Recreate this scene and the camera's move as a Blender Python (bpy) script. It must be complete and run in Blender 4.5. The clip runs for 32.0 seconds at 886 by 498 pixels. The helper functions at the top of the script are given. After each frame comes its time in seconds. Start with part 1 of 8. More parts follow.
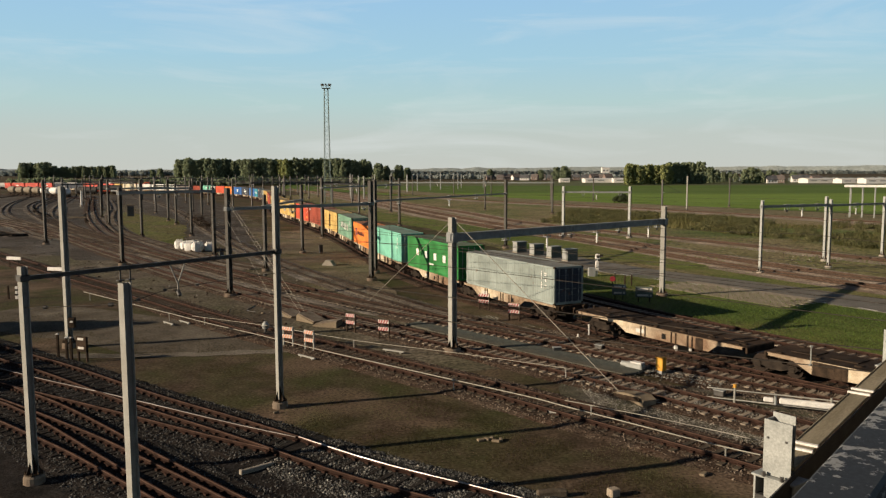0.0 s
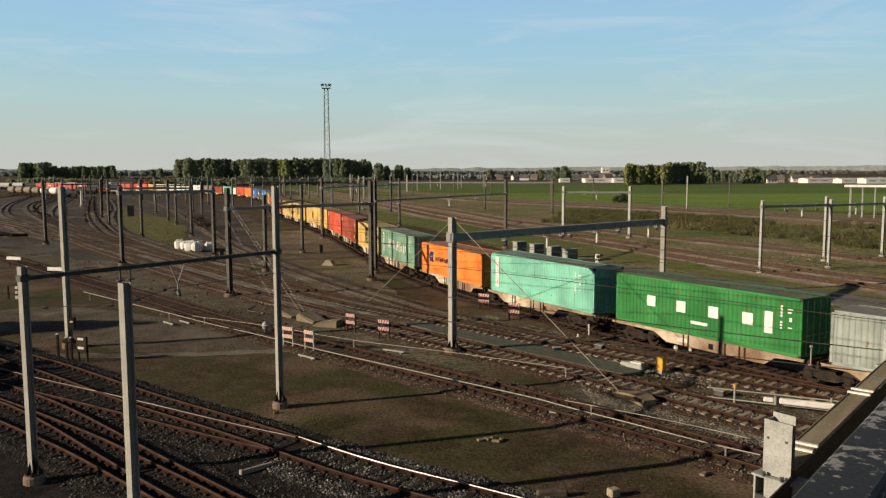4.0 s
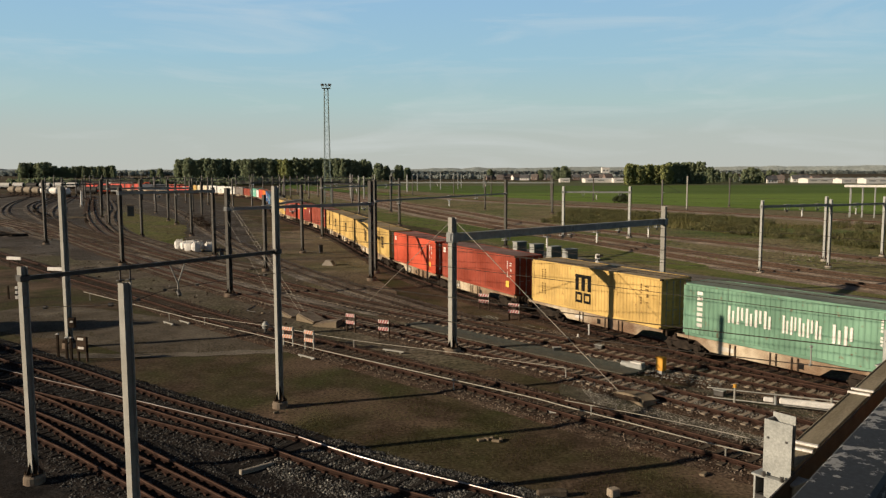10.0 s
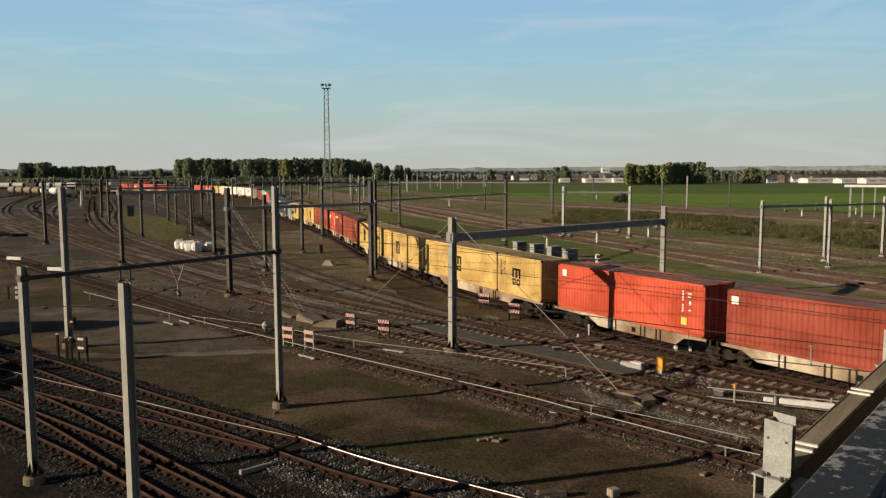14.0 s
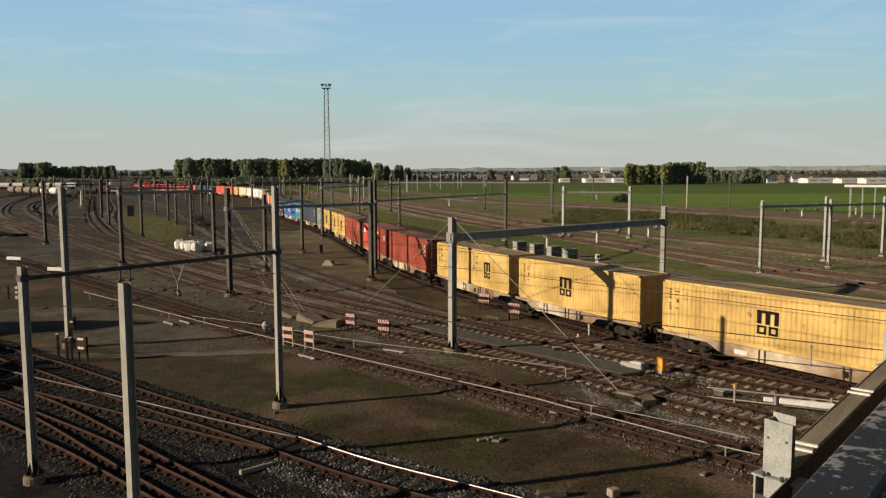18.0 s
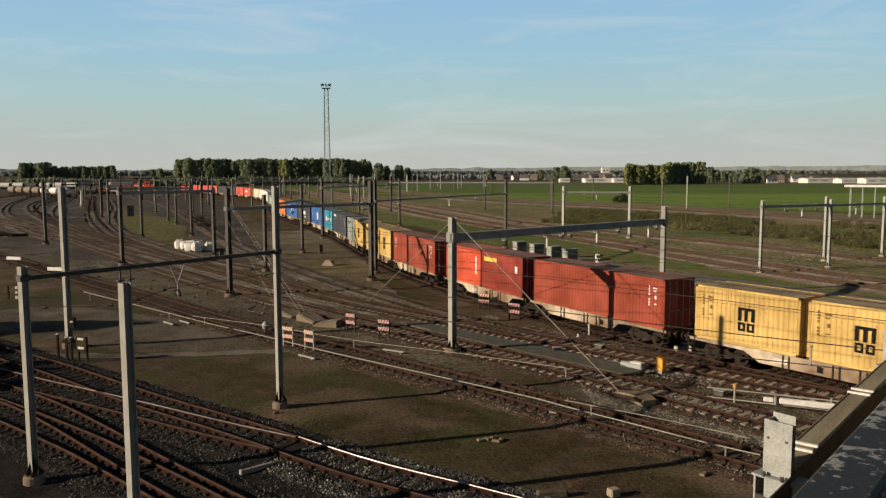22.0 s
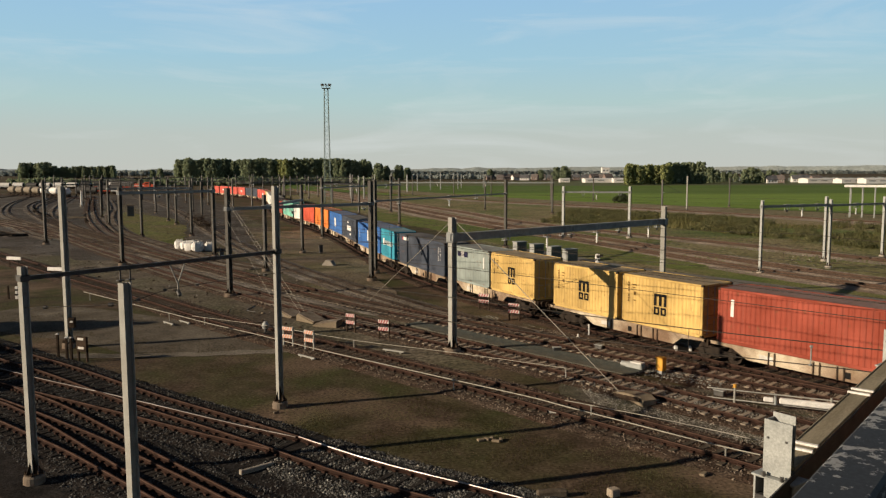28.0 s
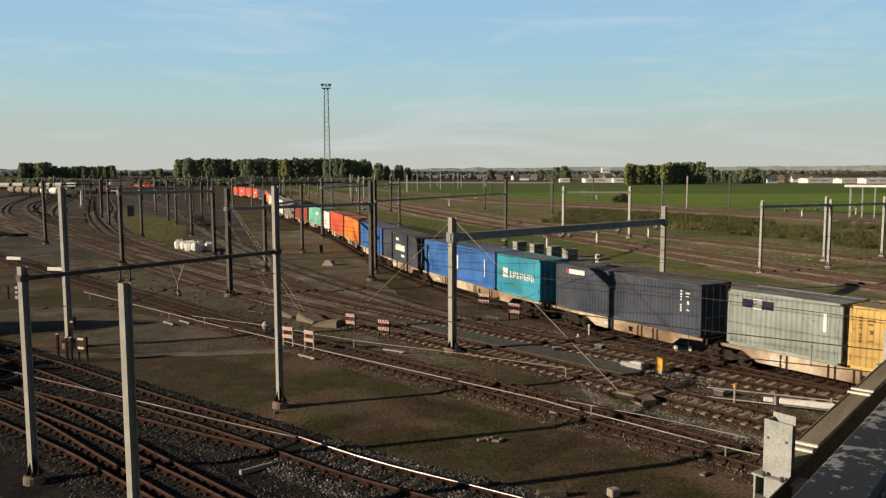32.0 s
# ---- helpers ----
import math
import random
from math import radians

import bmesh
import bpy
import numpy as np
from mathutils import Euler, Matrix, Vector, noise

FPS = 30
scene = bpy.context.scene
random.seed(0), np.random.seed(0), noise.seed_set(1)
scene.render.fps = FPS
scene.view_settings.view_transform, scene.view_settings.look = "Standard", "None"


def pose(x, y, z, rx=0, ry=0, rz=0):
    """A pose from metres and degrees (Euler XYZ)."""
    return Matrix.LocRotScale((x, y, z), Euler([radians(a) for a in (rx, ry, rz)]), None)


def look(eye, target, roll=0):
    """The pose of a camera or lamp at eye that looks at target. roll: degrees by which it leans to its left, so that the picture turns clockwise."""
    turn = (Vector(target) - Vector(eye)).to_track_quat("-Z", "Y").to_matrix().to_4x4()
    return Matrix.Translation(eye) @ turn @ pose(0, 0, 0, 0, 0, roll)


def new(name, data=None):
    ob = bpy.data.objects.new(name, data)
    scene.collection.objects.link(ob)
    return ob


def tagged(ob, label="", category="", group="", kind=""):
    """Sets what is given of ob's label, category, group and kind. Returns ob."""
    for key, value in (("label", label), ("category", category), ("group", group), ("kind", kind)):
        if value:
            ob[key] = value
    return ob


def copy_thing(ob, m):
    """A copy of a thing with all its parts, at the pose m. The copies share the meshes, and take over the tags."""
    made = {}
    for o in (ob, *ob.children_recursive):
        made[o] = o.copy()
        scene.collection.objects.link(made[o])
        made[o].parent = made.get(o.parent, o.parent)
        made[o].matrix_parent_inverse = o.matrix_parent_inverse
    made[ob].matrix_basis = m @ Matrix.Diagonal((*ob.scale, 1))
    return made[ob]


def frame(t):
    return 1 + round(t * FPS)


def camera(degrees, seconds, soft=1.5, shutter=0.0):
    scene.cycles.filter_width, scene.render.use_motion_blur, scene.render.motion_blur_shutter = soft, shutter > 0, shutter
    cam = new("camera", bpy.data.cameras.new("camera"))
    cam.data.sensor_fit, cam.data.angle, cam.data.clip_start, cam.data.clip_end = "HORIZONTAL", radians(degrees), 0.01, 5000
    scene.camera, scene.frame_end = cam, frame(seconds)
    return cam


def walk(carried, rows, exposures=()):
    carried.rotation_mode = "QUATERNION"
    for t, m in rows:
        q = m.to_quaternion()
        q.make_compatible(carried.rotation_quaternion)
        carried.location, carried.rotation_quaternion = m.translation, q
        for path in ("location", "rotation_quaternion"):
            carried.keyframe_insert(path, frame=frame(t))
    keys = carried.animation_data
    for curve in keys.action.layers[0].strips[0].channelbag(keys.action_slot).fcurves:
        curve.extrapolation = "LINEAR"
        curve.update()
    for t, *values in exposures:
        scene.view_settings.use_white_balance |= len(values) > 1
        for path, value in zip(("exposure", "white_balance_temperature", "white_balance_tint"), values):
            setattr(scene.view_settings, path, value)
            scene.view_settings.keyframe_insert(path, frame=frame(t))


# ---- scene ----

# A railway yard seen from an overpass: x right, y ahead, z up; rail tops at z = 0.
EYE = (0.0, 0.0, 10.2245)
TILT, LEAN = radians(5.6855), -0.1728
cam = camera(59.143, 32.0, soft=1.3, shutter=0.2)
VIEW = look(EYE, (0, 100 * math.cos(TILT), EYE[2] - 100 * math.sin(TILT)), LEAN)
walk(cam, [(0, VIEW), (32, VIEW)], exposures=[(0, 0.67), (3.2, 0.66), (5.8, 0.5), (13, 0.5), (17, 0.53), (20, 0.5), (24, 0.56), (28, 0.6), (32, 0.6)])

# ---- light ----
SUN_AZ, SUN_EL = radians(17.0), radians(17.0)     # the way the light travels over the ground, and its height
SUN_DIR = Vector((math.cos(SUN_AZ) * math.cos(SUN_EL), math.sin(SUN_AZ) * math.cos(SUN_EL), -math.sin(SUN_EL)))
sun = new("sun", bpy.data.lights.new("sun", "SUN"))
sun.data.energy, sun.data.angle, sun.data.color = 5.0, radians(0.53), (1.0, 0.82, 0.60)
sun.matrix_world = look(-SUN_DIR * 50, (0, 0, 0))

world = bpy.data.worlds.new("sky")
scene.world = world
world.use_nodes = True
wn, wl = world.node_tree.nodes, world.node_tree.links
sky = wn.new("ShaderNodeTexSky")
sky.sky_type, sky.sun_disc = "NISHITA", False
sky.sun_elevation, sky.sun_rotation = SUN_EL, radians(253)
sky.altitude, sky.air_density, sky.dust_density, sky.ozone_density = 0, 0.2, 0.15, 2.0
STRENGTH = 0.05
wtc = wn.new("ShaderNodeTexCoord")
wsep = wn.new("ShaderNodeSeparateXYZ")
wl.new(wtc.outputs["Generated"], wsep.inputs["Vector"])
low = wn.new("ShaderNodeValToRGB")               # hazy low sky, from the horizon up
low.color_ramp.elements[0].position, low.color_ramp.elements[0].color = 0.0, (0.535, 0.55, 0.505, 1)
low.color_ramp.elements[1].position, low.color_ramp.elements[1].color = 0.24, (0.30, 0.52, 0.76, 1)
for pos, col in ((0.045, (0.505, 0.56, 0.525, 1)), (0.085, (0.44, 0.60, 0.60, 1)), (0.14, (0.36, 0.58, 0.70, 1))):
    e = low.color_ramp.elements.new(pos)
    e.color = col
wl.new(wsep.outputs["Z"], low.inputs["Fac"])
gain = wn.new("ShaderNodeVectorMath")
gain.operation = "SCALE"
gain.inputs["Scale"].default_value = 0.66 / STRENGTH
wl.new(low.outputs["Color"], gain.inputs[0])
fade = wn.new("ShaderNodeMapRange")
fade.inputs["From Min"].default_value, fade.inputs["From Max"].default_value = 0.21, 0.28
wl.new(wsep.outputs["Z"], fade.inputs["Value"])
wmix = wn.new("ShaderNodeMix")
wmix.data_type = "RGBA"
wl.new(fade.outputs["Result"], wmix.inputs[0])
wl.new(gain.outputs["Vector"], wmix.inputs[6])
wl.new(sky.outputs["Color"], wmix.inputs[7])
wmap = wn.new("ShaderNodeMapping")
wmap.inputs["Scale"].default_value = (1.6, 1.0, 11.0)
wmap.inputs["Rotation"].default_value = (0.05, 0.10, 0.3)
wl.new(wtc.outputs["Generated"], wmap.inputs["Vector"])
wno = wn.new("ShaderNodeTexNoise")               # thin streaks of high cloud
wno.inputs["Scale"].default_value, wno.inputs["Detail"].default_value, wno.inputs["Roughness"].default_value = 2.0, 8, 0.6
wno.inputs["Distortion"].default_value = 0.7
wl.new(wmap.outputs["Vector"], wno.inputs["Vector"])
wramp = wn.new("ShaderNodeValToRGB")
wramp.color_ramp.elements[0].position, wramp.color_ramp.elements[0].color = 0.50, (0, 0, 0, 1)
wramp.color_ramp.elements[1].position, wramp.color_ramp.elements[1].color = 0.80, (0.45, 0.45, 0.45, 1)
wl.new(wno.outputs["Fac"], wramp.inputs["Fac"])
wmix2 = wn.new("ShaderNodeMix")
wmix2.data_type = "RGBA"
wmix2.inputs[7].default_value = (0.475 / STRENGTH, 0.50 / STRENGTH, 0.50 / STRENGTH, 1)
wl.new(wramp.outputs["Color"], wmix2.inputs[0])
wl.new(wmix.outputs[2], wmix2.inputs[6])
wbg = wn["Background"]
wbg.inputs["Strength"].default_value = STRENGTH
wl.new(wmix2.outputs[2], wbg.inputs["Color"])

# ---- materials ----


def material(name):
    m = bpy.data.materials.new(name)
    m.use_nodes = True
    return m, m.node_tree.nodes, m.node_tree.links, m.node_tree.nodes["Principled BSDF"]


def surface(name, a, b, scale=4.0, rough=0.8, metal=0.0, bump=0.2, fine=60.0, c=None, cmix=0.5, stretch=(1, 1, 1), piece=0.0, grain=0.25, d=None):
    """Two colours mixed by noise, a third in patches, fine relief; piece: brightness by piece."""
    m, n, l, p = material(name)
    tc, mp = n.new("ShaderNodeTexCoord"), n.new("ShaderNodeMapping")
    mp.inputs["Scale"].default_value = stretch
    l.new(tc.outputs["Object"], mp.inputs["Vector"])
    n1, n2, n3 = (n.new("ShaderNodeTexNoise") for _ in range(3))
    for node, s, deep in ((n1, scale, 6), (n2, fine, 4), (n3, scale * 0.23, 5)):
        node.inputs["Scale"].default_value, node.inputs["Detail"].default_value = s, deep
        l.new(mp.outputs["Vector"], node.inputs["Vector"])
    r = n.new("ShaderNodeValToRGB")
    r.color_ramp.elements[0].position, r.color_ramp.elements[0].color = 0.32, (*a, 1)
    r.color_ramp.elements[1].position, r.color_ramp.elements[1].color = 0.68, (*b, 1)
    l.new(n1.outputs["Fac"], r.inputs["Fac"])
    out = r.outputs["Color"]
    if c is not None:
        r3, mx = n.new("ShaderNodeValToRGB"), n.new("ShaderNodeMix")
        r3.color_ramp.elements[0].position, r3.color_ramp.elements[1].position = 0.5 - 0.12, 0.5 + 0.16
        r3.color_ramp.elements[1].color = (cmix, cmix, cmix, 1)
        l.new(n3.outputs["Fac"], r3.inputs["Fac"])
        mx.data_type = "RGBA"
        mx.inputs[7].default_value = (*c, 1)
        l.new(r3.outputs["Color"], mx.inputs[0])
        l.new(out, mx.inputs[6])
        out = mx.outputs[2]
    if d is not None:
        n4, r4, m4 = n.new("ShaderNodeTexNoise"), n.new("ShaderNodeValToRGB"), n.new("ShaderNodeMix")
        n4.inputs["Scale"].default_value, n4.inputs["Detail"].default_value, n4.inputs["Distortion"].default_value = scale * 0.11, 8, 0.8
        l.new(tc.outputs["Object"], n4.inputs["Vector"])
        r4.color_ramp.elements[0].position, r4.color_ramp.elements[1].position = 0.50, 0.66
        r4.color_ramp.elements[1].color = (0.75, 0.75, 0.75, 1)
        l.new(n4.outputs["Fac"], r4.inputs["Fac"])
        m4.data_type = "RGBA"
        m4.inputs[7].default_value = (*d, 1)
        l.new(r4.outputs["Color"], m4.inputs[0])
        l.new(out, m4.inputs[6])
        out = m4.outputs[2]
    mul, mr = n.new("ShaderNodeMix"), n.new("ShaderNodeMapRange")
    mul.data_type, mul.blend_type = "RGBA", "MULTIPLY"
    mul.inputs[0].default_value = 1.0
    mr.inputs["From Min"].default_value, mr.inputs["From Max"].default_value = 0.3, 0.7
    mr.inputs["To Min"].default_value, mr.inputs["To Max"].default_value = 1 - grain, 1 + grain
    l.new(n2.outputs["Fac"], mr.inputs["Value"])
    l.new(out, mul.inputs[6])
    l.new(mr.outputs["Result"], mul.inputs[7])
    out = mul.outputs[2]
    if piece:
        geo, mr2, mul2 = n.new("ShaderNodeNewGeometry"), n.new("ShaderNodeMapRange"), n.new("ShaderNodeMix")
        mr2.inputs["To Min"].default_value, mr2.inputs["To Max"].default_value = 1 - piece, 1 + piece
        l.new(geo.outputs["Random Per Island"], mr2.inputs["Value"])
        mul2.data_type, mul2.blend_type = "RGBA", "MULTIPLY"
        mul2.inputs[0].default_value = 1.0
        l.new(out, mul2.inputs[6])
        l.new(mr2.outputs["Result"], mul2.inputs[7])
        out = mul2.outputs[2]
    l.new(out, p.inputs["Base Color"])
    p.inputs["Roughness"].default_value, p.inputs["Metallic"].default_value = rough, metal
    p.inputs["Specular IOR Level"].default_value = 0.5 if rough < 0.75 else 0.06
    if bump:
        bp = n.new("ShaderNodeBump")
        bp.inputs["Strength"].default_value, bp.inputs["Distance"].default_value = bump, 0.02
        l.new(n2.outputs["Fac"], bp.inputs["Height"])
        l.new(bp.outputs["Normal"], p.inputs["Normal"])
    return m


TINTS = {}


def container_paint(name, colour, dirt=0.35):
    """Sun-faded steel paint with vertical grime streaks and rust blooms."""
    TINTS[name] = colour
    m, n, l, p = material(name)
    tc = n.new("ShaderNodeTexCoord")
    info = n.new("ShaderNodeObjectInfo")
    shift = n.new("ShaderNodeVectorMath")
    shift.operation = "ADD"
    sc = n.new("ShaderNodeVectorMath")
    sc.operation = "SCALE"
    sc.inputs[0].default_value = (37.0, 17.0, 5.0)
    l.new(info.outputs["Random"], sc.inputs["Scale"])
    l.new(tc.outputs["Object"], shift.inputs[0])
    l.new(sc.outputs["Vector"], shift.inputs[1])
    mp = n.new("ShaderNodeMapping")
    mp.inputs["Scale"].default_value = (1.0, 1.0, 0.12)
    l.new(shift.outputs["Vector"], mp.inputs["Vector"])
    streak, fade, rust = (n.new("ShaderNodeTexNoise") for _ in range(3))
    for node, s, d, src in ((streak, 5.0, 6, mp), (fade, 0.5, 4, shift), (rust, 3.2, 7, shift)):
        node.inputs["Scale"].default_value, node.inputs["Detail"].default_value = s, d
        l.new(src.outputs["Vector"], node.inputs["Vector"])
    hi = tuple(min(0.9, v * 1.16 + 0.012) for v in colour)
    lo = tuple(v * 0.76 for v in colour)
    r = n.new("ShaderNodeValToRGB")
    r.color_ramp.elements[0].position, r.color_ramp.elements[0].color = 0.35, (*lo, 1)
    r.color_ramp.elements[1].position, r.color_ramp.elements[1].color = 0.65, (*hi, 1)
    l.new(fade.outputs["Fac"], r.inputs["Fac"])
    r2 = n.new("ShaderNodeValToRGB")
    r2.color_ramp.elements[0].position, r2.color_ramp.elements[1].position = 0.5, 0.72
    r2.color_ramp.elements[1].color = (dirt, dirt, dirt, 1)
    l.new(streak.outputs["Fac"], r2.inputs["Fac"])
    mx = n.new("ShaderNodeMix")
    mx.data_type = "RGBA"
    mx.inputs[7].default_value = tuple(v * 0.35 + 0.022 for v in colour) + (1,)
    l.new(r2.outputs["Color"], mx.inputs[0])
    l.new(r.outputs["Color"], mx.inputs[6])
    r3 = n.new("ShaderNodeValToRGB")
    r3.color_ramp.elements[0].position, r3.color_ramp.elements[1].position = 0.635, 0.73
    r3.color_ramp.elements[1].color = (0.7, 0.7, 0.7, 1)
    l.new(rust.outputs["Fac"], r3.inputs["Fac"])
    mx2 = n.new("ShaderNodeMix")
    mx2.data_type = "RGBA"
    mx2.inputs[7].default_value = (0.14, 0.06, 0.03, 1)
    l.new(r3.outputs["Color"], mx2.inputs[0])
    l.new(mx.outputs[2], mx2.inputs[6])
    l.new(mx2.outputs[2], p.inputs["Base Color"])
    p.inputs["Roughness"].default_value = 0.65
    p.inputs["Specular IOR Level"].default_value = 0.15
    return m


def leafy(m, share=0.45):
    """Lets light through the leaves."""
    n, l = m.node_tree.nodes, m.node_tree.links
    p, out = n["Principled BSDF"], n["Material Output"]
    tr, mx = n.new("ShaderNodeBsdfTranslucent"), n.new("ShaderNodeMixShader")
    l.new(p.inputs["Base Color"].links[0].from_socket, tr.inputs["Color"])
    mx.inputs[0].default_value = share
    l.new(p.outputs[0], mx.inputs[1])
    l.new(tr.outputs[0], mx.inputs[2])
    l.new(mx.outputs[0], out.inputs["Surface"])
    return m


DIRT = surface("dirt", (0.043, 0.0302, 0.0200), (0.082, 0.0590, 0.0405), 1.1, 0.95, bump=0.7, fine=7.0, c=(0.042, 0.0475, 0.0158), cmix=0.85, grain=0.5, d=(0.140, 0.098, 0.070))
GRAVEL_L = surface("yard_gravel", (0.045, 0.040, 0.0345), (0.093, 0.084, 0.075), 0.5, 0.92, bump=0.8, fine=4.0, c=(0.044, 0.034, 0.026), cmix=0.8, grain=0.75, d=(0.108, 0.097, 0.086))
# Base darkened to stand for the shade in gaps between stones.
GRAVEL = surface("gravel", (0.0095, 0.0088, 0.0083), (0.028, 0.0255, 0.0235), 2.0, 0.92, bump=1.0, fine=14.0, c=(0.018, 0.0128, 0.0105), cmix=0.7, grain=0.75)
GRAVEL_M = surface("mixed_gravel", (0.052, 0.045, 0.035), (0.130, 0.116, 0.093), 1.6, 0.92, bump=1.0, fine=12.0, c=(0.056, 0.058, 0.028), cmix=0.6, grain=0.75)
GRAVEL_R = surface("rusty_ballast", (0.036, 0.025, 0.018), (0.082, 0.062, 0.047), 1.4, 0.92, bump=1.0, fine=10.0, c=(0.050, 0.026, 0.016), cmix=0.7, grain=0.75)
BED_Y = surface("yard_ballast", (0.092, 0.082, 0.072), (0.165, 0.150, 0.132), 0.6, 0.92, bump=0.8, fine=5.0, c=(0.070, 0.052, 0.040), cmix=0.7, grain=0.7)
BED_DRY = surface("dry_ballast", (0.20, 0.160, 0.128), (0.33, 0.275, 0.222), 0.8, 0.92, bump=0.8, fine=6.0, c=(0.150, 0.105, 0.068), cmix=0.7, grain=0.6)
STONES = surface("ballast_stone", (0.0180, 0.0176, 0.0167), (0.076, 0.0745, 0.0705), 1.6, 0.9, bump=0.3, fine=40.0, piece=0.75)
STONES_L = surface("pale_ballast_stone", (0.076, 0.070, 0.059), (0.235, 0.219, 0.190), 1.6, 0.9, bump=0.3, fine=40.0, piece=0.6)
STONES_R = surface("rusty_ballast_stone", (0.042, 0.031, 0.023), (0.140, 0.112, 0.088), 1.6, 0.9, bump=0.3, fine=40.0, piece=0.7)
SLEEPER_M = surface("greyed_sleeper", (0.050, 0.040, 0.030), (0.105, 0.086, 0.066), 4.0, 0.9, bump=0.4, fine=30.0)
SLEEPER_T = surface("dusty_sleeper", (0.125, 0.090, 0.065), (0.215, 0.165, 0.125), 2.0, 0.9, bump=0.3)
CLOD = surface("clod", (0.035, 0.025, 0.016), (0.09, 0.066, 0.044), 1.0, 0.95, bump=0.0, piece=0.6)
RUSTY = surface("rust", (0.0155, 0.0088, 0.0068), (0.035, 0.0192, 0.0145), 3.0, 0.85, bump=0.25, fine=30.0)
RUST_L = surface("dusty_rust", (0.042, 0.026, 0.0185), (0.080, 0.052, 0.038), 3.0, 0.85, bump=0.25, fine=30.0)
RAILHEAD = surface("rail_steel", (0.17, 0.155, 0.15), (0.25, 0.235, 0.23), 1.2, 0.42, 0.9, bump=0.1, c=(0.08, 0.048, 0.034), cmix=0.6)
RAILWORN = surface("rail_worn", (0.065, 0.055, 0.05), (0.12, 0.105, 0.098), 1.2, 0.6, 0.4, bump=0.1, c=(0.035, 0.022, 0.016), cmix=0.85)
RAILOLD = surface("rail_old", (0.016, 0.012, 0.009), (0.036, 0.026, 0.020), 1.2, 0.85, bump=0.1)
RAILDULL = surface("rail_dull", (0.038, 0.021, 0.015), (0.078, 0.046, 0.034), 1.5, 0.75, bump=0.1)
SLEEPER_D = surface("sleeper_wood", (0.0145, 0.0125, 0.0112), (0.035, 0.030, 0.0265), 5.0, 0.9, bump=0.4, fine=30.0, stretch=(1, 4, 1))
SLEEPER_L = surface("sleeper_concrete", (0.245, 0.208, 0.160), (0.40, 0.35, 0.285), 1.2, 0.9, bump=0.3, fine=30.0, c=(0.125, 0.076, 0.047), cmix=0.7)
GRASS = surface("grass", (0.070, 0.094, 0.022), (0.130, 0.150, 0.042), 0.5, 0.95, bump=0.8, fine=5.0, c=(0.165, 0.128, 0.066), cmix=0.6, grain=0.6, d=(0.060, 0.100, 0.020))
ROUGH = surface("rough_grass", (0.085, 0.092, 0.032), (0.160, 0.148, 0.066), 0.22, 0.95, bump=0.8, fine=2.6, c=(0.215, 0.160, 0.105), cmix=0.8, grain=0.8, d=(0.078, 0.118, 0.032))
OLIVE = surface("olive_grass", (0.068, 0.082, 0.022), (0.130, 0.135, 0.045), 0.35, 0.95, bump=0.8, fine=3.0, c=(0.120, 0.090, 0.054), cmix=0.75, grain=0.8)
FIELD = surface("field", (0.056, 0.098, 0.018), (0.096, 0.145, 0.031), 0.03, 0.95, bump=0.2, fine=0.6, stretch=(0.12, 1.6, 1), grain=0.2, c=(0.105, 0.120, 0.040), cmix=0.35)
FIELD_B = surface("field_bright", (0.098, 0.162, 0.022), (0.150, 0.222, 0.042), 0.03, 0.95, bump=0.2, fine=0.6, stretch=(0.12, 1.6, 1), grain=0.2, c=(0.105, 0.120, 0.040), cmix=0.35)
FIELD_P = surface("field_pale", (0.080, 0.090, 0.045), (0.105, 0.110, 0.058), 0.03, 0.95, bump=0.2, fine=1.0, stretch=(0.25, 1.0, 1))
PATH = surface("trodden_earth", (0.079, 0.067, 0.052), (0.135, 0.117, 0.092), 0.7, 0.95, bump=0.5, fine=7.0, grain=0.45, c=(0.048, 0.038, 0.026), cmix=0.7)
DRYEARTH = surface("dry_bare_earth", (0.135, 0.105, 0.068), (0.225, 0.180, 0.125), 0.12, 0.95, bump=0.5, fine=2.0, c=(0.105, 0.110, 0.045), cmix=0.6, grain=0.5)
TROD = surface("pale_trodden_earth", (0.110, 0.096, 0.077), (0.178, 0.158, 0.130), 0.8, 0.95, bump=0.4, fine=8.0, grain=0.4, c=(0.075, 0.062, 0.044), cmix=0.6)
ASPHALT = surface("asphalt", (0.110, 0.104, 0.094), (0.165, 0.156, 0.141), 0.6, 0.9, bump=0.3, fine=40.0, c=(0.135, 0.120, 0.098), cmix=0.5)
PAVING = surface("paving", (0.20, 0.165, 0.125), (0.32, 0.275, 0.215), 1.0, 0.9, bump=0.4, fine=12.0, c=(0.16, 0.135, 0.095), cmix=0.5)
SLAB = surface("crossing_slab", (0.060, 0.068, 0.062), (0.098, 0.107, 0.096), 1.6, 0.9, bump=0.6, fine=14.0, c=(0.090, 0.076, 0.056), cmix=0.6, grain=0.5)
CONCRETE = surface("concrete", (0.20, 0.18, 0.15), (0.31, 0.28, 0.24), 2.5, 0.9, bump=0.3, fine=40.0, c=(0.22, 0.19, 0.16), cmix=0.5)
GALV = surface("galvanised", (0.215, 0.222, 0.215), (0.275, 0.282, 0.272), 5.0, 0.6, 0.2, bump=0.02, grain=0.06)
FOOTING = surface("stained_footing", (0.115, 0.092, 0.070), (0.26, 0.228, 0.185), 2.0, 0.9, bump=0.3, c=(0.075, 0.042, 0.028), cmix=0.7)
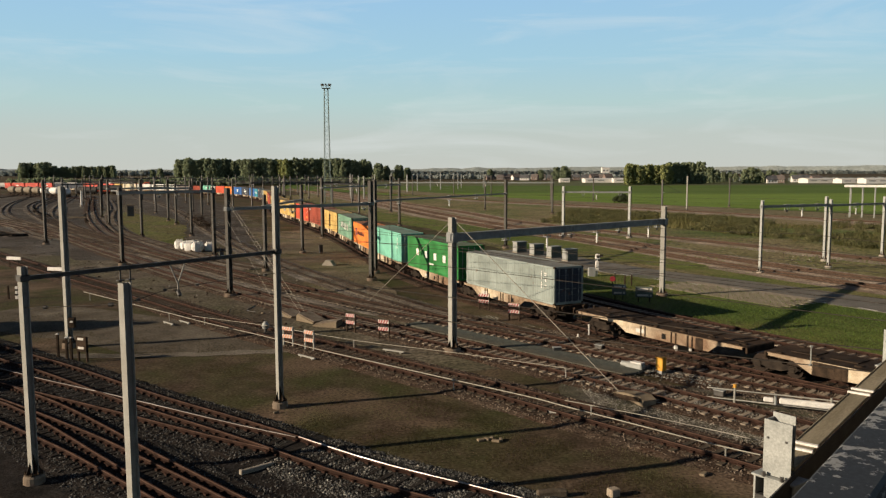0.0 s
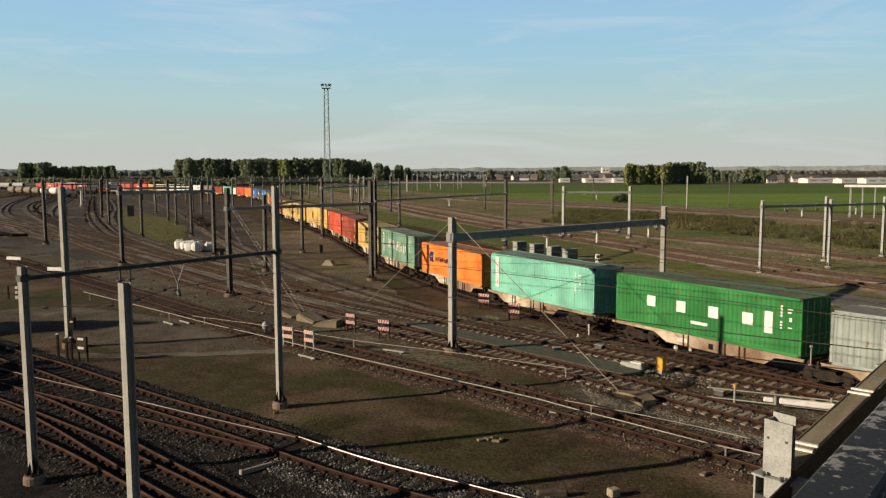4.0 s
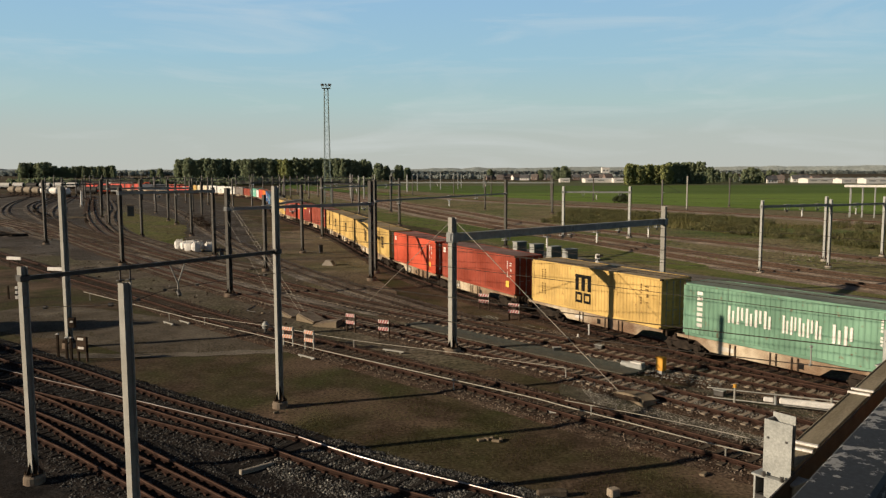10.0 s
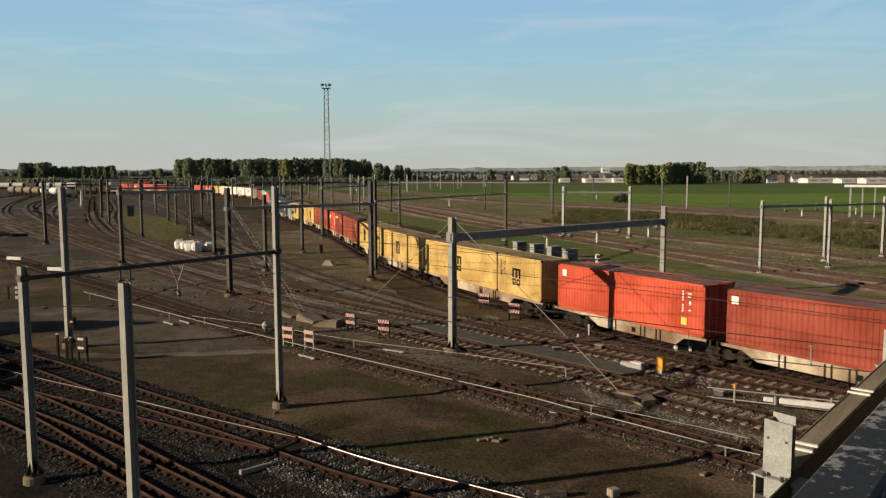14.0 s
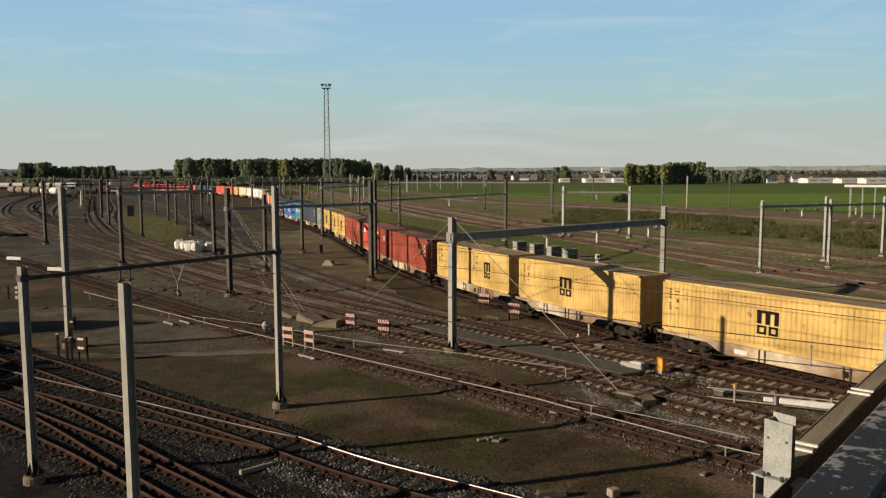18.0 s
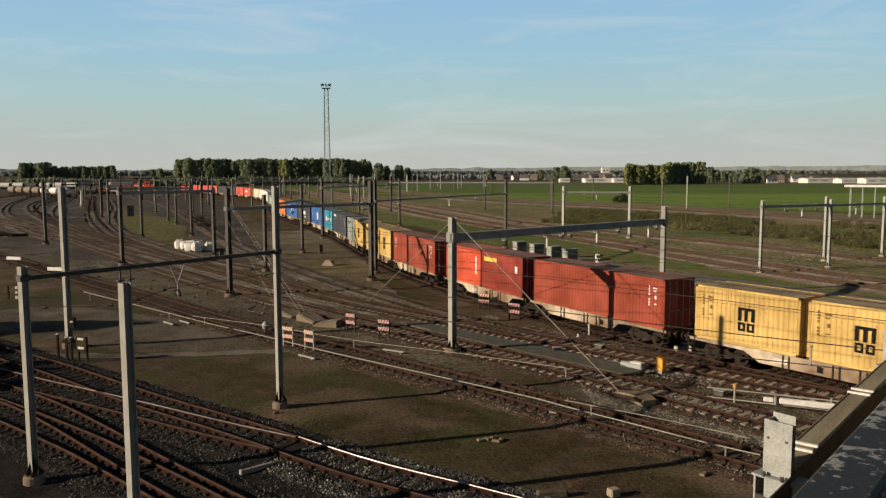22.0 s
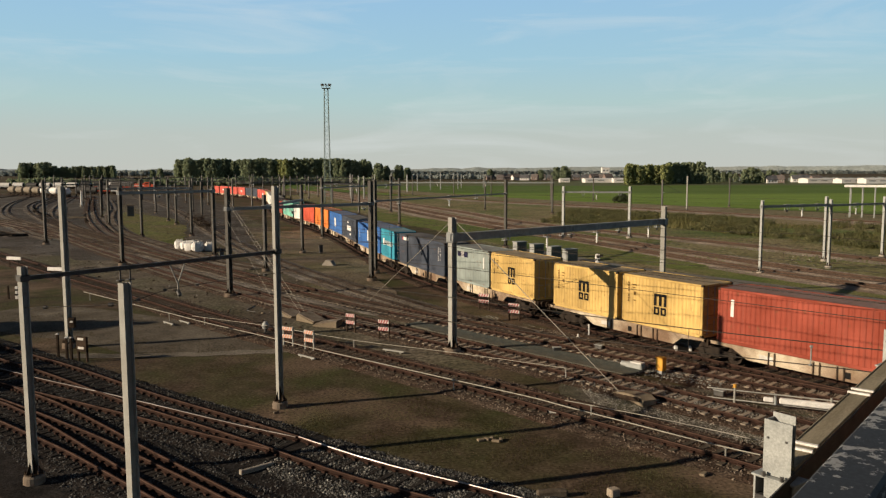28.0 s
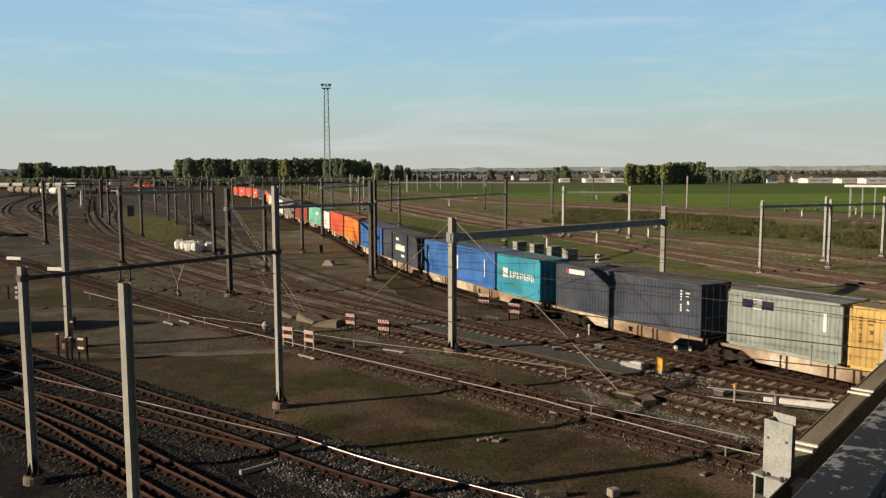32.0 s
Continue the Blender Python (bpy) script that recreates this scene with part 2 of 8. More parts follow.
YARDGREY = surface("yard_mast_paint", (0.062, 0.061, 0.057), (0.105, 0.102, 0.094), 1.5, 0.75, bump=0.1, c=(0.05, 0.04, 0.03), cmix=0.5)
POSTGREY = surface("post_paint", (0.225, 0.223, 0.205), (0.295, 0.292, 0.270), 2.0, 0.75, bump=0.1, c=(0.17, 0.152, 0.128), cmix=0.4)
BEAMGREY = surface("beam_paint", (0.135, 0.142, 0.142), (0.20, 0.207, 0.205), 2.0, 0.7, bump=0.1)
DARKSTEEL = surface("dark_steel", (0.035, 0.034, 0.033), (0.075, 0.07, 0.066), 3.0, 0.6, 0.4, bump=0.2)
GRIME = surface("grime", (0.018, 0.0135, 0.010), (0.052, 0.035, 0.024), 2.5, 0.85, bump=0.4, fine=20.0)
DECK = surface("wagon_deck", (0.016, 0.012, 0.0095), (0.042, 0.030, 0.022), 1.6, 0.9, bump=0.4, fine=14.0, c=(0.07, 0.045, 0.03), cmix=0.5)
SILL = surface("wagon_paint", (0.35, 0.285, 0.200), (0.52, 0.45, 0.345), 1.8, 0.8, bump=0.1, c=(0.115, 0.064, 0.038), cmix=0.9, grain=0.5, d=(0.25, 0.175, 0.110))
WHITE = surface("white_paint", (0.50, 0.48, 0.45), (0.64, 0.62, 0.59), 3.0, 0.6, bump=0.05)
PORCELAIN = surface("porcelain", (0.70, 0.69, 0.66), (0.80, 0.79, 0.77), 3.0, 0.25, bump=0.0)
WIRE = surface("wire", (0.022, 0.02, 0.018), (0.045, 0.038, 0.032), 3.0, 0.85, bump=0.0)
ROPE = surface("guy_strand", (0.19, 0.175, 0.145), (0.27, 0.25, 0.21), 3.0, 0.7, 0.2, bump=0.0)
BOARD = surface("dirty_white", (0.42, 0.40, 0.37), (0.60, 0.58, 0.55), 2.5, 0.7, bump=0.1, c=(0.26, 0.22, 0.17), cmix=0.5)
REDP = surface("red_paint", (0.20, 0.016, 0.024), (0.29, 0.026, 0.036), 3.0, 0.6, bump=0.05)
ORANGEP = surface("orange_paint", (0.38, 0.115, 0.05), (0.50, 0.19, 0.10), 3.0, 0.6, bump=0.05)
YELLOWP = surface("yellow_paint", (0.54, 0.25, 0.012), (0.66, 0.33, 0.02), 3.0, 0.6, bump=0.05, c=(0.20, 0.11, 0.03), cmix=0.6)
# Leaf tones raised in the base colour so far trees look hazed.
LEAF = leafy(surface("leaves", (0.185, 0.222, 0.140), (0.255, 0.290, 0.180), 0.4, 0.9, bump=0.0, piece=0.2))
LEAF_Y = leafy(surface("autumn_leaves", (0.245, 0.275, 0.120), (0.335, 0.350, 0.155), 0.4, 0.9, bump=0.0, piece=0.22))
# Distance haze put into the leaf colour: paler and greyer than leaves.
LEAF_HAZED = leafy(surface("hazed_leaves", (0.255, 0.285, 0.275), (0.305, 0.335, 0.320), 0.1, 0.9, bump=0.0, piece=0.06))
EARTH = surface("yard_earth", (0.066, 0.054, 0.041), (0.144, 0.121, 0.092), 0.5, 0.95, bump=0.8, fine=4.0, c=(0.071, 0.073, 0.035), cmix=0.7, grain=0.7, d=(0.056, 0.043, 0.033))
EARTH_W = surface("dry_yard_earth", (0.106, 0.083, 0.058), (0.200, 0.163, 0.118), 0.5, 0.95, bump=0.8, fine=4.0, c=(0.090, 0.088, 0.039), cmix=0.7, grain=0.6, d=(0.076, 0.055, 0.040))
TUFT = leafy(surface("dry_tuft", (0.036, 0.034, 0.014), (0.075, 0.064, 0.030), 0.8, 0.95, bump=0.0, piece=0.6))
SCRUB = leafy(surface("scrub_leaves", (0.085, 0.090, 0.040), (0.150, 0.140, 0.070), 0.3, 0.95, bump=0.0, piece=0.3))
LEAF_D = leafy(surface("dark_leaves", (0.040, 0.055, 0.026), (0.075, 0.090, 0.042), 0.4, 0.9, bump=0.0, piece=0.3))
BARK = surface("bark", (0.05, 0.04, 0.03), (0.10, 0.08, 0.06), 4.0, 0.95, bump=0.4)
REED = leafy(surface("reed", (0.080, 0.085, 0.030), (0.160, 0.140, 0.062), 0.15, 0.95, bump=0.0, piece=0.4))
TURF = leafy(surface("turf", (0.058, 0.098, 0.019), (0.115, 0.155, 0.038), 0.3, 0.95, bump=0.0, piece=0.5))

# ---- mesh helpers ----


class Shape:
    """Collects solids; becomes one mesh."""

    def __init__(self):
        self.v, self.f, self.mi, self.cur = [], [], [], 0

    def face(self, idx):
        self.f.append(idx)
        self.mi.append(self.cur)

    def box(self, c, s, bevel=0.0, m=None):
        hx, hy, hz = (k / 2 for k in s)
        b = min(bevel, hx * 0.9, hy * 0.9, hz * 0.9)
        o = len(self.v)
        C = Vector(c)
        pts = []
        if b <= 0:
            for x in (-hx, hx):
                for y in (-hy, hy):
                    for z in (-hz, hz):
                        pts.append(Vector((x, y, z)))
            faces = [(0, 1, 3, 2), (4, 6, 7, 5), (0, 4, 5, 1), (2, 3, 7, 6), (0, 2, 6, 4), (1, 5, 7, 3)]
        else:
            idx = {}
            for i, x in enumerate((-1, 1)):
                for j, y in enumerate((-1, 1)):
                    for k, z in enumerate((-1, 1)):
                        for a in range(3):
                            q = [x * hx, y * hy, z * hz]
                            for e in range(3):
                                if e != a:
                                    q[e] -= (x, y, z)[e] * b
                            idx[(i, j, k, a)] = len(pts)
                            pts.append(Vector(q))
            faces = []
            for a in range(3):
                e, g = (a + 1) % 3, (a + 2) % 3
                for w in (0, 1):
                    ring = []
                    for p, r in ((0, 0), (1, 0), (1, 1), (0, 1)):
                        t = [0, 0, 0]
                        t[a], t[e], t[g] = w, p, r
                        ring.append(idx[(*t, a)])
                    faces.append(tuple(ring if w else ring[::-1]))
                for p in (0, 1):
                    for r in (0, 1):
                        t0, t1 = [0, 0, 0], [0, 0, 0]
                        t0[e], t0[g], t1[e], t1[g], t1[a] = p, r, p, r, 1
                        q = (idx[(*t0, e)], idx[(*t1, e)], idx[(*t1, g)], idx[(*t0, g)])
                        faces.append(q if p != r else q[::-1])
            for i in (0, 1):
                for j in (0, 1):
                    for k in (0, 1):
                        t = (idx[(i, j, k, 0)], idx[(i, j, k, 1)], idx[(i, j, k, 2)])
                        faces.append(t if (i + j + k) % 2 else t[::-1])
        for q in pts:
            q = q if m is None else m @ q
            self.v.append(tuple(q + C))
        for fc in faces:
            self.face(tuple(o + k for k in fc))
        return self

    def tube(self, p0, p1, r0, r1=None, n=8, cap=True):
        p0, p1 = Vector(p0), Vector(p1)
        r1 = r0 if r1 is None else r1
        d = (p1 - p0).normalized()
        a = d.orthogonal().normalized()
        b = d.cross(a)
        o = len(self.v)
        for p, r in ((p0, r0), (p1, r1)):
            for k in range(n):
                t = 2 * math.pi * k / n
                self.v.append(tuple(p + a * (r * math.cos(t)) + b * (r * math.sin(t))))
        for k in range(n):
            j = (k + 1) % n
            self.face((o + k, o + j, o + n + j, o + n + k))
        if cap:
            self.face(tuple(o + k for k in range(n))[::-1])
            self.face(tuple(o + n + k for k in range(n)))
        return self

    def sweep(self, pts, profile, closed=True, caps=True):
        """A profile of (side, up) carried along level points."""
        pts = [Vector(p) for p in pts]
        o, n = len(self.v), len(profile)
        for i, p in enumerate(pts):
            d = (pts[min(i + 1, len(pts) - 1)] - pts[max(i - 1, 0)])
            d.z = 0
            d.normalize()
            s = Vector((-d.y, d.x, 0))
            for u, w in profile:
                self.v.append(tuple(p + s * u + Vector((0, 0, w))))
        for i in range(len(pts) - 1):
            for k in range(n if closed else n - 1):
                j = (k + 1) % n
                self.face((o + i * n + k, o + (i + 1) * n + k, o + (i + 1) * n + j, o + i * n + j))
        if closed and caps:
            self.face(tuple(o + k for k in range(n)))
            self.face(tuple(o + (len(pts) - 1) * n + k for k in range(n))[::-1])
        return self

    def plate(self, outline, thick, axis="y", at=0.0):
        """An outline of two coordinates, given thickness along axis."""
        o, n = len(self.v), len(outline)
        for w in (at - thick / 2, at + thick / 2):
            for a, b in outline:
                self.v.append({"y": (a, w, b), "x": (w, a, b), "z": (a, b, w)}[axis])
        self.face(tuple(o + k for k in range(n)))
        self.face(tuple(o + n + k for k in range(n))[::-1])
        for k in range(n):
            j = (k + 1) % n
            self.face((o + k, o + n + k, o + n + j, o + j))
        return self

    def mesh(self, name, *mats):
        me = bpy.data.meshes.new(name)
        me.from_pydata(self.v, [], self.f)
        for m in mats:
            me.materials.append(m)
        if len(mats) > 1:
            me.polygons.foreach_set("material_index", self.mi)
        bm = bmesh.new()
        bm.from_mesh(me)
        bmesh.ops.recalc_face_normals(bm, faces=bm.faces)
        bm.to_mesh(me)
        bm.free()
        return me


def part(name, shape, mat, parent, label="", m=None):
    """Links a shape (or a ready mesh) as one mesh object under a thing or a part."""
    me = shape if isinstance(shape, bpy.types.Mesh) else shape.mesh(name, *(mat if isinstance(mat, tuple) else (mat,)))
    ob = new(name, me)
    ob.parent = parent
    if m is not None:
        ob.matrix_basis = m
    if label:
        ob["label"] = label
    return ob


def thing(name, label, category, m=None, group="", kind=""):
    ob = tagged(new(name), label, category, group, kind)
    ob.empty_display_size = 0.2
    if m is not None:
        ob.matrix_basis = m
    return ob


def solid(name, shape, mat, label, category, m=None, group="", kind=""):
    ob = new(name, shape.mesh(name, *(mat if isinstance(mat, tuple) else (mat,))))
    if m is not None:
        ob.matrix_basis = m
    return tagged(ob, label, category, group, kind)


def spline(ctrl, step=1.5):
    """Catmull-Rom through plan points, resampled at even steps."""
    p = [Vector((*c, 0)) for c in ctrl]
    p = [2 * p[0] - p[1], *p, 2 * p[-1] - p[-2]]
    fine = []
    for i in range(1, len(p) - 2):
        a, b, c, d = p[i - 1:i + 3]
        n = max(2, int((c - b).length / 0.5))
        for k in range(n):
            t = k / n
            fine.append(0.5 * (2 * b + (c - a) * t + (2 * a - 5 * b + 4 * c - d) * t * t + (3 * b - a - 3 * c + d) * t ** 3))
    fine.append(p[-2])
    return resample(fine, step)


def resample(fine, step):
    L = [0.0]
    for a, b in zip(fine, fine[1:]):
        L.append(L[-1] + (b - a).length)
    n = max(2, int(L[-1] / step) + 1)
    out, k = [], 0
    for i in range(n):
        s = L[-1] * i / (n - 1)
        while k < len(L) - 2 and L[k + 1] < s:
            k += 1
        t = (s - L[k]) / max(1e-9, L[k + 1] - L[k])
        out.append(fine[k].lerp(fine[k + 1], t))
    return out


# ---- the train's line: headings along the way, from its near end back to the far yard ----
KNOT = [-20, 10, 25, 40, 60, 80, 100, 120, 135, 150, 165, 180, 200, 220, 240, 260, 280, 300, 320, 345, 370, 400, 430, 470]
HEAD = [-45.3, -54.8, -59.5, -64.7, -71.8, -74.8, -73.3, -69.4, -68.7, -70.2, -72.8, -75.0, -76.7, -76.2, -73.8, -70.8, -67.4, -62.7, -59.5, -56.4, -51.6, -43.8, -37.2, -30.2]
_s = np.arange(-20, 700, 0.5)
_h = np.radians(np.interp(_s, KNOT, HEAD))
LINE_X = 37.02 - np.concatenate([[0], np.cumsum(np.cos((_h[1:] + _h[:-1]) / 2) * 0.5)])
LINE_Y = 15.43 - np.concatenate([[0], np.cumsum(np.sin((_h[1:] + _h[:-1]) / 2) * 0.5)])


def line_at(s):
    if s < -20:
        a = radians(HEAD[0])
        return Vector((37.02 + math.cos(a) * (-20 - s), 15.43 + math.sin(a) * (-20 - s), 0))
    return Vector((float(np.interp(s, _s, LINE_X)), float(np.interp(s, _s, LINE_Y)), 0))


def travelled(t):
    u = t / 10
    return 7.88 * t - 0.9394 * u * u - 0.0857 * u ** 3


def off_line(x, y, room=3.4):
    """Moves a plan point aside where it would stand in the train's way."""
    k = int(np.argmin((LINE_X - x) ** 2 + (LINE_Y - y) ** 2))
    dx, dy = x - LINE_X[k], y - LINE_Y[k]
    d = math.hypot(dx, dy)
    if d >= room:
        return x, y
    q = (room - d) / max(d, 1e-6)
    return float(x + dx * q), float(y + dy * q)


# ---- ground ----
g = Shape()
R = [-4200, -1500, -600, -250, -120, -60, -30, 0, 30, 60, 120, 250, 600, 1500, 4200]
for y in R:
    for x in R:
        g.v.append((x, y + 60, -0.27))
nR = len(R)
for j in range(nR - 1):
    for i in range(nR - 1):
        g.face((j * nR + i, j * nR + i + 1, (j + 1) * nR + i + 1, (j + 1) * nR + i))
solid("ground", g, DIRT, "bare brown earth with patches of thin grass", "ground", kind="structure")


def sheet(name, outline, mat, z, label, category, edge=1.0, seed=0, kind="structure"):
    """A flat patch with a ragged edge, closed by a fan of its outline."""
    rnd = random.Random(seed)
    pts = []
    n = len(outline)
    for i in range(n):
        a, b = Vector(outline[i]), Vector(outline[(i + 1) % n])
        k = max(1, int((b - a).length / max(edge * 2, 0.5))) if edge else 1
        for j in range(min(k, 60)):
            q = a.lerp(b, j / min(k, 60))
            pts.append((q.x + rnd.uniform(-edge, edge) * 0.5, q.y + rnd.uniform(-edge, edge) * 0.5))
    s = Shape()
    s.v = [(x, y, z) for x, y in pts]
    s.face(tuple(range(len(pts))))
    return solid(name, s, mat, label, category, kind=kind)


sheet("field", [(-150, 800), (-95, 430), (-60, 420), (-20, 336), (38, 246), (69, 228), (105, 184), (180, 100), (900, 100), (1400, 800)], FIELD, -0.20, "flat green farm meadow reaching to the horizon", "field", 2.0, 3)
sheet("field", [(-45, 385), (-18, 338), (40, 252), (72, 232), (112, 190), (300, 205), (330, 352), (120, 352)], FIELD_B, -0.19, "bright green strip of meadow beside the railway", "field", 2.0, 13)
sheet("field", [(-120, 800), (-100, 560), (300, 545), (900, 560), (1300, 800)], FIELD_P, -0.19, "pale strip of a distant field", "field", 2.0, 14)
sheet("railway_verge", [(-60, 400), (-20, 330), (38, 242), (69, 223), (103, 180), (150, 110), (80, 45), (46, 36), (33, 36), (17, 62), (14, 75), (9, 100), (-2.5, 143), (-22, 200), (-70, 330)], ROUGH, -0.235, "rough dry grass and weeds between the tracks", "grass", 1.0, 8)
sheet("verge", [(-18, 204), (0, 165), (14, 135), (24, 108), (31, 90), (27, 80), (20, 90), (17, 97), (9, 108), (-2.5, 143), (-15, 168)], GRASS, -0.222, "short green grass verge beside the tracks", "grass", 1.0, 4)
sheet("lawn", [(10.5, 80), (12.3, 67), (15.2, 60), (17.9, 55), (21.6, 48), (24.6, 43.5), (30, 35.5), (46, 36), (34, 54), (27, 66), (20, 77)], GRASS, -0.222, "mown green grass strip beside the road", "grass", 0.8, 5)
sheet("yard_grass", [(-94, 218), (-60, 175), (-47.7, 145), (-37, 111), (-46, 112), (-52, 126), (-72, 165)], OLIVE, -0.23, "grassy triangle between curving yard tracks", "grass", 1.0, 6)
sheet("yard_scrub", [(-33, 135), (-22, 100), (-16, 82), (-11.5, 68), (-7, 60), (-2, 58), (-6, 75), (-10, 96), (-15, 118), (-22, 140)], EARTH_W, -0.24, "thin weedy earth between yard tracks", "grass", 1.0, 9)
sheet("yard_ballast", [(-235, 366), (-128, 352), (-96, 222), (-60, 146), (-38, 105), (-36, 92), (-44, 93), (-84, 126), (-138, 190), (-215, 300)], GRAVEL_L, -0.235, "grey gravel spread under the yard tracks", "gravel", 2.0, 15)
sheet("yard_ballast", [(-150, 360), (-118, 350), (-60, 230), (-38, 150), (-27, 112), (-36, 116), (-52, 150), (-80, 210)], GRAVEL_L, -0.245, "grey gravel spread under the yard tracks", "gravel", 2.0, 16)
sheet("bare_earth", [(-33, 60), (-25.5, 59.5), (-18.4, 55), (-11, 48.8), (-10.5, 46), (-13, 44.6), (-19, 45), (-22.6, 47), (-29, 50.4), (-36, 55)], PATH, -0.262, "pale trodden earth between the tracks", "earth", 1.2, 19)
sheet("yard_earth", [(-110, 170), (-58, 100), (-26, 66.5), (-10, 49.5), (0, 40.5), (8, 41), (-2, 58), (-9.5, 73), (-20, 100), (-34, 150), (-62, 225), (-155, 345), (-170, 300)], EARTH, -0.262, "trodden brown earth between the yard tracks", "earth", 1.0, 20)
sheet("footpath", [(-24, 44.6), (-19.5, 44.5), (-15.7, 44.6), (-10, 45.6), (-7.6, 46.5), (-7.4, 45.7), (-10, 44.5), (-15.6, 43.6), (-19.5, 43.4), (-24, 43.4)], TROD, -0.25, "trodden pale earth footpath", "footpath", 0.35, 10)

sheet("yard_ballast", [(6.2, 38.6), (9.5, 38.2), (12, 37.4), (19, 30), (19, 24), (13.5, 25.4), (10.2, 28.6), (7.2, 32.4), (5.2, 35.2)], GRAVEL_M, -0.252, "mixed grey gravel beside the siding", "gravel", 0.6, 17)
sheet("yard_ballast", [(-27, 44.5), (-21, 40.6), (-14, 35.4), (-9, 31.6), (-5, 28.6), (3, 23.4), (2, 18), (-9, 18), (-16, 26), (-24, 33), (-33, 40)], GRAVEL, -0.255, "dark ballast spread between the near tracks", "gravel", 0.5, 18)

sheet("yard_ballast", [(-1, 55), (3, 54), (8, 50.5), (13, 44.5), (17.5, 38.5), (23, 30.5), (18, 29.5), (13, 36), (9, 41.5), (4, 47.5)], GRAVEL_R, -0.258, "rusty brown ballast between the tracks", "gravel", 0.6, 21)

# ---- tracks ----
RAIL_P = [(-0.07, -0.17), (0.07, -0.17), (0.07, -0.155), (0.012, -0.13), (0.012, -0.052), (0.038, -0.040), (0.038, -0.026), (0.026, 0), (-0.026, 0), (-0.038, -0.026), (-0.038, -0.040), (-0.012, -0.052), (-0.012, -0.13), (-0.07, -0.155)]
BED_P = [(-2.1, -0.30), (-1.6, -0.190), (1.6, -0.190), (2.1, -0.30)]


def sleeper_shape(w, h, bevel):
    """A sleeper with four rail chairs."""
    s = Shape().box((0, 0, 0), (2.5, w, h), bevel)
    s.cur = 1
    for x in (-0.7525, 0.7525):
        for k in (-1, 1):
            s.box((x + k * 0.115, 0, h / 2 + 0.03), (0.09, 0.15, 0.08), 0.0)
    s.cur = 0
    return s


SLEEPER_W = sleeper_shape(0.24, 0.14, 0.015)
SLEEPER_C = sleeper_shape(0.26, 0.15, 0.03)


def track(label, pts, mat_s, shape_s, head, near=46.0, z=0.0, seed=1, bed_mat=None, rail_mat=None):
    """Rails, sleepers and ballast bed along level points."""
    th = thing("railway_track", label, "railway track", kind="structure")
    rnd = random.Random(seed)
    bed = Shape().sweep([p + Vector((0, 0, z)) for p in pts], BED_P, closed=False)
    part("ballast_bed", bed, bed_mat or GRAVEL, th)
    for side in (-0.7525, 0.7525):
        prof = [(u + side, w + z) for u, w in RAIL_P]
        rs = Shape().sweep(pts, prof)
        top = head if side > 0 or head not in (RAILHEAD, RAILWORN) else RAILDULL
        rail = part("rail", rs, (rail_mat or RUSTY, top), th)
        if head is not RUSTY:
            me = rail.data
            for poly in me.polygons:
                if poly.center.z > z - 0.03 and poly.normal.z > -0.1:
                    poly.material_index = 1
    fine = resample(pts, 0.62)
    data = shape_s.mesh("sleeper", mat_s, RUSTY)
    rest, count = Shape(), 0
    for i, p in enumerate(fine):
        d = fine[min(i + 1, len(fine) - 1)] - fine[max(i - 1, 0)]
        a = math.atan2(d.y, d.x) + math.pi / 2 + rnd.gauss(0, 0.012)
        m = Matrix.Translation((p.x, p.y, z - 0.23 + rnd.uniform(-0.008, 0.008))) @ Matrix.Rotation(a, 4, "Z")
        if p.length < near and p.y > 10 and count < 290:
            part("sleeper", data, mat_s, th, m=m)
            count += 1
        elif p.length < 230:
            rest.box(m.translation, (2.5, 0.24, 0.14), 0, m.to_3x3())
    if rest.v:
        part("sleepers", rest, mat_s, th)["kind"] = "stuff"
    return th


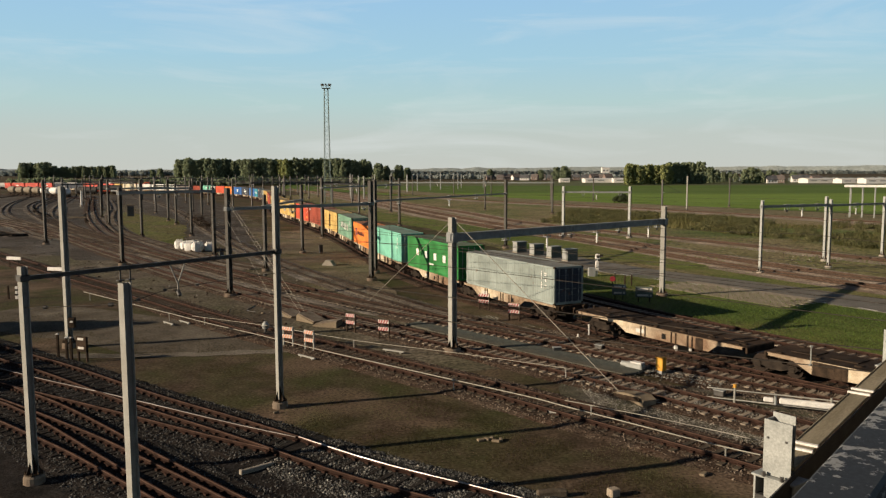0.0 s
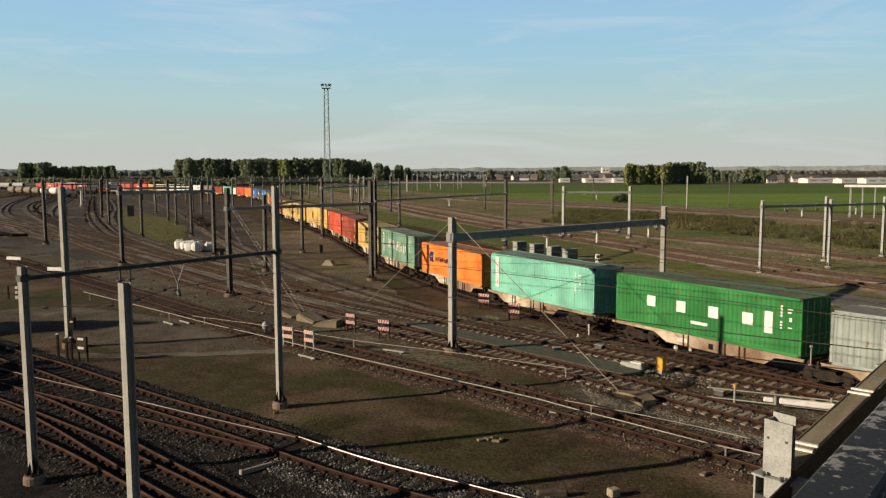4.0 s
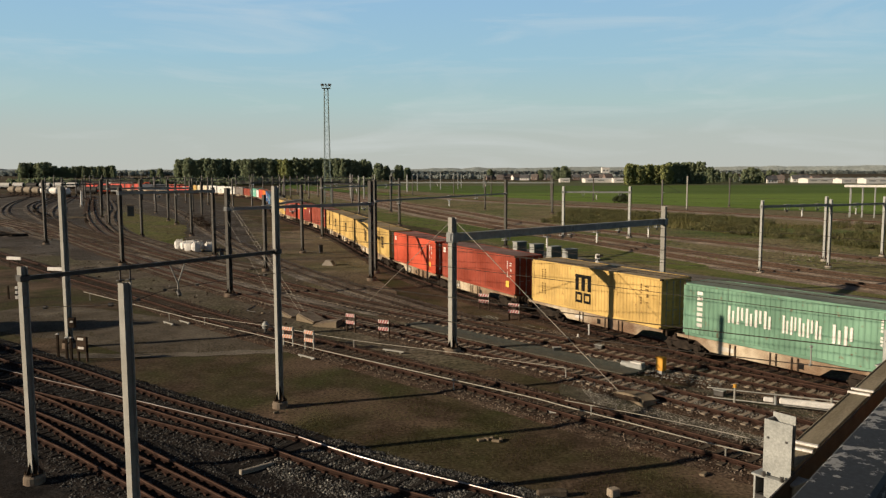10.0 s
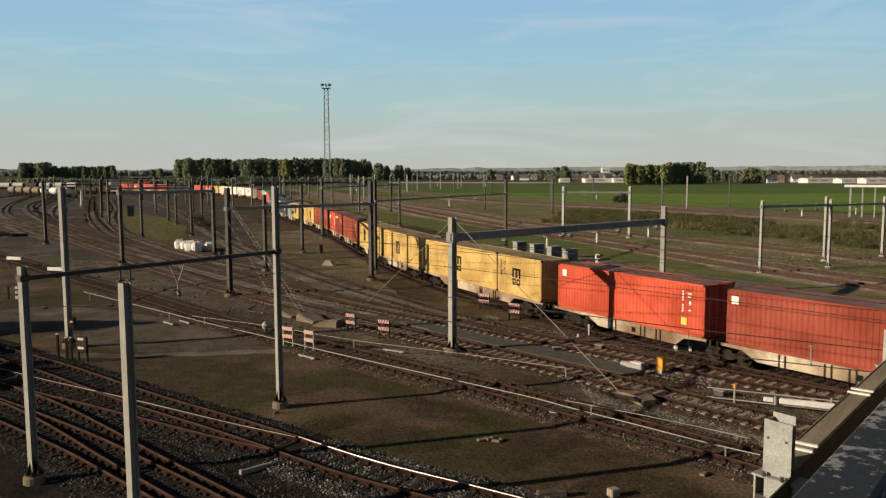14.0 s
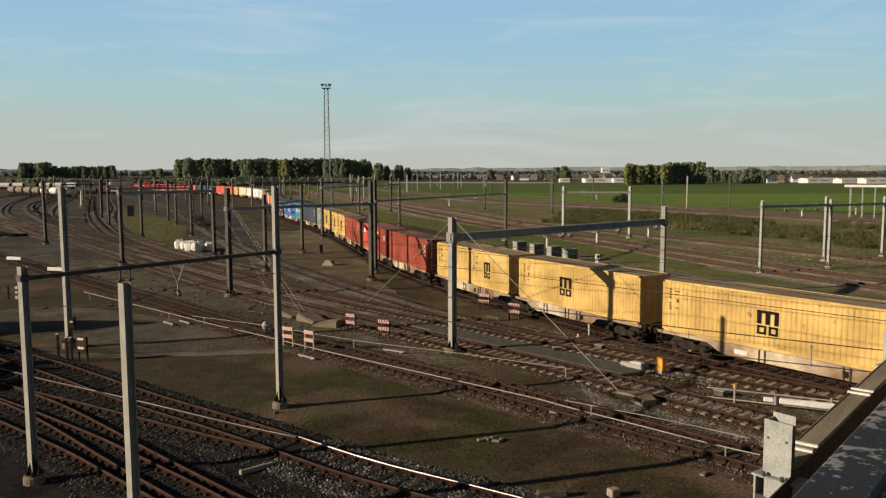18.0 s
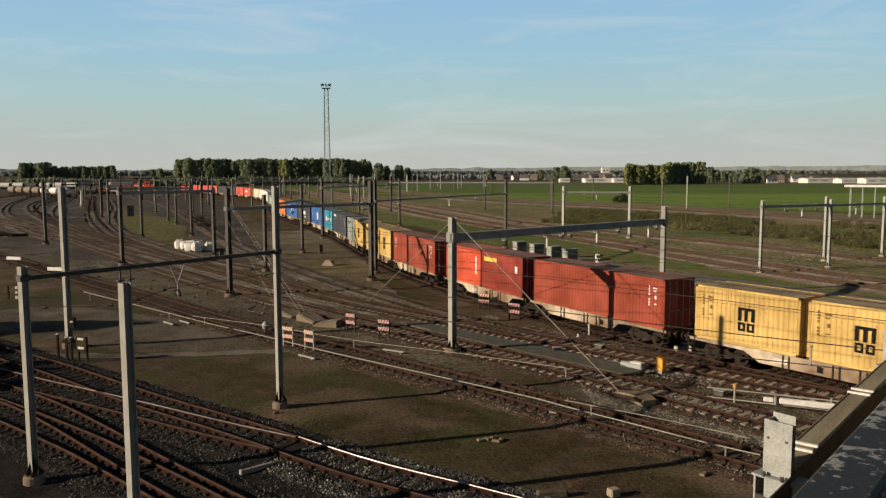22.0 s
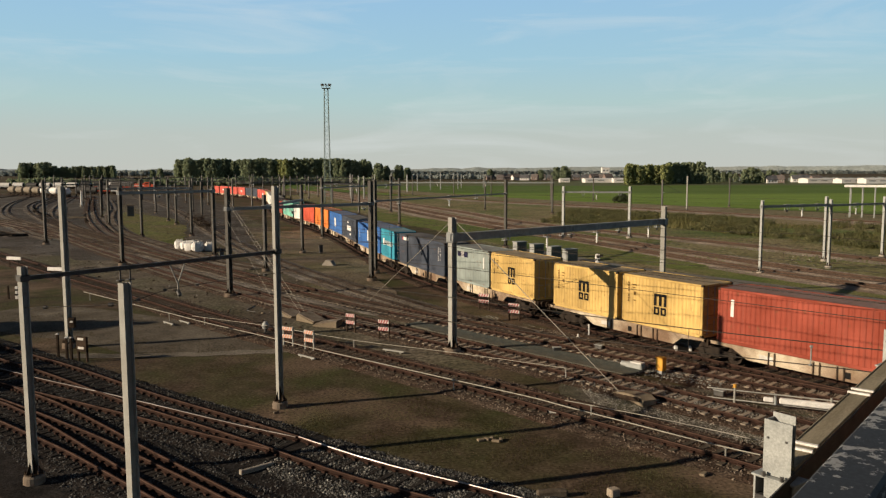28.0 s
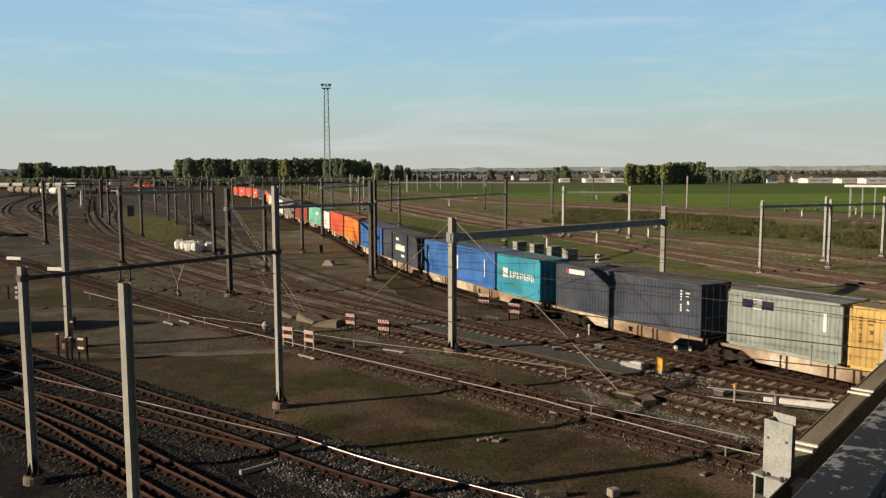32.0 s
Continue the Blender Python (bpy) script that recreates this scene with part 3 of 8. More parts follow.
TRAIN_PTS = [line_at(s) for s in np.arange(-40, 600, 1.5)]
TRACKS = [
    ("track with one polished rail on dark wooden sleepers", [(-6.1, 28.9), (-3.7, 26.9), (-1.6, 25.4), (0.8, 23.9), (6, 20.4)], SLEEPER_D, RAILHEAD),
    ("rusty diverging track of a turnout on wooden sleepers", [(-34, 45.6), (-25.2, 40.5), (-20.1, 37.3), (-16.6, 35.2), (-13.2, 33.1), (-8.9, 30.4), (-6.1, 28.8)], SLEEPER_D, RAILWORN),
    ("rusty worn track on dark wooden sleepers", [(-30, 40.3), (-21.9, 35.0), (-19.5, 33.3), (-17.0, 31.4), (-13.6, 28.7), (-11.0, 26.4), (-8.2, 23.9), (-4, 20)], SLEEPER_D, RAILDULL),
    ("rusty turnout track crossing its neighbour", [(-30, 42.8), (-21.5, 36.4), (-18.2, 33.9), (-15.2, 31.2), (-11.5, 27.6), (-8.4, 24.7), (-4, 20.6)], SLEEPER_D, RAILDULL),
    ("old rusty siding on greyed wooden sleepers", [(-75, 118), (-55, 96.6), (-36.4, 76.3), (-25.3, 64.7), (-17.9, 56.5), (-12.3, 50.6), (-6.1, 44.6), (-2.6, 41.1), (0.4, 38.3), (3.0, 35.7), (5.3, 33.3), (7.9, 30.6), (9.9, 28.5), (11.2, 27.1), (14.5, 23.6)], SLEEPER_M, RAILDULL),
    ("rusty track on pale concrete sleepers", [(-112, 184), (-90, 159), (-64, 129.3), (-42.9, 100.6), (-27.7, 80.0), (-19.5, 69.5), (-12.7, 61.3), (-7.4, 55.1), (-3.1, 50.3), (0.5, 46.5), (3.7, 43.1), (6.4, 40.1), (8.7, 37.4), (10.7, 35.0), (12.5, 32.9), (14.2, 30.9), (18, 26.3)], SLEEPER_L, RAILDULL),
    ("rusty track joining the train's line", [(-153, 341), (-92, 204), (-62.2, 142), (-43.8, 110.5), (-31.1, 92.4), (-22.6, 81.0), (-14.7, 70.8), (-8.5, 63.2), (-3.5, 57.4), (0.6, 53.1), (4.2, 49.5), (7.4, 46.2), (10.0, 43.4), (12.6, 40.6), (15.2, 37.9), (18.4, 34.6), (24, 28.6)], SLEEPER_L, RAILDULL),
    ("rusty turnout lead between yard tracks", [(-124, 317), (-88.9, 249), (-67.9, 202.3), (-51.1, 162.5), (-36.7, 128.2), (-25.7, 102.9), (-17.6, 86.2), (-9.7, 71.9), (-3.9, 62.4), (-0.6, 57.2), (2.6, 52.6), (5.2, 49.2)], SLEEPER_L, RAILDULL),
    ("yard track curving away between parked wagons", [(-180, 344), (-149, 272), (-123.8, 221), (-102, 184), (-75, 147), (-53.6, 117), (-40, 99)], SLEEPER_L, RAILDULL),
    ("yard track curving away", [(-169, 343), (-136.8, 261.4), (-112.8, 214), (-82.5, 164), (-61.1, 132.8), (-44, 110)], SLEEPER_L, RAILDULL),
    ("yard track curving away past the grass", [(-151, 319), (-117.2, 238.7), (-94.3, 190.5), (-71, 149.8), (-50.1, 119)], SLEEPER_L, RAILDULL),
    ("rusty through track on gravel", [(-98, 479), (-60.7, 375.6), (-25.4, 262.4), (-4.5, 188), (7.2, 151), (15.4, 129.5), (21.8, 113), (26.4, 99.5), (30.1, 88.9), (33.0, 80.6), (35.9, 73.8), (39.5, 67), (48, 52)], SLEEPER_T, RAILDULL),
    ("rusty through track beside a ditch", [(-74.4, 461), (-29.8, 308), (2.4, 206.9), (13.7, 166), (22.4, 145), (29.9, 130.5), (36, 119.1), (41.1, 109.5), (45.1, 101), (50.7, 89), (62, 68)], SLEEPER_T, RAILDULL),
    ("rusty through track of a turnout on wooden sleepers", [(-36, 52), (-29, 46.9), (-25.5, 44.1), (-20.3, 40.2), (-13.8, 34.8), (-8.9, 31.1), (-6.1, 28.9)], SLEEPER_D, RAILDULL),
    ("rusty yard track among others", [(-98.9, 173.6), (-70.4, 141.8), (-48, 113.1), (-33, 93.4), (-22.2, 79.4), (-16.3, 71.5), (-11.8, 66.2), (-7.4, 61.4), (-3.5, 57.4)], SLEEPER_L, RAILDULL),
    ("yard track curving away", [(-195, 360), (-170, 285), (-142, 227), (-125, 195), (-88, 157), (-70, 133), (-60, 121)], SLEEPER_L, RAILDULL),
    ("yard track curving away on pale gravel", [(-205, 352), (-182, 290), (-158, 240), (-140, 205), (-104, 164), (-84, 143), (-70, 128)], SLEEPER_D, RAILDULL),
    ("yard track curving away on pale gravel", [(-222, 350), (-200, 300), (-176, 252), (-158, 222), (-122, 180), (-98, 155), (-82, 138)], SLEEPER_D, RAILDULL),
    ("yard track curving away on pale gravel", [(-160, 330), (-128, 250), (-104, 202), (-78, 158), (-56, 127), (-46, 113)], SLEEPER_D, RAILDULL),
    ("yard track curving past the grass", [(-128, 300), (-96, 228), (-75, 176), (-56, 136), (-40, 111), (-27.6, 93), (-20, 84)], SLEEPER_L, RAILDULL),
    ("far main line track", [(-89, 550), (-28.6, 382), (3.5, 300), (21.8, 262), (44.6, 229), (61.3, 203), (73.4, 180), (87.7, 154), (110, 118)], SLEEPER_T, RAILDULL),
]
for k, (lab, ctrl, ms, hd) in enumerate(TRACKS):
    old = "yard" in lab
    track(lab, spline(ctrl), ms, SLEEPER_C if ms is SLEEPER_L else SLEEPER_W, RAILOLD if old else RUST_L if ms is SLEEPER_T else hd, bed_mat=BED_Y if old else BED_DRY if "through track" in lab and hd is RAILDULL and "turnout" not in lab or "far main" in lab else GRAVEL_R if ms is SLEEPER_L or "siding" in lab else GRAVEL, rail_mat=RAILOLD if old else RUST_L if ms is SLEEPER_T else RUSTY, z=0.0 if k not in (1, 3, 7) else -0.003, seed=k, near=62.0)
def beside(pts, off):
    """The same way, moved sideways."""
    out = []
    for i, p in enumerate(pts):
        d = (pts[min(i + 1, len(pts) - 1)] - pts[max(i - 1, 0)]).normalized()
        out.append(p + Vector((-d.y, d.x, 0)) * off)
    return out


THROUGH = spline([q for q in TRACKS if q[0] == "rusty through track on gravel"][0][1])
track("rusty through track close beside another", beside(THROUGH, 4.5), SLEEPER_T, SLEEPER_W, RUST_L, seed=51, near=10, bed_mat=BED_DRY, rail_mat=RUST_L)
solid("track_shoulder", Shape().sweep(beside(THROUGH, 4.5), [(-2.9, -0.2285), (2.9, -0.2285)], closed=False), BED_DRY, "dusty tan ballast shoulder of a track", "ballast", kind="structure")
solid("verge", Shape().sweep(beside([p for p in THROUGH if 58 < p.y < 135], -5.2), [(-1.9, -0.2205), (1.9, -0.2205)], closed=False), GRASS, "narrow green grass strip between road and track", "grass", kind="structure")
for lab, ctrl, w, z in [(q[0], q[1], 3.3, -0.229) for q in TRACKS if q[2] is SLEEPER_T]:
    if "far main" in lab:
        w = 7.0
        solid("bare_earth", Shape().sweep(spline(ctrl), [(5.0, -0.186), (24.0, -0.186)], closed=False), DRYEARTH, "dry bare earth strip beside the far main line", "earth", kind="structure")
    solid("track_shoulder", Shape().sweep(spline(ctrl), [(-w, z), (w, z)], closed=False), BED_DRY, "dusty tan ballast shoulder of a track", "ballast", kind="structure")
track("rusty track that carries the container train", TRAIN_PTS, SLEEPER_D, SLEEPER_W, RAILDULL, seed=31, near=62.0, bed_mat=GRAVEL_R)
SIDE = []
for i, p in enumerate(TRAIN_PTS[:62]):
    d = TRAIN_PTS[i + 1] - TRAIN_PTS[i]
    n = Vector((-d.y, d.x, 0)).normalized()
    SIDE.append(p - n * (7.0 + 0.02 * max(0.0, 1.5 * i - 52)))
solid("track_shoulder", Shape().sweep(SIDE, [(-1.5, -0.226), (3.6, -0.226)], closed=False), BED_DRY, "pale gravel shoulder between track and grass", "ballast", kind="structure")
track("rusty track on pale sleepers beside the grass", SIDE, SLEEPER_L, SLEEPER_C, RAILDULL, seed=32, near=70.0, bed_mat=GRAVEL_R)

# ---- masts and portals ----
H_P = lambda w, d, t: [(-w / 2, -d / 2), (w / 2, -d / 2), (w / 2, -d / 2 + t), (t / 2, -d / 2 + t), (t / 2, d / 2 - t), (w / 2, d / 2 - t), (w / 2, d / 2), (-w / 2, d / 2), (-w / 2, d / 2 - t), (-t / 2, d / 2 - t), (-t / 2, -d / 2 + t), (-w / 2, -d / 2 + t)]


def upright(shape, profile, z0, z1, x=0.0, y=0.0):
    """A steel section standing from z0 to z1."""
    o, n = len(shape.v), len(profile)
    for z in (z0, z1):
        for a, b in profile:
            shape.v.append((x + a, y + b, z))
    for k in range(n):
        j = (k + 1) % n
        shape.face((o + k, o + j, o + n + j, o + n + k))
    shape.face(tuple(o + k for k in range(n))[::-1])
    shape.face(tuple(o + n + k for k in range(n)))
    return shape


def mast_parts(parent, h, w, m, mat, foot=True, turn=-38):
    """An H-section mast with base plate, gussets, nuts and concrete foot."""
    m = (m or Matrix.Identity(4)) @ Matrix.Rotation(radians(turn) - parent.matrix_basis.to_euler().z, 4, "Z")
    mast = part("mast", upright(Shape(), H_P(w, w, w * 0.09), 0.0, h), mat, parent, m=m)
    if foot:
        r = max(0.34, w * 1.3)
        part("footing", Shape().tube((0, 0, -0.30), (0, 0, 0.24), r * 1.04, r, 18).tube((0, 0, 0.24), (0, 0, 0.31), r, r * 0.84, 18), CONCRETE if mat is GALV else FOOTING, mast, "round concrete footing" if mat is GALV else "round stained concrete footing")
        bp = Shape().box((0, 0, 0.335), (w * 1.9, w * 1.9, 0.05), 0.008)
        for a in (-1, 1):
            for b in (-1, 1):
                bp.tube((a * w * 0.78, b * w * 0.78, 0.35), (a * w * 0.78, b * w * 0.78, 0.44), 0.03, n=6)
            g = 0.36 * w / 0.3
            bp.plate([(0, 0.35), (g, 0.35), (0, 1.05)] if a > 0 else [(0, 0.35), (0, 1.05), (-g, 0.35)], 0.02, "y", 0.0)
            bp.plate([(0, 0.35), (g, 0.35), (0, 1.05)] if a > 0 else [(0, 0.35), (0, 1.05), (-g, 0.35)], 0.02, "x", 0.0)
        part("base_plate", bp, GRIME, mast, "rusty base plate with gussets")
    return mast


def insulator(shape, p0, p1, r=0.07, n=5):
    p0, p1 = Vector(p0), Vector(p1)
    shape.tube(p0, p1, r * 0.45, n=6)
    for k in range(n):
        a, b = p0.lerp(p1, (k + 0.2) / n), p0.lerp(p1, (k + 0.75) / n)
        shape.tube(a, b, r, r * 0.55, n=8)
    return shape


def drop_set(parent, p, beam, drop):
    """A saddle over the beam with a hanger frame and an insulator below."""
    sd = Shape().box((p, 0, beam + 0.16), (0.62, 0.34, 0.05), 0.01)
    for a in (-0.2, 0.2):
        sd.tube((p + a, -0.13, beam + 0.16), (p + a, -0.13, beam - 0.42), 0.022, n=6)
        sd.tube((p + a, 0.13, beam + 0.16), (p + a, 0.13, beam - 0.42), 0.022, n=6)
    sd.box((p, 0, beam - 0.42), (0.5, 0.34, 0.04), 0.01)
    hanger = part("hanger", sd, GALV, parent, "galvanised wire hanger")
    ins = insulator(Shape(), (p, 0, beam - 0.44), (p, 0, beam - 0.44 - drop), 0.10 if drop > 0.4 else 0.13)
    part("insulator", ins, PORCELAIN if drop > 0.4 else DARKSTEEL, hanger)


def portal(label, a, ha, b, hb, beam, w=0.3, mat=None, bmat=None, bsize=(0.26, 0.32), drops=(), reach=0.3, dip=0.0, turns=(-38, -38)):
    """Two masts at plan points a and b, and a level beam between them."""
    mat, bmat = mat or POSTGREY, bmat or BEAMGREY
    A, B = Vector((*off_line(*a, 2.4), -0.27)), Vector((*off_line(*b, 2.4), -0.27))
    d = B - A
    ang, L = math.atan2(d.y, d.x), d.length
    th = thing("catenary_portal", label, "catenary portal", Matrix.Translation(A) @ Matrix.Rotation(ang, 4, "Z"))
    mast_parts(th, ha + 0.27, w, None, mat, turn=turns[0])
    mast_parts(th, hb + 0.27, w, Matrix.Translation((L, 0, 0)), mat, turn=turns[1])
    z = beam + 0.27
    bw, bh = bsize
    bm = Shape().box((L / 2, 0, z + bh / 2 - 0.02), (L + 2 * reach, bw, 0.04), 0.008)
    bm.box((L / 2, 0, z - bh / 2 + 0.02), (L + 2 * reach, bw, 0.04), 0.008).box((L / 2, 0, z), (L + 2 * reach, bw * 0.55, bh - 0.06))
    beam_ob = part("beam", bm, bmat, th, m=Matrix.Translation((0, 0, z)) @ Matrix.Rotation(dip, 4, "Y") @ Matrix.Translation((0, 0, -z)))
    for x in (0, L):
        cl = Shape().box((x, 0, z), (w * 1.35, w * 1.5, bh * 1.25), 0.02)
        for k in (-1, 1):
            cl.tube((x + k * w * 0.5, -w * 0.9, z + 0.1), (x + k * w * 0.5, w * 0.9, z + 0.1), 0.025, n=6)
        part("clamp", cl, bmat, beam_ob)
    for p, dr in drops:
        drop_set(th, p * L, z - p * L * math.tan(dip), dr)
    return th


def lone_mast(label, a, h, w=0.3, mat=None, arm=0.0, arm_ang=0.0, foot=True, turn=-38):
    th = thing("catenary_mast", label, "catenary mast", Matrix.Translation((*a, -0.27)) @ Matrix.Rotation(arm_ang, 4, "Z"))
    mast_parts(th, h + 0.27, w, None, mat or POSTGREY, foot, turn)
    if arm:
        s = Shape().tube((0, 0, h * 0.72), (arm, 0, h * 0.72), 0.035, n=6).tube((0, 0, h * 0.93), (arm * 0.75, 0, h * 0.72), 0.03, n=6)
        br = part("bracket", s, DARKSTEEL, th)
        part("insulator", insulator(Shape(), (0.15, 0, h * 0.72), (0.6, 0, h * 0.72)), PORCELAIN, br)
    return th


first = portal("grey steel portal with slim dark beam over the tracks", (-13.9, 25.6), 7.14, (-7.3, 34.05), 9.60, 6.74, 0.235, bmat=DARKSTEEL, bsize=(0.14, 0.15), drops=(), reach=0.12, turns=(-30, -47))
for q in (0.31, 0.345):
    hk = part("hanger", Shape().box((q * 11.02, 0, 6.80), (0.06, 0.05, 0.5), 0.01).box((q * 11.02, 0, 6.56), (0.26, 0.2, 0.04), 0.01), DARKSTEEL, first)
    part("insulator", insulator(Shape(), (q * 11.02, 0, 6.55), (q * 11.02, 0, 6.25), 0.06), DARKSTEEL, hk)
vx, vz = 0.525 * 11.02, 6.92
vf = part("vee_hanger", Shape().tube((vx - 0.32, 0, vz), (vx, 0, vz - 0.75), 0.03, n=6).tube((vx + 0.32, 0, vz), (vx, 0, vz - 0.75), 0.03, n=6).tube((vx, 0, vz - 0.7), (vx, 0, vz - 1.25), 0.035, n=6), POSTGREY, first, "steel vee hanger under the beam")
for k in (-1, 1):
    part("insulator", insulator(Shape(), (vx, 0, vz - 1.05), (vx + k * 0.30, k * 0.55, vz - 1.12), 0.085), DARKSTEEL, vf)
portal("pale steel portal with heavy grey beam over the train line", (0.54, 44.6), 7.60, (18.3, 64.6), 7.31, 6.45, 0.36, bsize=(0.40, 0.46), reach=0.3, dip=0.0155, turns=(-52, -38),
       drops=((0.19, 0.2), (0.36, 0.75), (0.43, 0.2), (0.47, 0.2), (0.60, 0.75), (0.72, 0.2), (0.90, 0.75), (0.955, 0.2)))
portal("grey steel portal over the through tracks", (32.4, 79.2), 7.19, (41.3, 83.1), 7.14, 6.55, 0.25, mat=GALV, bsize=(0.26, 0.26), turns=(-60, -60), drops=((0.35, 0.2), (0.57, 0.7), (0.8, 0.2)), reach=0.25)
portal("grey steel portal beside the ditch", (43.9, 89.4), 7.23, (53.1, 93.9), 7.06, 6.2, 0.27, mat=GALV, bsize=(0.22, 0.24), turns=(-60, -60), drops=((0.5, 0.7),))
portal("grey steel portal over rusty tracks", (-18.0, 65.3), 8.89, (-6.9, 74.6), 9.36, 7.15, 0.36, mat=YARDGREY, bsize=(0.26, 0.26), drops=((0.3, 0.2), (0.42, 0.2), (0.95, 0.2)))
portal("grey steel portal behind the train", (-7.0, 80.2), 9.37, (8.5, 105.7), 9.09, 7.2, 0.34, mat=YARDGREY, bsize=(0.16, 0.18), drops=((0.15, 0.2), (0.5, 0.7), (0.72, 0.2)))
portal("grey steel portal in the yard", (-36.2, 87.6), 8.54, (-28.3, 96.2), 8.34, 7.9, 0.36, mat=YARDGREY, bsize=(0.3, 0.34), drops=((0.4, 0.2), (0.6, 0.2)))
portal("grey steel portal in the yard", (-48.7, 126), 9.05, (-41.3, 128), 8.83, 7.6, 0.34, mat=YARDGREY, bsize=(0.3, 0.3), drops=((0.5, 0.2),))
portal("grey steel portal in the yard", (-65.5, 153), 8.82, (-58.7, 166.8), 8.66, 7.0, 0.34, mat=YARDGREY, bsize=(0.3, 0.3), drops=((0.5, 0.5),))
portal("grey steel portal in the yard", (-18.8, 82.2), 7.83, (-18.2, 100.6), 8.58, 6.6, 0.32, mat=YARDGREY, bsize=(0.26, 0.26), drops=((0.2, 0.2), (0.5, 0.5)))
portal("grey steel portal over the train line", (-18.5, 122.9), 9.26, (-8.4, 150.7), 8.89, 7.7, 0.36, mat=YARDGREY, bsize=(0.22, 0.22), drops=((0.4, 0.5), (0.8, 0.2)))
portal("grey steel portal near the ditch", (19.1, 123.7), 7.81, (29.0, 121.2), 7.83, 6.9, 0.36, mat=GALV, bsize=(0.24, 0.26), drops=((0.3, 0.2), (0.5, 0.7), (0.85, 0.2)))
portal("grey steel portal far along the main line", (-13.4, 201), 9.0, (26.6, 190), 8.3, 7.4, 0.40, mat=YARDGREY, bsize=(0.3, 0.3), drops=((0.3, 0.5), (0.6, 0.5)))
lone_mast("tall grey steel mast beside the yard tracks", (-22.5, 46.2), 9.41, 0.32, turn=-34)
tm = bpy.data.objects["catenary_mast"]
mb = part("switch_box", Shape().box((0.30, -0.12, 1.55), (0.36, 0.28, 0.62), 0.03), GRIME, tm, "dark box clamped to the mast")
part("label_plate", Shape().box((0.30, -0.265, 1.62), (0.16, 0.012, 0.12), 0.002), WHITE, mb)
lone_mast("grey steel mast near the overpass", (-9.02, 21.9), 7.11, 0.26, turn=-34)
lone_mast("grey steel mast in the yard", (-58.0, 113.6), 9.21, 0.36, mat=YARDGREY, arm=2.2, arm_ang=0.6)
lone_mast("grey steel mast in the yard", (-53.3, 155.9), 7.97, 0.34, mat=YARDGREY)
lone_mast("grey steel mast in the yard", (-78.7, 180), 8.58, 0.36, mat=YARDGREY)
lone_mast("grey steel mast in the yard", (-52.6, 170.4), 8.11, 0.34, mat=YARDGREY)
lone_mast("slim grey mast on the far main line", (63.2, 202.4), 8.79, 0.32, mat=POSTGREY)
lone_mast("slim grey mast on the far main line", (81.9, 223.5), 8.13, 0.32, mat=YARDGREY)
lone_mast("slim grey mast on the far main line", (34, 246), 8.97, 0.32, mat=YARDGREY)
lone_mast("slim grey mast on the far main line", (52.5, 272.9), 8.39, 0.32, mat=YARDGREY)
lone_mast("slim grey mast on the far main line", (11.4, 211.5), 8.89, 0.32, mat=YARDGREY)
lone_mast("slim grey mast on the far main line", (4.9, 350), 8.06, 0.32, mat=YARDGREY)
lone_mast("slim grey mast on the far main line", (20.5, 332), 8.6, 0.32, mat=YARDGREY)
lone_mast("slim grey mast on the far main line", (-13, 336), 8.7, 0.32, mat=YARDGREY)
lone_mast("dark steel mast with a bracket arm", (46, 164), 8.3, 0.3, mat=DARKSTEEL, arm=5.0, arm_ang=0.0)

# ---- containers ----


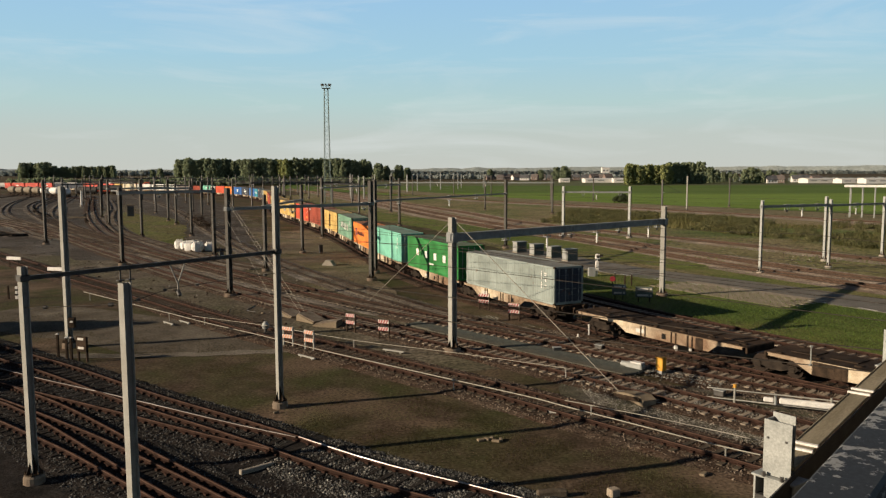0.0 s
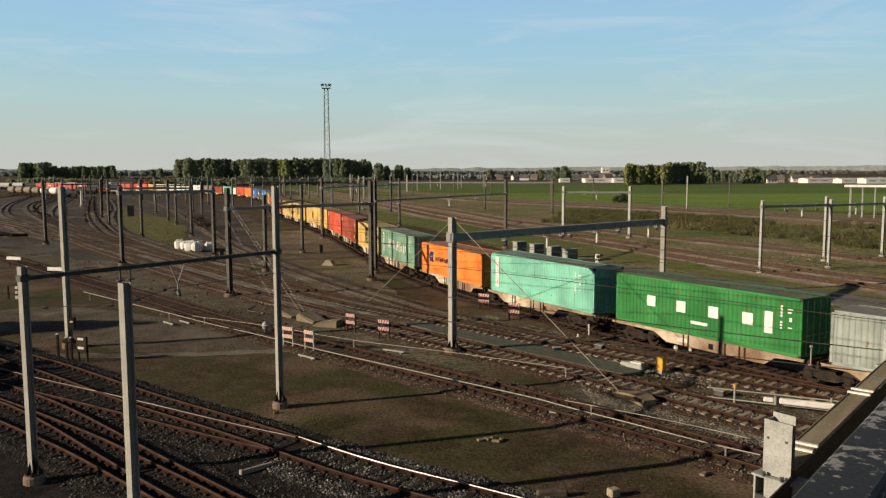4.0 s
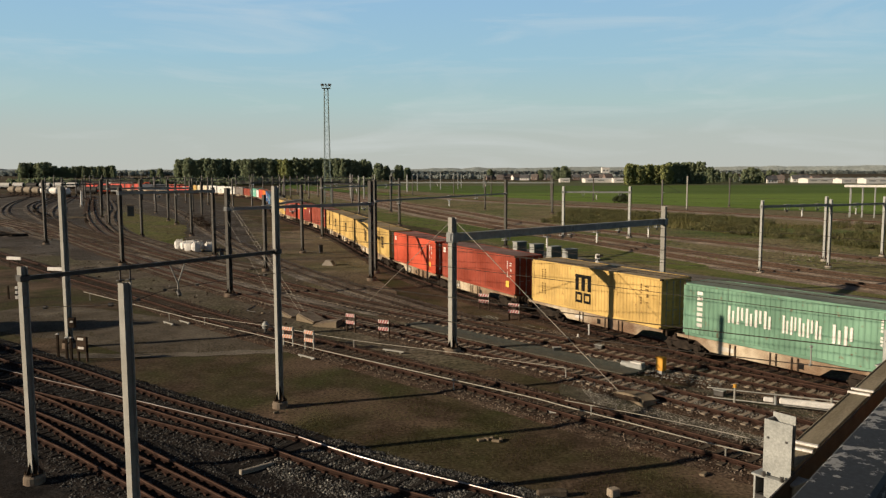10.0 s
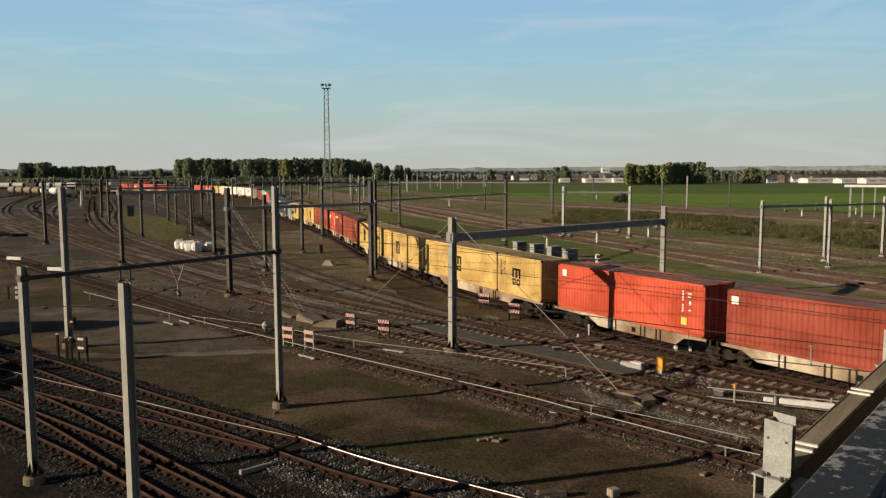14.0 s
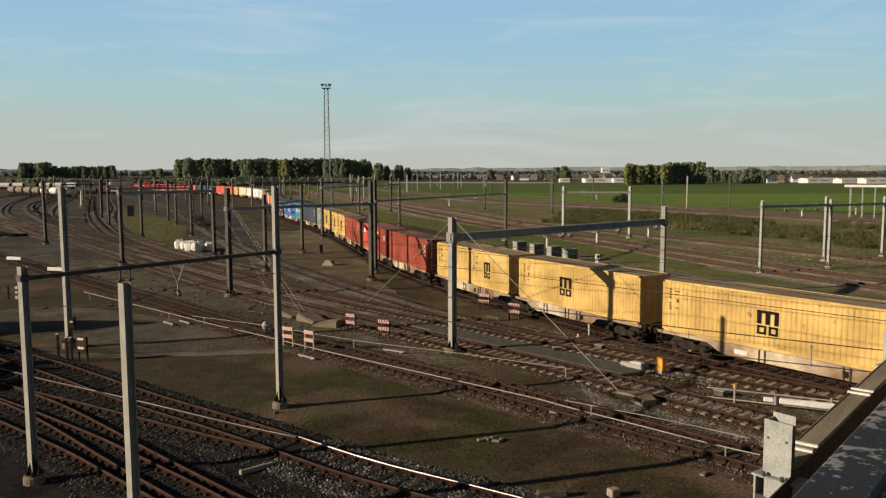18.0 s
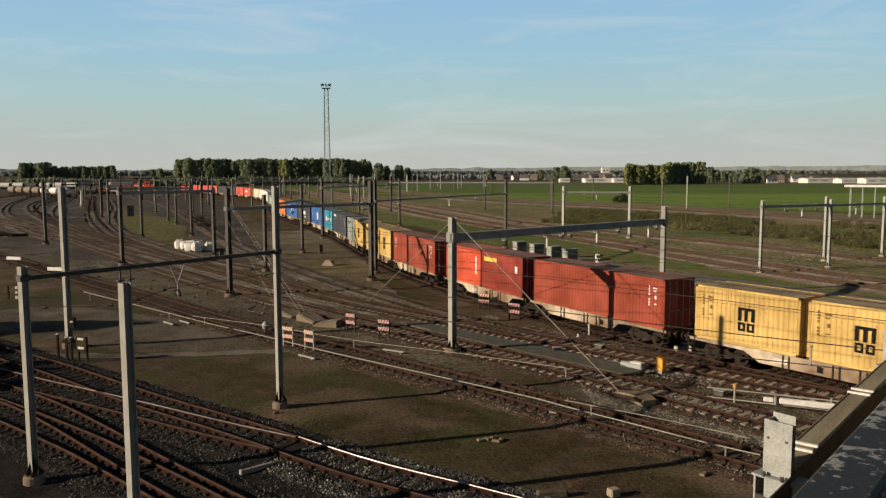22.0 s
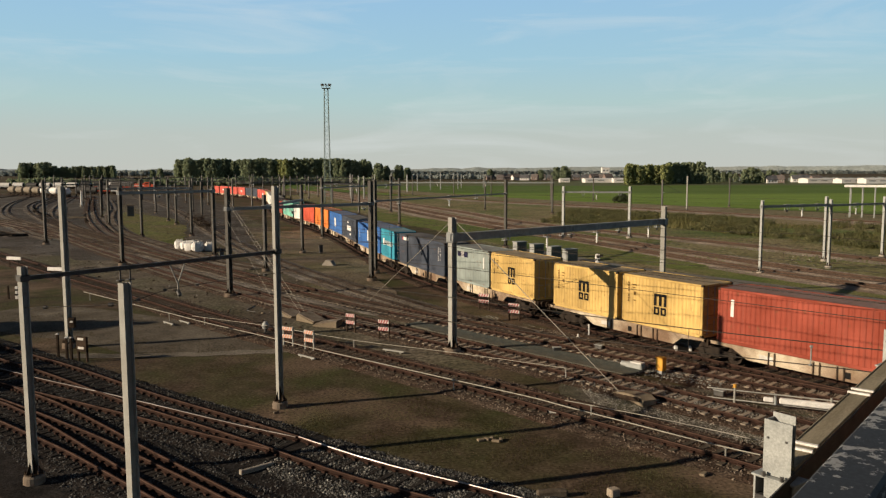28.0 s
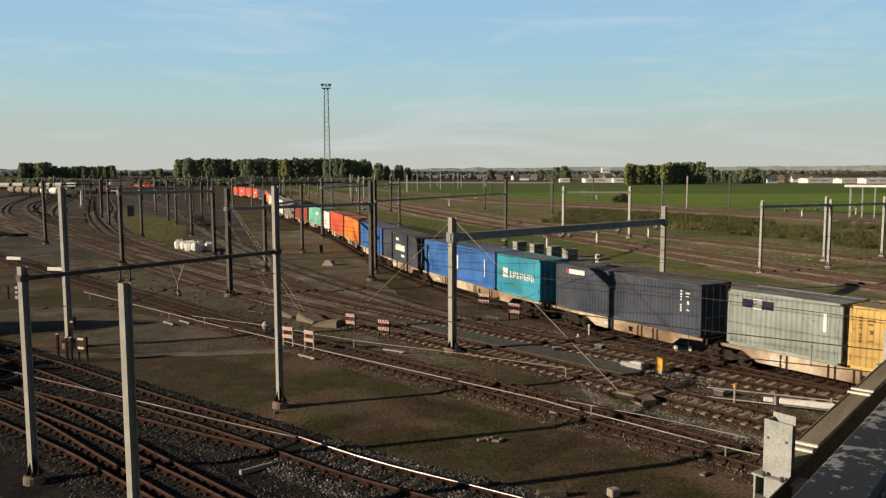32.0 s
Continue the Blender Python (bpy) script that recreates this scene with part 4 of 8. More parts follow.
def container_shapes(L, h):
    """Shapes of a corrugated steel box: x along the train (doors at +x), y across, z up from its base."""
    W = 2.438
    out = {}
    for side, nm in ((-1, "near"), (1, "far")):
        s = Shape()
        n = int(round((L - 0.36) / 0.278))
        per = (L - 0.36) / n
        xs = []
        for k in range(n):
            x = -L / 2 + 0.18 + k * per
            xs += [(x, 0.0), (x + per * 0.36, 0.0), (x + per * 0.5, 0.026), (x + per * 0.86, 0.026)]
        xs.append((L / 2 - 0.18, 0.0))
        for x, dd in xs:
            for z in (0.14, h - 0.10):
                s.v.append((x, side * (W / 2 - 0.012 - dd), z))
        for k in range(len(xs) - 1):
            s.face((2 * k, 2 * k + 2, 2 * k + 3, 2 * k + 1))
        out["panel_" + nm] = s
    r = Shape()
    n = int(L / 0.45)
    xs = []
    for k in range(n):
        x = -L / 2 + 0.1 + k * (L - 0.2) / n
        q = (L - 0.2) / n
        xs += [(x, 0), (x + q * 0.4, 0), (x + q * 0.5, 0.009), (x + q * 0.9, 0.009)]
    xs.append((L / 2 - 0.1, 0))
    for x, dd in xs:
        for y in (-W / 2 + 0.05, W / 2 - 0.05):
            r.v.append((x, y, h - 0.012 - dd))
    for k in range(len(xs) - 1):
        r.face((2 * k, 2 * k + 1, 2 * k + 3, 2 * k + 2))
    out["roof"] = r
    fr = Shape()
    for y in (-1, 1):
        fr.box((0, y * (W / 2 - 0.06), h - 0.06), (L - 0.3, 0.12, 0.12), 0.012)
        fr.box((0, y * (W / 2 - 0.06), 0.08), (L - 0.3, 0.12, 0.16), 0.012)
    for x in (-1, 1):
        fr.box((x * (L / 2 - 0.06), 0, h - 0.07), (0.12, W - 0.3, 0.14), 0.012)
        fr.box((x * (L / 2 - 0.06), 0, 0.08), (0.12, W - 0.3, 0.16), 0.012)
    fr.box((0, 0, 0.12), (L - 0.3, W - 0.2, 0.06))
    out["frame"] = fr
    out["corner_post"] = Shape().box((0, 0, h / 2), (0.16, 0.16, h - 0.2), 0.02)
    cc = Shape().box((0, 0, 0.06), (0.18, 0.165, 0.118), 0.015)
    out["castings"] = cc
    d = Shape()
    hh = h - 0.32
    for k in range(5):
        z0 = 0.17 + hh * k / 5
        d.box((0, 0, z0 + hh / 10), (0.05 if k % 2 else 0.035, 1.06, hh / 5 - 0.015), 0.008)
    out["door"] = d
    rod = Shape().tube((0.055, 0, 0.12), (0.055, 0, h - 0.1), 0.02, n=6)
    for z in (0.2, 0.8, 1.5, h - 0.25):
        rod.box((0.05, 0, z), (0.03, 0.11, 0.07), 0.006)
    rod.box((0.075, 0.15, 1.05), (0.02, 0.32, 0.035), 0.004)
    out["lock_rod"] = rod
    e = Shape()
    n = 8
    for k in range(n):
        y = -W / 2 + 0.16 + k * (W - 0.32) / n
        q = (W - 0.32) / n
        for yy, dd in ((y, 0), (y + q * 0.4, 0), (y + q * 0.5, 0.04), (y + q * 0.9, 0.04)):
            for z in (0.14, h - 0.12):
                e.v.append((-L / 2 + 0.02 + dd, yy, z))
    e.v += [(-L / 2 + 0.02, W / 2 - 0.16, 0.14), (-L / 2 + 0.02, W / 2 - 0.16, h - 0.12)]
    for k in range(len(e.v) // 2 - 1):
        e.face((2 * k, 2 * k + 1, 2 * k + 3, 2 * k + 2))
    out["end_wall"] = e
    return out


SHAPES = {}
ROOFS = {}


def roof_paint(paint):
    """Roof paint gone dull under years of dust."""
    if paint.name not in ROOFS:
        c = TINTS[paint.name]
        ROOFS[paint.name] = container_paint(paint.name + "_roof", tuple(0.30 * c[k] + 0.70 * (0.155, 0.140, 0.118)[k] for k in range(3)), 0.6)
    return ROOFS[paint.name]



def container(label, L, h, paint, marks=()):
    """marks: (x, z, width, height, material) plain bars on the long sides, with a lean to the right as a sixth number."""
    key = (L, h)
    if key not in SHAPES:
        SHAPES[key] = container_shapes(L, h)
    S = SHAPES[key]
    W = 2.438
    th = thing("shipping_container", label, "container", group="containers on the train")

    def put(nm, src, mat=paint, parent=None, m=None, lab=""):
        k = (key, src, mat.name)
        if k not in SHAPES:
            SHAPES[k] = S[src].mesh(src, mat)
        return part(nm, SHAPES[k], mat, parent or th, lab, m)
    near = put("side_panel", "panel_near")
    put("side_panel", "panel_far")
    put("roof", "roof", mat=roof_paint(paint), lab="dusty grey weathered roof")
    put("frame", "frame")
    put("end_wall", "end_wall")
    for x in (-1, 1):
        for y in (-1, 1):
            m = Matrix.Translation((x * (L / 2 - 0.09), y * (W / 2 - 0.085), 0))
            cp = put("corner_post", "corner_post", m=m)
            put("corner_casting", "castings", mat=GRIME, parent=cp)
            put("corner_casting", "castings", mat=GRIME, parent=cp, m=Matrix.Translation((0, 0, h - 0.119)))
    for y in (-1, 1):
        # Light grey containers get doors darker than their sides, in the slate colour.
        dr = put("door", "door", mat=P_SLATE if paint is P_GREY else paint, m=Matrix.Translation((L / 2 - 0.05, y * 0.545, 0)))
        for q in (-0.27, 0.27):
            put("lock_rod", "lock_rod", mat=GALV, parent=dr, m=Matrix.Translation((0, q, 0)))
    for x, z, w, hh, mat, *lean in marks:
        e = lean[0] / 2 if lean else 0.0
        part("marking", Shape().plate([(x - w / 2 - e, z - hh / 2), (x + w / 2 - e, z - hh / 2), (x + w / 2 + e, z + hh / 2), (x - w / 2 + e, z + hh / 2)], 0.012, "y", -W / 2 - 0.004), mat, near)
    return th


# ---- wagons ----


BOGIEM = surface("bogie_grime", (0.013, 0.0105, 0.009), (0.036, 0.028, 0.022), 2.5, 0.85, bump=0.4, fine=20.0)
WHEELM = surface("wheel_grime", (0.014, 0.0105, 0.0085), (0.034, 0.025, 0.020), 3.0, 0.8, bump=0.25, fine=30.0)


def bogie_shapes():
    f = Shape()
    for y in (-1.02, 1.02):
        f.plate([(-1.25, 0.52), (-1.1, 0.66), (-0.4, 0.66), (-0.3, 0.80), (0.3, 0.80), (0.4, 0.66), (1.1, 0.66), (1.25, 0.52), (1.1, 0.38), (0.7, 0.42), (0.35, 0.30), (-0.35, 0.30), (-0.7, 0.42), (-1.1, 0.38)], 0.14, "y", y)
        for x in (-0.9, 0.9):
            f.box((x, y, 0.46), (0.34, 0.22, 0.30), 0.03)
        for x in (-0.16, 0.0, 0.16):
            f.tube((x, y, 0.36), (x, y, 0.62), 0.07, n=8)
    f.box((0, 0, 0.60), (0.42, 2.1, 0.24), 0.03).box((0, 0, 0.78), (0.5, 0.6, 0.16), 0.03)
    for x in (-1.28, 1.28):
        f.box((x, 0, 0.50), (0.10, 2.1, 0.10), 0.015)
    w = Shape().tube((0, -0.98, 0), (0, 0.98, 0), 0.08, n=8)
    for y in (-1, 1):
        w.tube((0, y * 0.70, 0), (0, y * 0.815, 0), 0.46, 0.46, 24)
        w.tube((0, y * 0.66, 0), (0, y * 0.70, 0), 0.495, 0.48, 24)
        w.tube((0, y * 0.815, 0), (0, y * 0.835, 0), 0.38, 0.34, 24)
        w.tube((0, y * 0.815, 0), (0, y * 0.93, 0), 0.16, 0.14, 12)
        for k in range(4):
            a = k * math.pi / 2
            w.tube((0.25 * math.cos(a), y * 0.825, 0.25 * math.sin(a)), (0.25 * math.cos(a), y * 0.85, 0.25 * math.sin(a)), 0.06, n=8)
    return f.mesh("bogie_frame", BOGIEM), w.mesh("wheelset", WHEELM)


BOGIE_F, BOGIE_W = bogie_shapes()
WAGON_MESH = {}
RIB = Shape().box((0, 0, 0), (0.075, 0.09, 0.66), 0.01).mesh("rib", GRIME)
WHEELS = []


def wagon(label, L, empty=False, unit="both"):
    """A flat wagon for a load of length L; x along the train, z from the rail tops. The deck is at 1.17 m.

    unit: "lead" rests its rear end on a bogie that it shares with the "trail" unit behind it; "both" stands alone."""
    th = thing("container_wagon", label, "railway wagon", group="wagons of the train")
    k = (round(L, 1), unit)
    if k not in WAGON_MESH:
        a, b = -L / 2 - 0.55, L / 2 + 0.35
        sills, spots = {}, []
        for y in (-1.19, 1.19):
            p0, p1 = a + (1.5 if unit == "lead" else 3.6), b - (2.3 if unit == "trail" else 4.6)
            sills[y] = Shape().plate([(a + 0.2, 1.16), (b - 0.2, 1.16), (b - 0.2, 1.02), (p1 + 1.2, 0.98), (p1 + 0.55, 0.92), (p1, 0.50), (p0 + 0.9, 0.50), (p0, 0.96), (a + 0.2, 1.0)], 0.05, "y", y)
            sills[y].box(((a + b) / 2, y, 1.145), (b - a - 0.3, 0.075, 0.03), 0.005)
            for q in range(6):
                x = p0 + 1.1 + q * (p1 - p0 - 1.2) / 5
                if q in (1, 3, 4):
                    spots += [x - 0.16, x + 0.16] if y < 0 else []
        fr = Shape().box(((a + b) / 2, -0.32, 0.98), (b - a, 0.10, 0.34), 0.01).box(((a + b) / 2, 0.32, 0.98), (b - a, 0.10, 0.34), 0.01)
        for q in range(9):
            x = a + 0.3 + q * (b - a - 0.6) / 8
            fr.box((x, 0, 1.05), (0.16, 2.34, 0.16), 0.01)
        for x in (a, b):
            fr.box((x, 0, 1.0), (0.12, 2.30, 0.34), 0.02)
        fr.box((a + 2.6, 0.2, 0.72), (1.1, 0.5, 0.35), 0.05).tube((a + 4.2, -0.1, 0.7), (a + 5.6, -0.1, 0.7), 0.2, n=12)
        bf = Shape().tube((0, 0, 0), (0.36, 0, 0), 0.09, n=10).tube((0.36, 0, 0), (0.42, 0, 0), 0.21, 0.22, 14)
        cp = Shape().tube((0, 0, -0.05), (0.3, 0, -0.07), 0.05, n=6).box((0.36, 0, -0.10), (0.14, 0.1, 0.22), 0.02).tube((0, 0.3, -0.13), (0.35, 0.2, -0.48), 0.025, n=6)
        st = Shape().tube((0, 0, 1.16), (0, 0, 0.45), 0.018, n=6).tube((0.34, 0, 1.16), (0.34, 0, 0.45), 0.018, n=6)
        st.box((0.17, 0, 0.46), (0.36, 0.2, 0.025)).box((0.17, 0, 0.75), (0.36, 0.15, 0.025))
        WAGON_MESH[k] = (sills[-1.19].mesh("side_sill", SILL), sills[1.19].mesh("side_sill", SILL), fr.mesh("underframe", GRIME), bf.mesh("buffer", GRIME), cp.mesh("coupling", GRIME), st.mesh("step", GRIME), spots)
    s0, s1, fr, bf, cp, st, spots = WAGON_MESH[k]
    a, b = -L / 2 - 0.55, L / 2 + 0.35
    sd0 = part("side_sill", s0, SILL, th, "faded cream fish-belly side sill")
    sd1 = part("side_sill", s1, SILL, th)
    for x in spots:
        part("rib", RIB, GRIME, sd0, m=Matrix.Translation((x, -1.225, 0.80)))
    part("pocket", Shape().box((0.9, -1.222, 0.78), (0.30, 0.012, 0.30)), BLACKM, sd0)
    lx = -L / 2 + (2.9 if unit == "lead" else 5.1)
    part("label_plate", Shape().box((lx, -1.225, 0.80), (0.75, 0.012, 0.24)), BOARD, sd0, "pale data plate")
    u = part("underframe", fr, GRIME, th)
    for x, turn in ((a, math.pi), (b, 0.0)):
        if (unit == "lead" and x == a) or (unit == "trail" and x == b):
            continue
        for y in (-0.875, 0.875):
            part("buffer", bf, GRIME, u, m=Matrix.Translation((x, y, 1.03)) @ Matrix.Rotation(turn, 4, "Z"))
        part("coupling", cp, GRIME, u, m=Matrix.Translation((x, 0, 1.03)) @ Matrix.Rotation(turn, 4, "Z"))
    for x in {"lead": (b - 0.35,), "trail": (a + 0.25,)}.get(unit, (a + 0.25, b - 0.35)):
        part("step", st, GRIME, u, m=Matrix.Translation((x, -1.26, 0)))
    for x in {"lead": (-L / 2 - 0.05, L / 2 - 1.75), "trail": (-L / 2 + 1.75,)}.get(unit, (-L / 2 + 1.75, L / 2 - 1.75)):
        bo = part("bogie", BOGIE_F, BOGIEM, th, "grimy two-axle bogie", Matrix.Translation((x, 0, 0)))
        for q in (-0.9, 0.9):
            ws = part("wheelset", BOGIE_W, WHEELM, bo, m=Matrix.Translation((q, 0, 0.46)))
            WHEELS.append((th, ws, q))
    if empty:
        for x in (-L / 2 + 0.2, -0.2, 0.2, L / 2 - 0.2):
            for y in (-1.1, 1.1):
                part("twist_lock", Shape().box((x, y, 1.21), (0.28, 0.2, 0.09), 0.02), GRIME, th)
        part("deck", Shape().box((-0.1, 0, 1.178), (L + 0.9, 2.47, 0.03), 0.008), DECK, th, "dark grimy wagon deck")
        for q in range(6):
            x = -L / 2 + 1.0 + q * (L - 2.0) / 5
            part("deck_cover", Shape().box((x, 0.25, 1.215), (1.3, 1.2, 0.05), 0.015), DECK, th)
            part("stud", Shape().tube((x + 0.9, -0.75, 1.19), (x + 0.9, -0.75, 1.27), 0.22, 0.18, 12), GRIME, th)
        # Narrow on the trail unit, wide over the sill's rear on the lead.
        part("locker", Shape().box((3.4 if unit == "trail" else -3.2, -1.2, 0.80), (0.5 if unit == "trail" else 1.7, 0.12, 0.66), 0.02), GRIME, th, "dark box on the side sill")
    return th


P_GREY = container_paint("paint_light_grey", (0.215, 0.248, 0.232))
P_GREEN = container_paint("paint_green", (0.022, 0.155, 0.037), 0.2)
P_TEAL = container_paint("paint_seafoam", (0.142, 0.382, 0.295), 0.3)
P_ORANGE = container_paint("paint_orange", (0.592, 0.163, 0.026), 0.2)
P_SAGE = container_paint("paint_sage_green", (0.133, 0.252, 0.178), 0.35)
P_YELLOW = container_paint("paint_yellow", (0.465, 0.312, 0.102), 0.35)
P_BROWN = container_paint("paint_red_brown", (0.232, 0.042, 0.022), 0.3)
P_RED = container_paint("paint_red", (0.445, 0.066, 0.030), 0.25)
P_DRED = container_paint("paint_dark_red", (0.200, 0.030, 0.019), 0.3)
P_SLATE = container_paint("paint_slate_blue", (0.036, 0.044, 0.062), 0.3)
P_BLUE = container_paint("paint_blue", (0.026, 0.104, 0.311), 0.25)
P_CYAN = container_paint("paint_turquoise_blue", (0.026, 0.222, 0.311), 0.25)
P_WHITE = container_paint("paint_white", (0.58, 0.58, 0.55), 0.25)
P_CREAM = container_paint("paint_cream", (0.56, 0.50, 0.37), 0.3)
# Red shifted to pink: the haze over the train's far end, as colour.
P_HAZED_RED = container_paint("paint_hazed_red", (0.50, 0.085, 0.062), 0.25)
P_DULL = container_paint("paint_dull_grey", (0.155, 0.135, 0.125), 0.4)
NAVY = surface("marking_navy", (0.012, 0.012, 0.03), (0.022, 0.022, 0.05), 3.0, 0.8, bump=0.0)
BLACKM = surface("marking_black", (0.006, 0.006, 0.006), (0.013, 0.012, 0.011), 3.0, 0.8, bump=0.0)
BLUEM = surface("marking_blue", (0.016, 0.024, 0.085), (0.028, 0.038, 0.115), 3.0, 0.8, bump=0.0)
BROWNM = surface("marking_brown", (0.10, 0.062, 0.022), (0.16, 0.10, 0.036), 3.0, 0.8, bump=0.0)
GOLDM = surface("marking_gold", (0.60, 0.38, 0.05), (0.72, 0.48, 0.08), 3.0, 0.6, bump=0.0)


def glyphs(x0, z, w, h, n, mat, gap=0.28, stroke=0.3):
    """A line of lettering as plain bars."""
    step = w / n
    out = []
    for k in range(n):
        x, w = x0 + step * (k + 0.5), step * (1 - gap)
        out += [(x - w * 0.32, z, w * 0.34, h, mat), (x + w * 0.32, z + (0.12 if k % 2 else -0.12) * h, w * 0.30, h * 0.72, mat)]
    return out


def crest(x, w, z=1.40, k=0.86):
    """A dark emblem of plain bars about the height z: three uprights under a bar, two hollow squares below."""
    out = [(x, z + 0.63 * k, w, 0.17 * k, BLACKM)] + [(x + q * w * 0.40, z + 0.23 * k, w * 0.2, 0.66 * k, BLACKM) for q in (-1, 0, 1)]
    for c in (-0.27, 0.27):
        e = w * 0.42
        out += [(x + c * w, z + v * k, e, 0.13 * k, BLACKM) for v in (-0.25, -0.65)]
        out += [(x + c * w + q * (e / 2 - 0.06), z - 0.45 * k, 0.12, 0.30 * k, BLACKM) for q in (-1, 1)]
    return out


def arrows(x, z):
    """Two dark blue arrowheads pointing to the left, as plain slanted bars."""
    return [(x + q + 0.16, z + k * 0.235, 0.34, 0.43, BLUEM, k * 0.26) for q in (0.0, 0.44) for k in (-1, 1)]


def uprights(x, mat=BROWNM):
    """A tall upright row of small dark code bars."""
    return [(x, 2.30 - k * 0.16, 0.10, 0.11, mat) for k in range(11) if k not in (4, 5)]


def columns(x, h, mat=WHITE):
    """An upright row of small code bars and a few short lines near a container's end."""
    out = [(x, h * 0.83 - k * 0.155, 0.10, 0.105, mat) for k in range(8) if k != 4]
    return out + [(x + 0.46, h * 0.80, 0.30, 0.07, mat), (x + 0.44, h * 0.74, 0.22, 0.07, mat), (x + 0.50, h * 0.62, 0.14, 0.20, mat), (x + 0.48, h * 0.48, 0.20, 0.06, mat)]


FT40, FT20, FT45 = 12.19, 6.06, 13.1
HC, ST = 2.896, 2.591
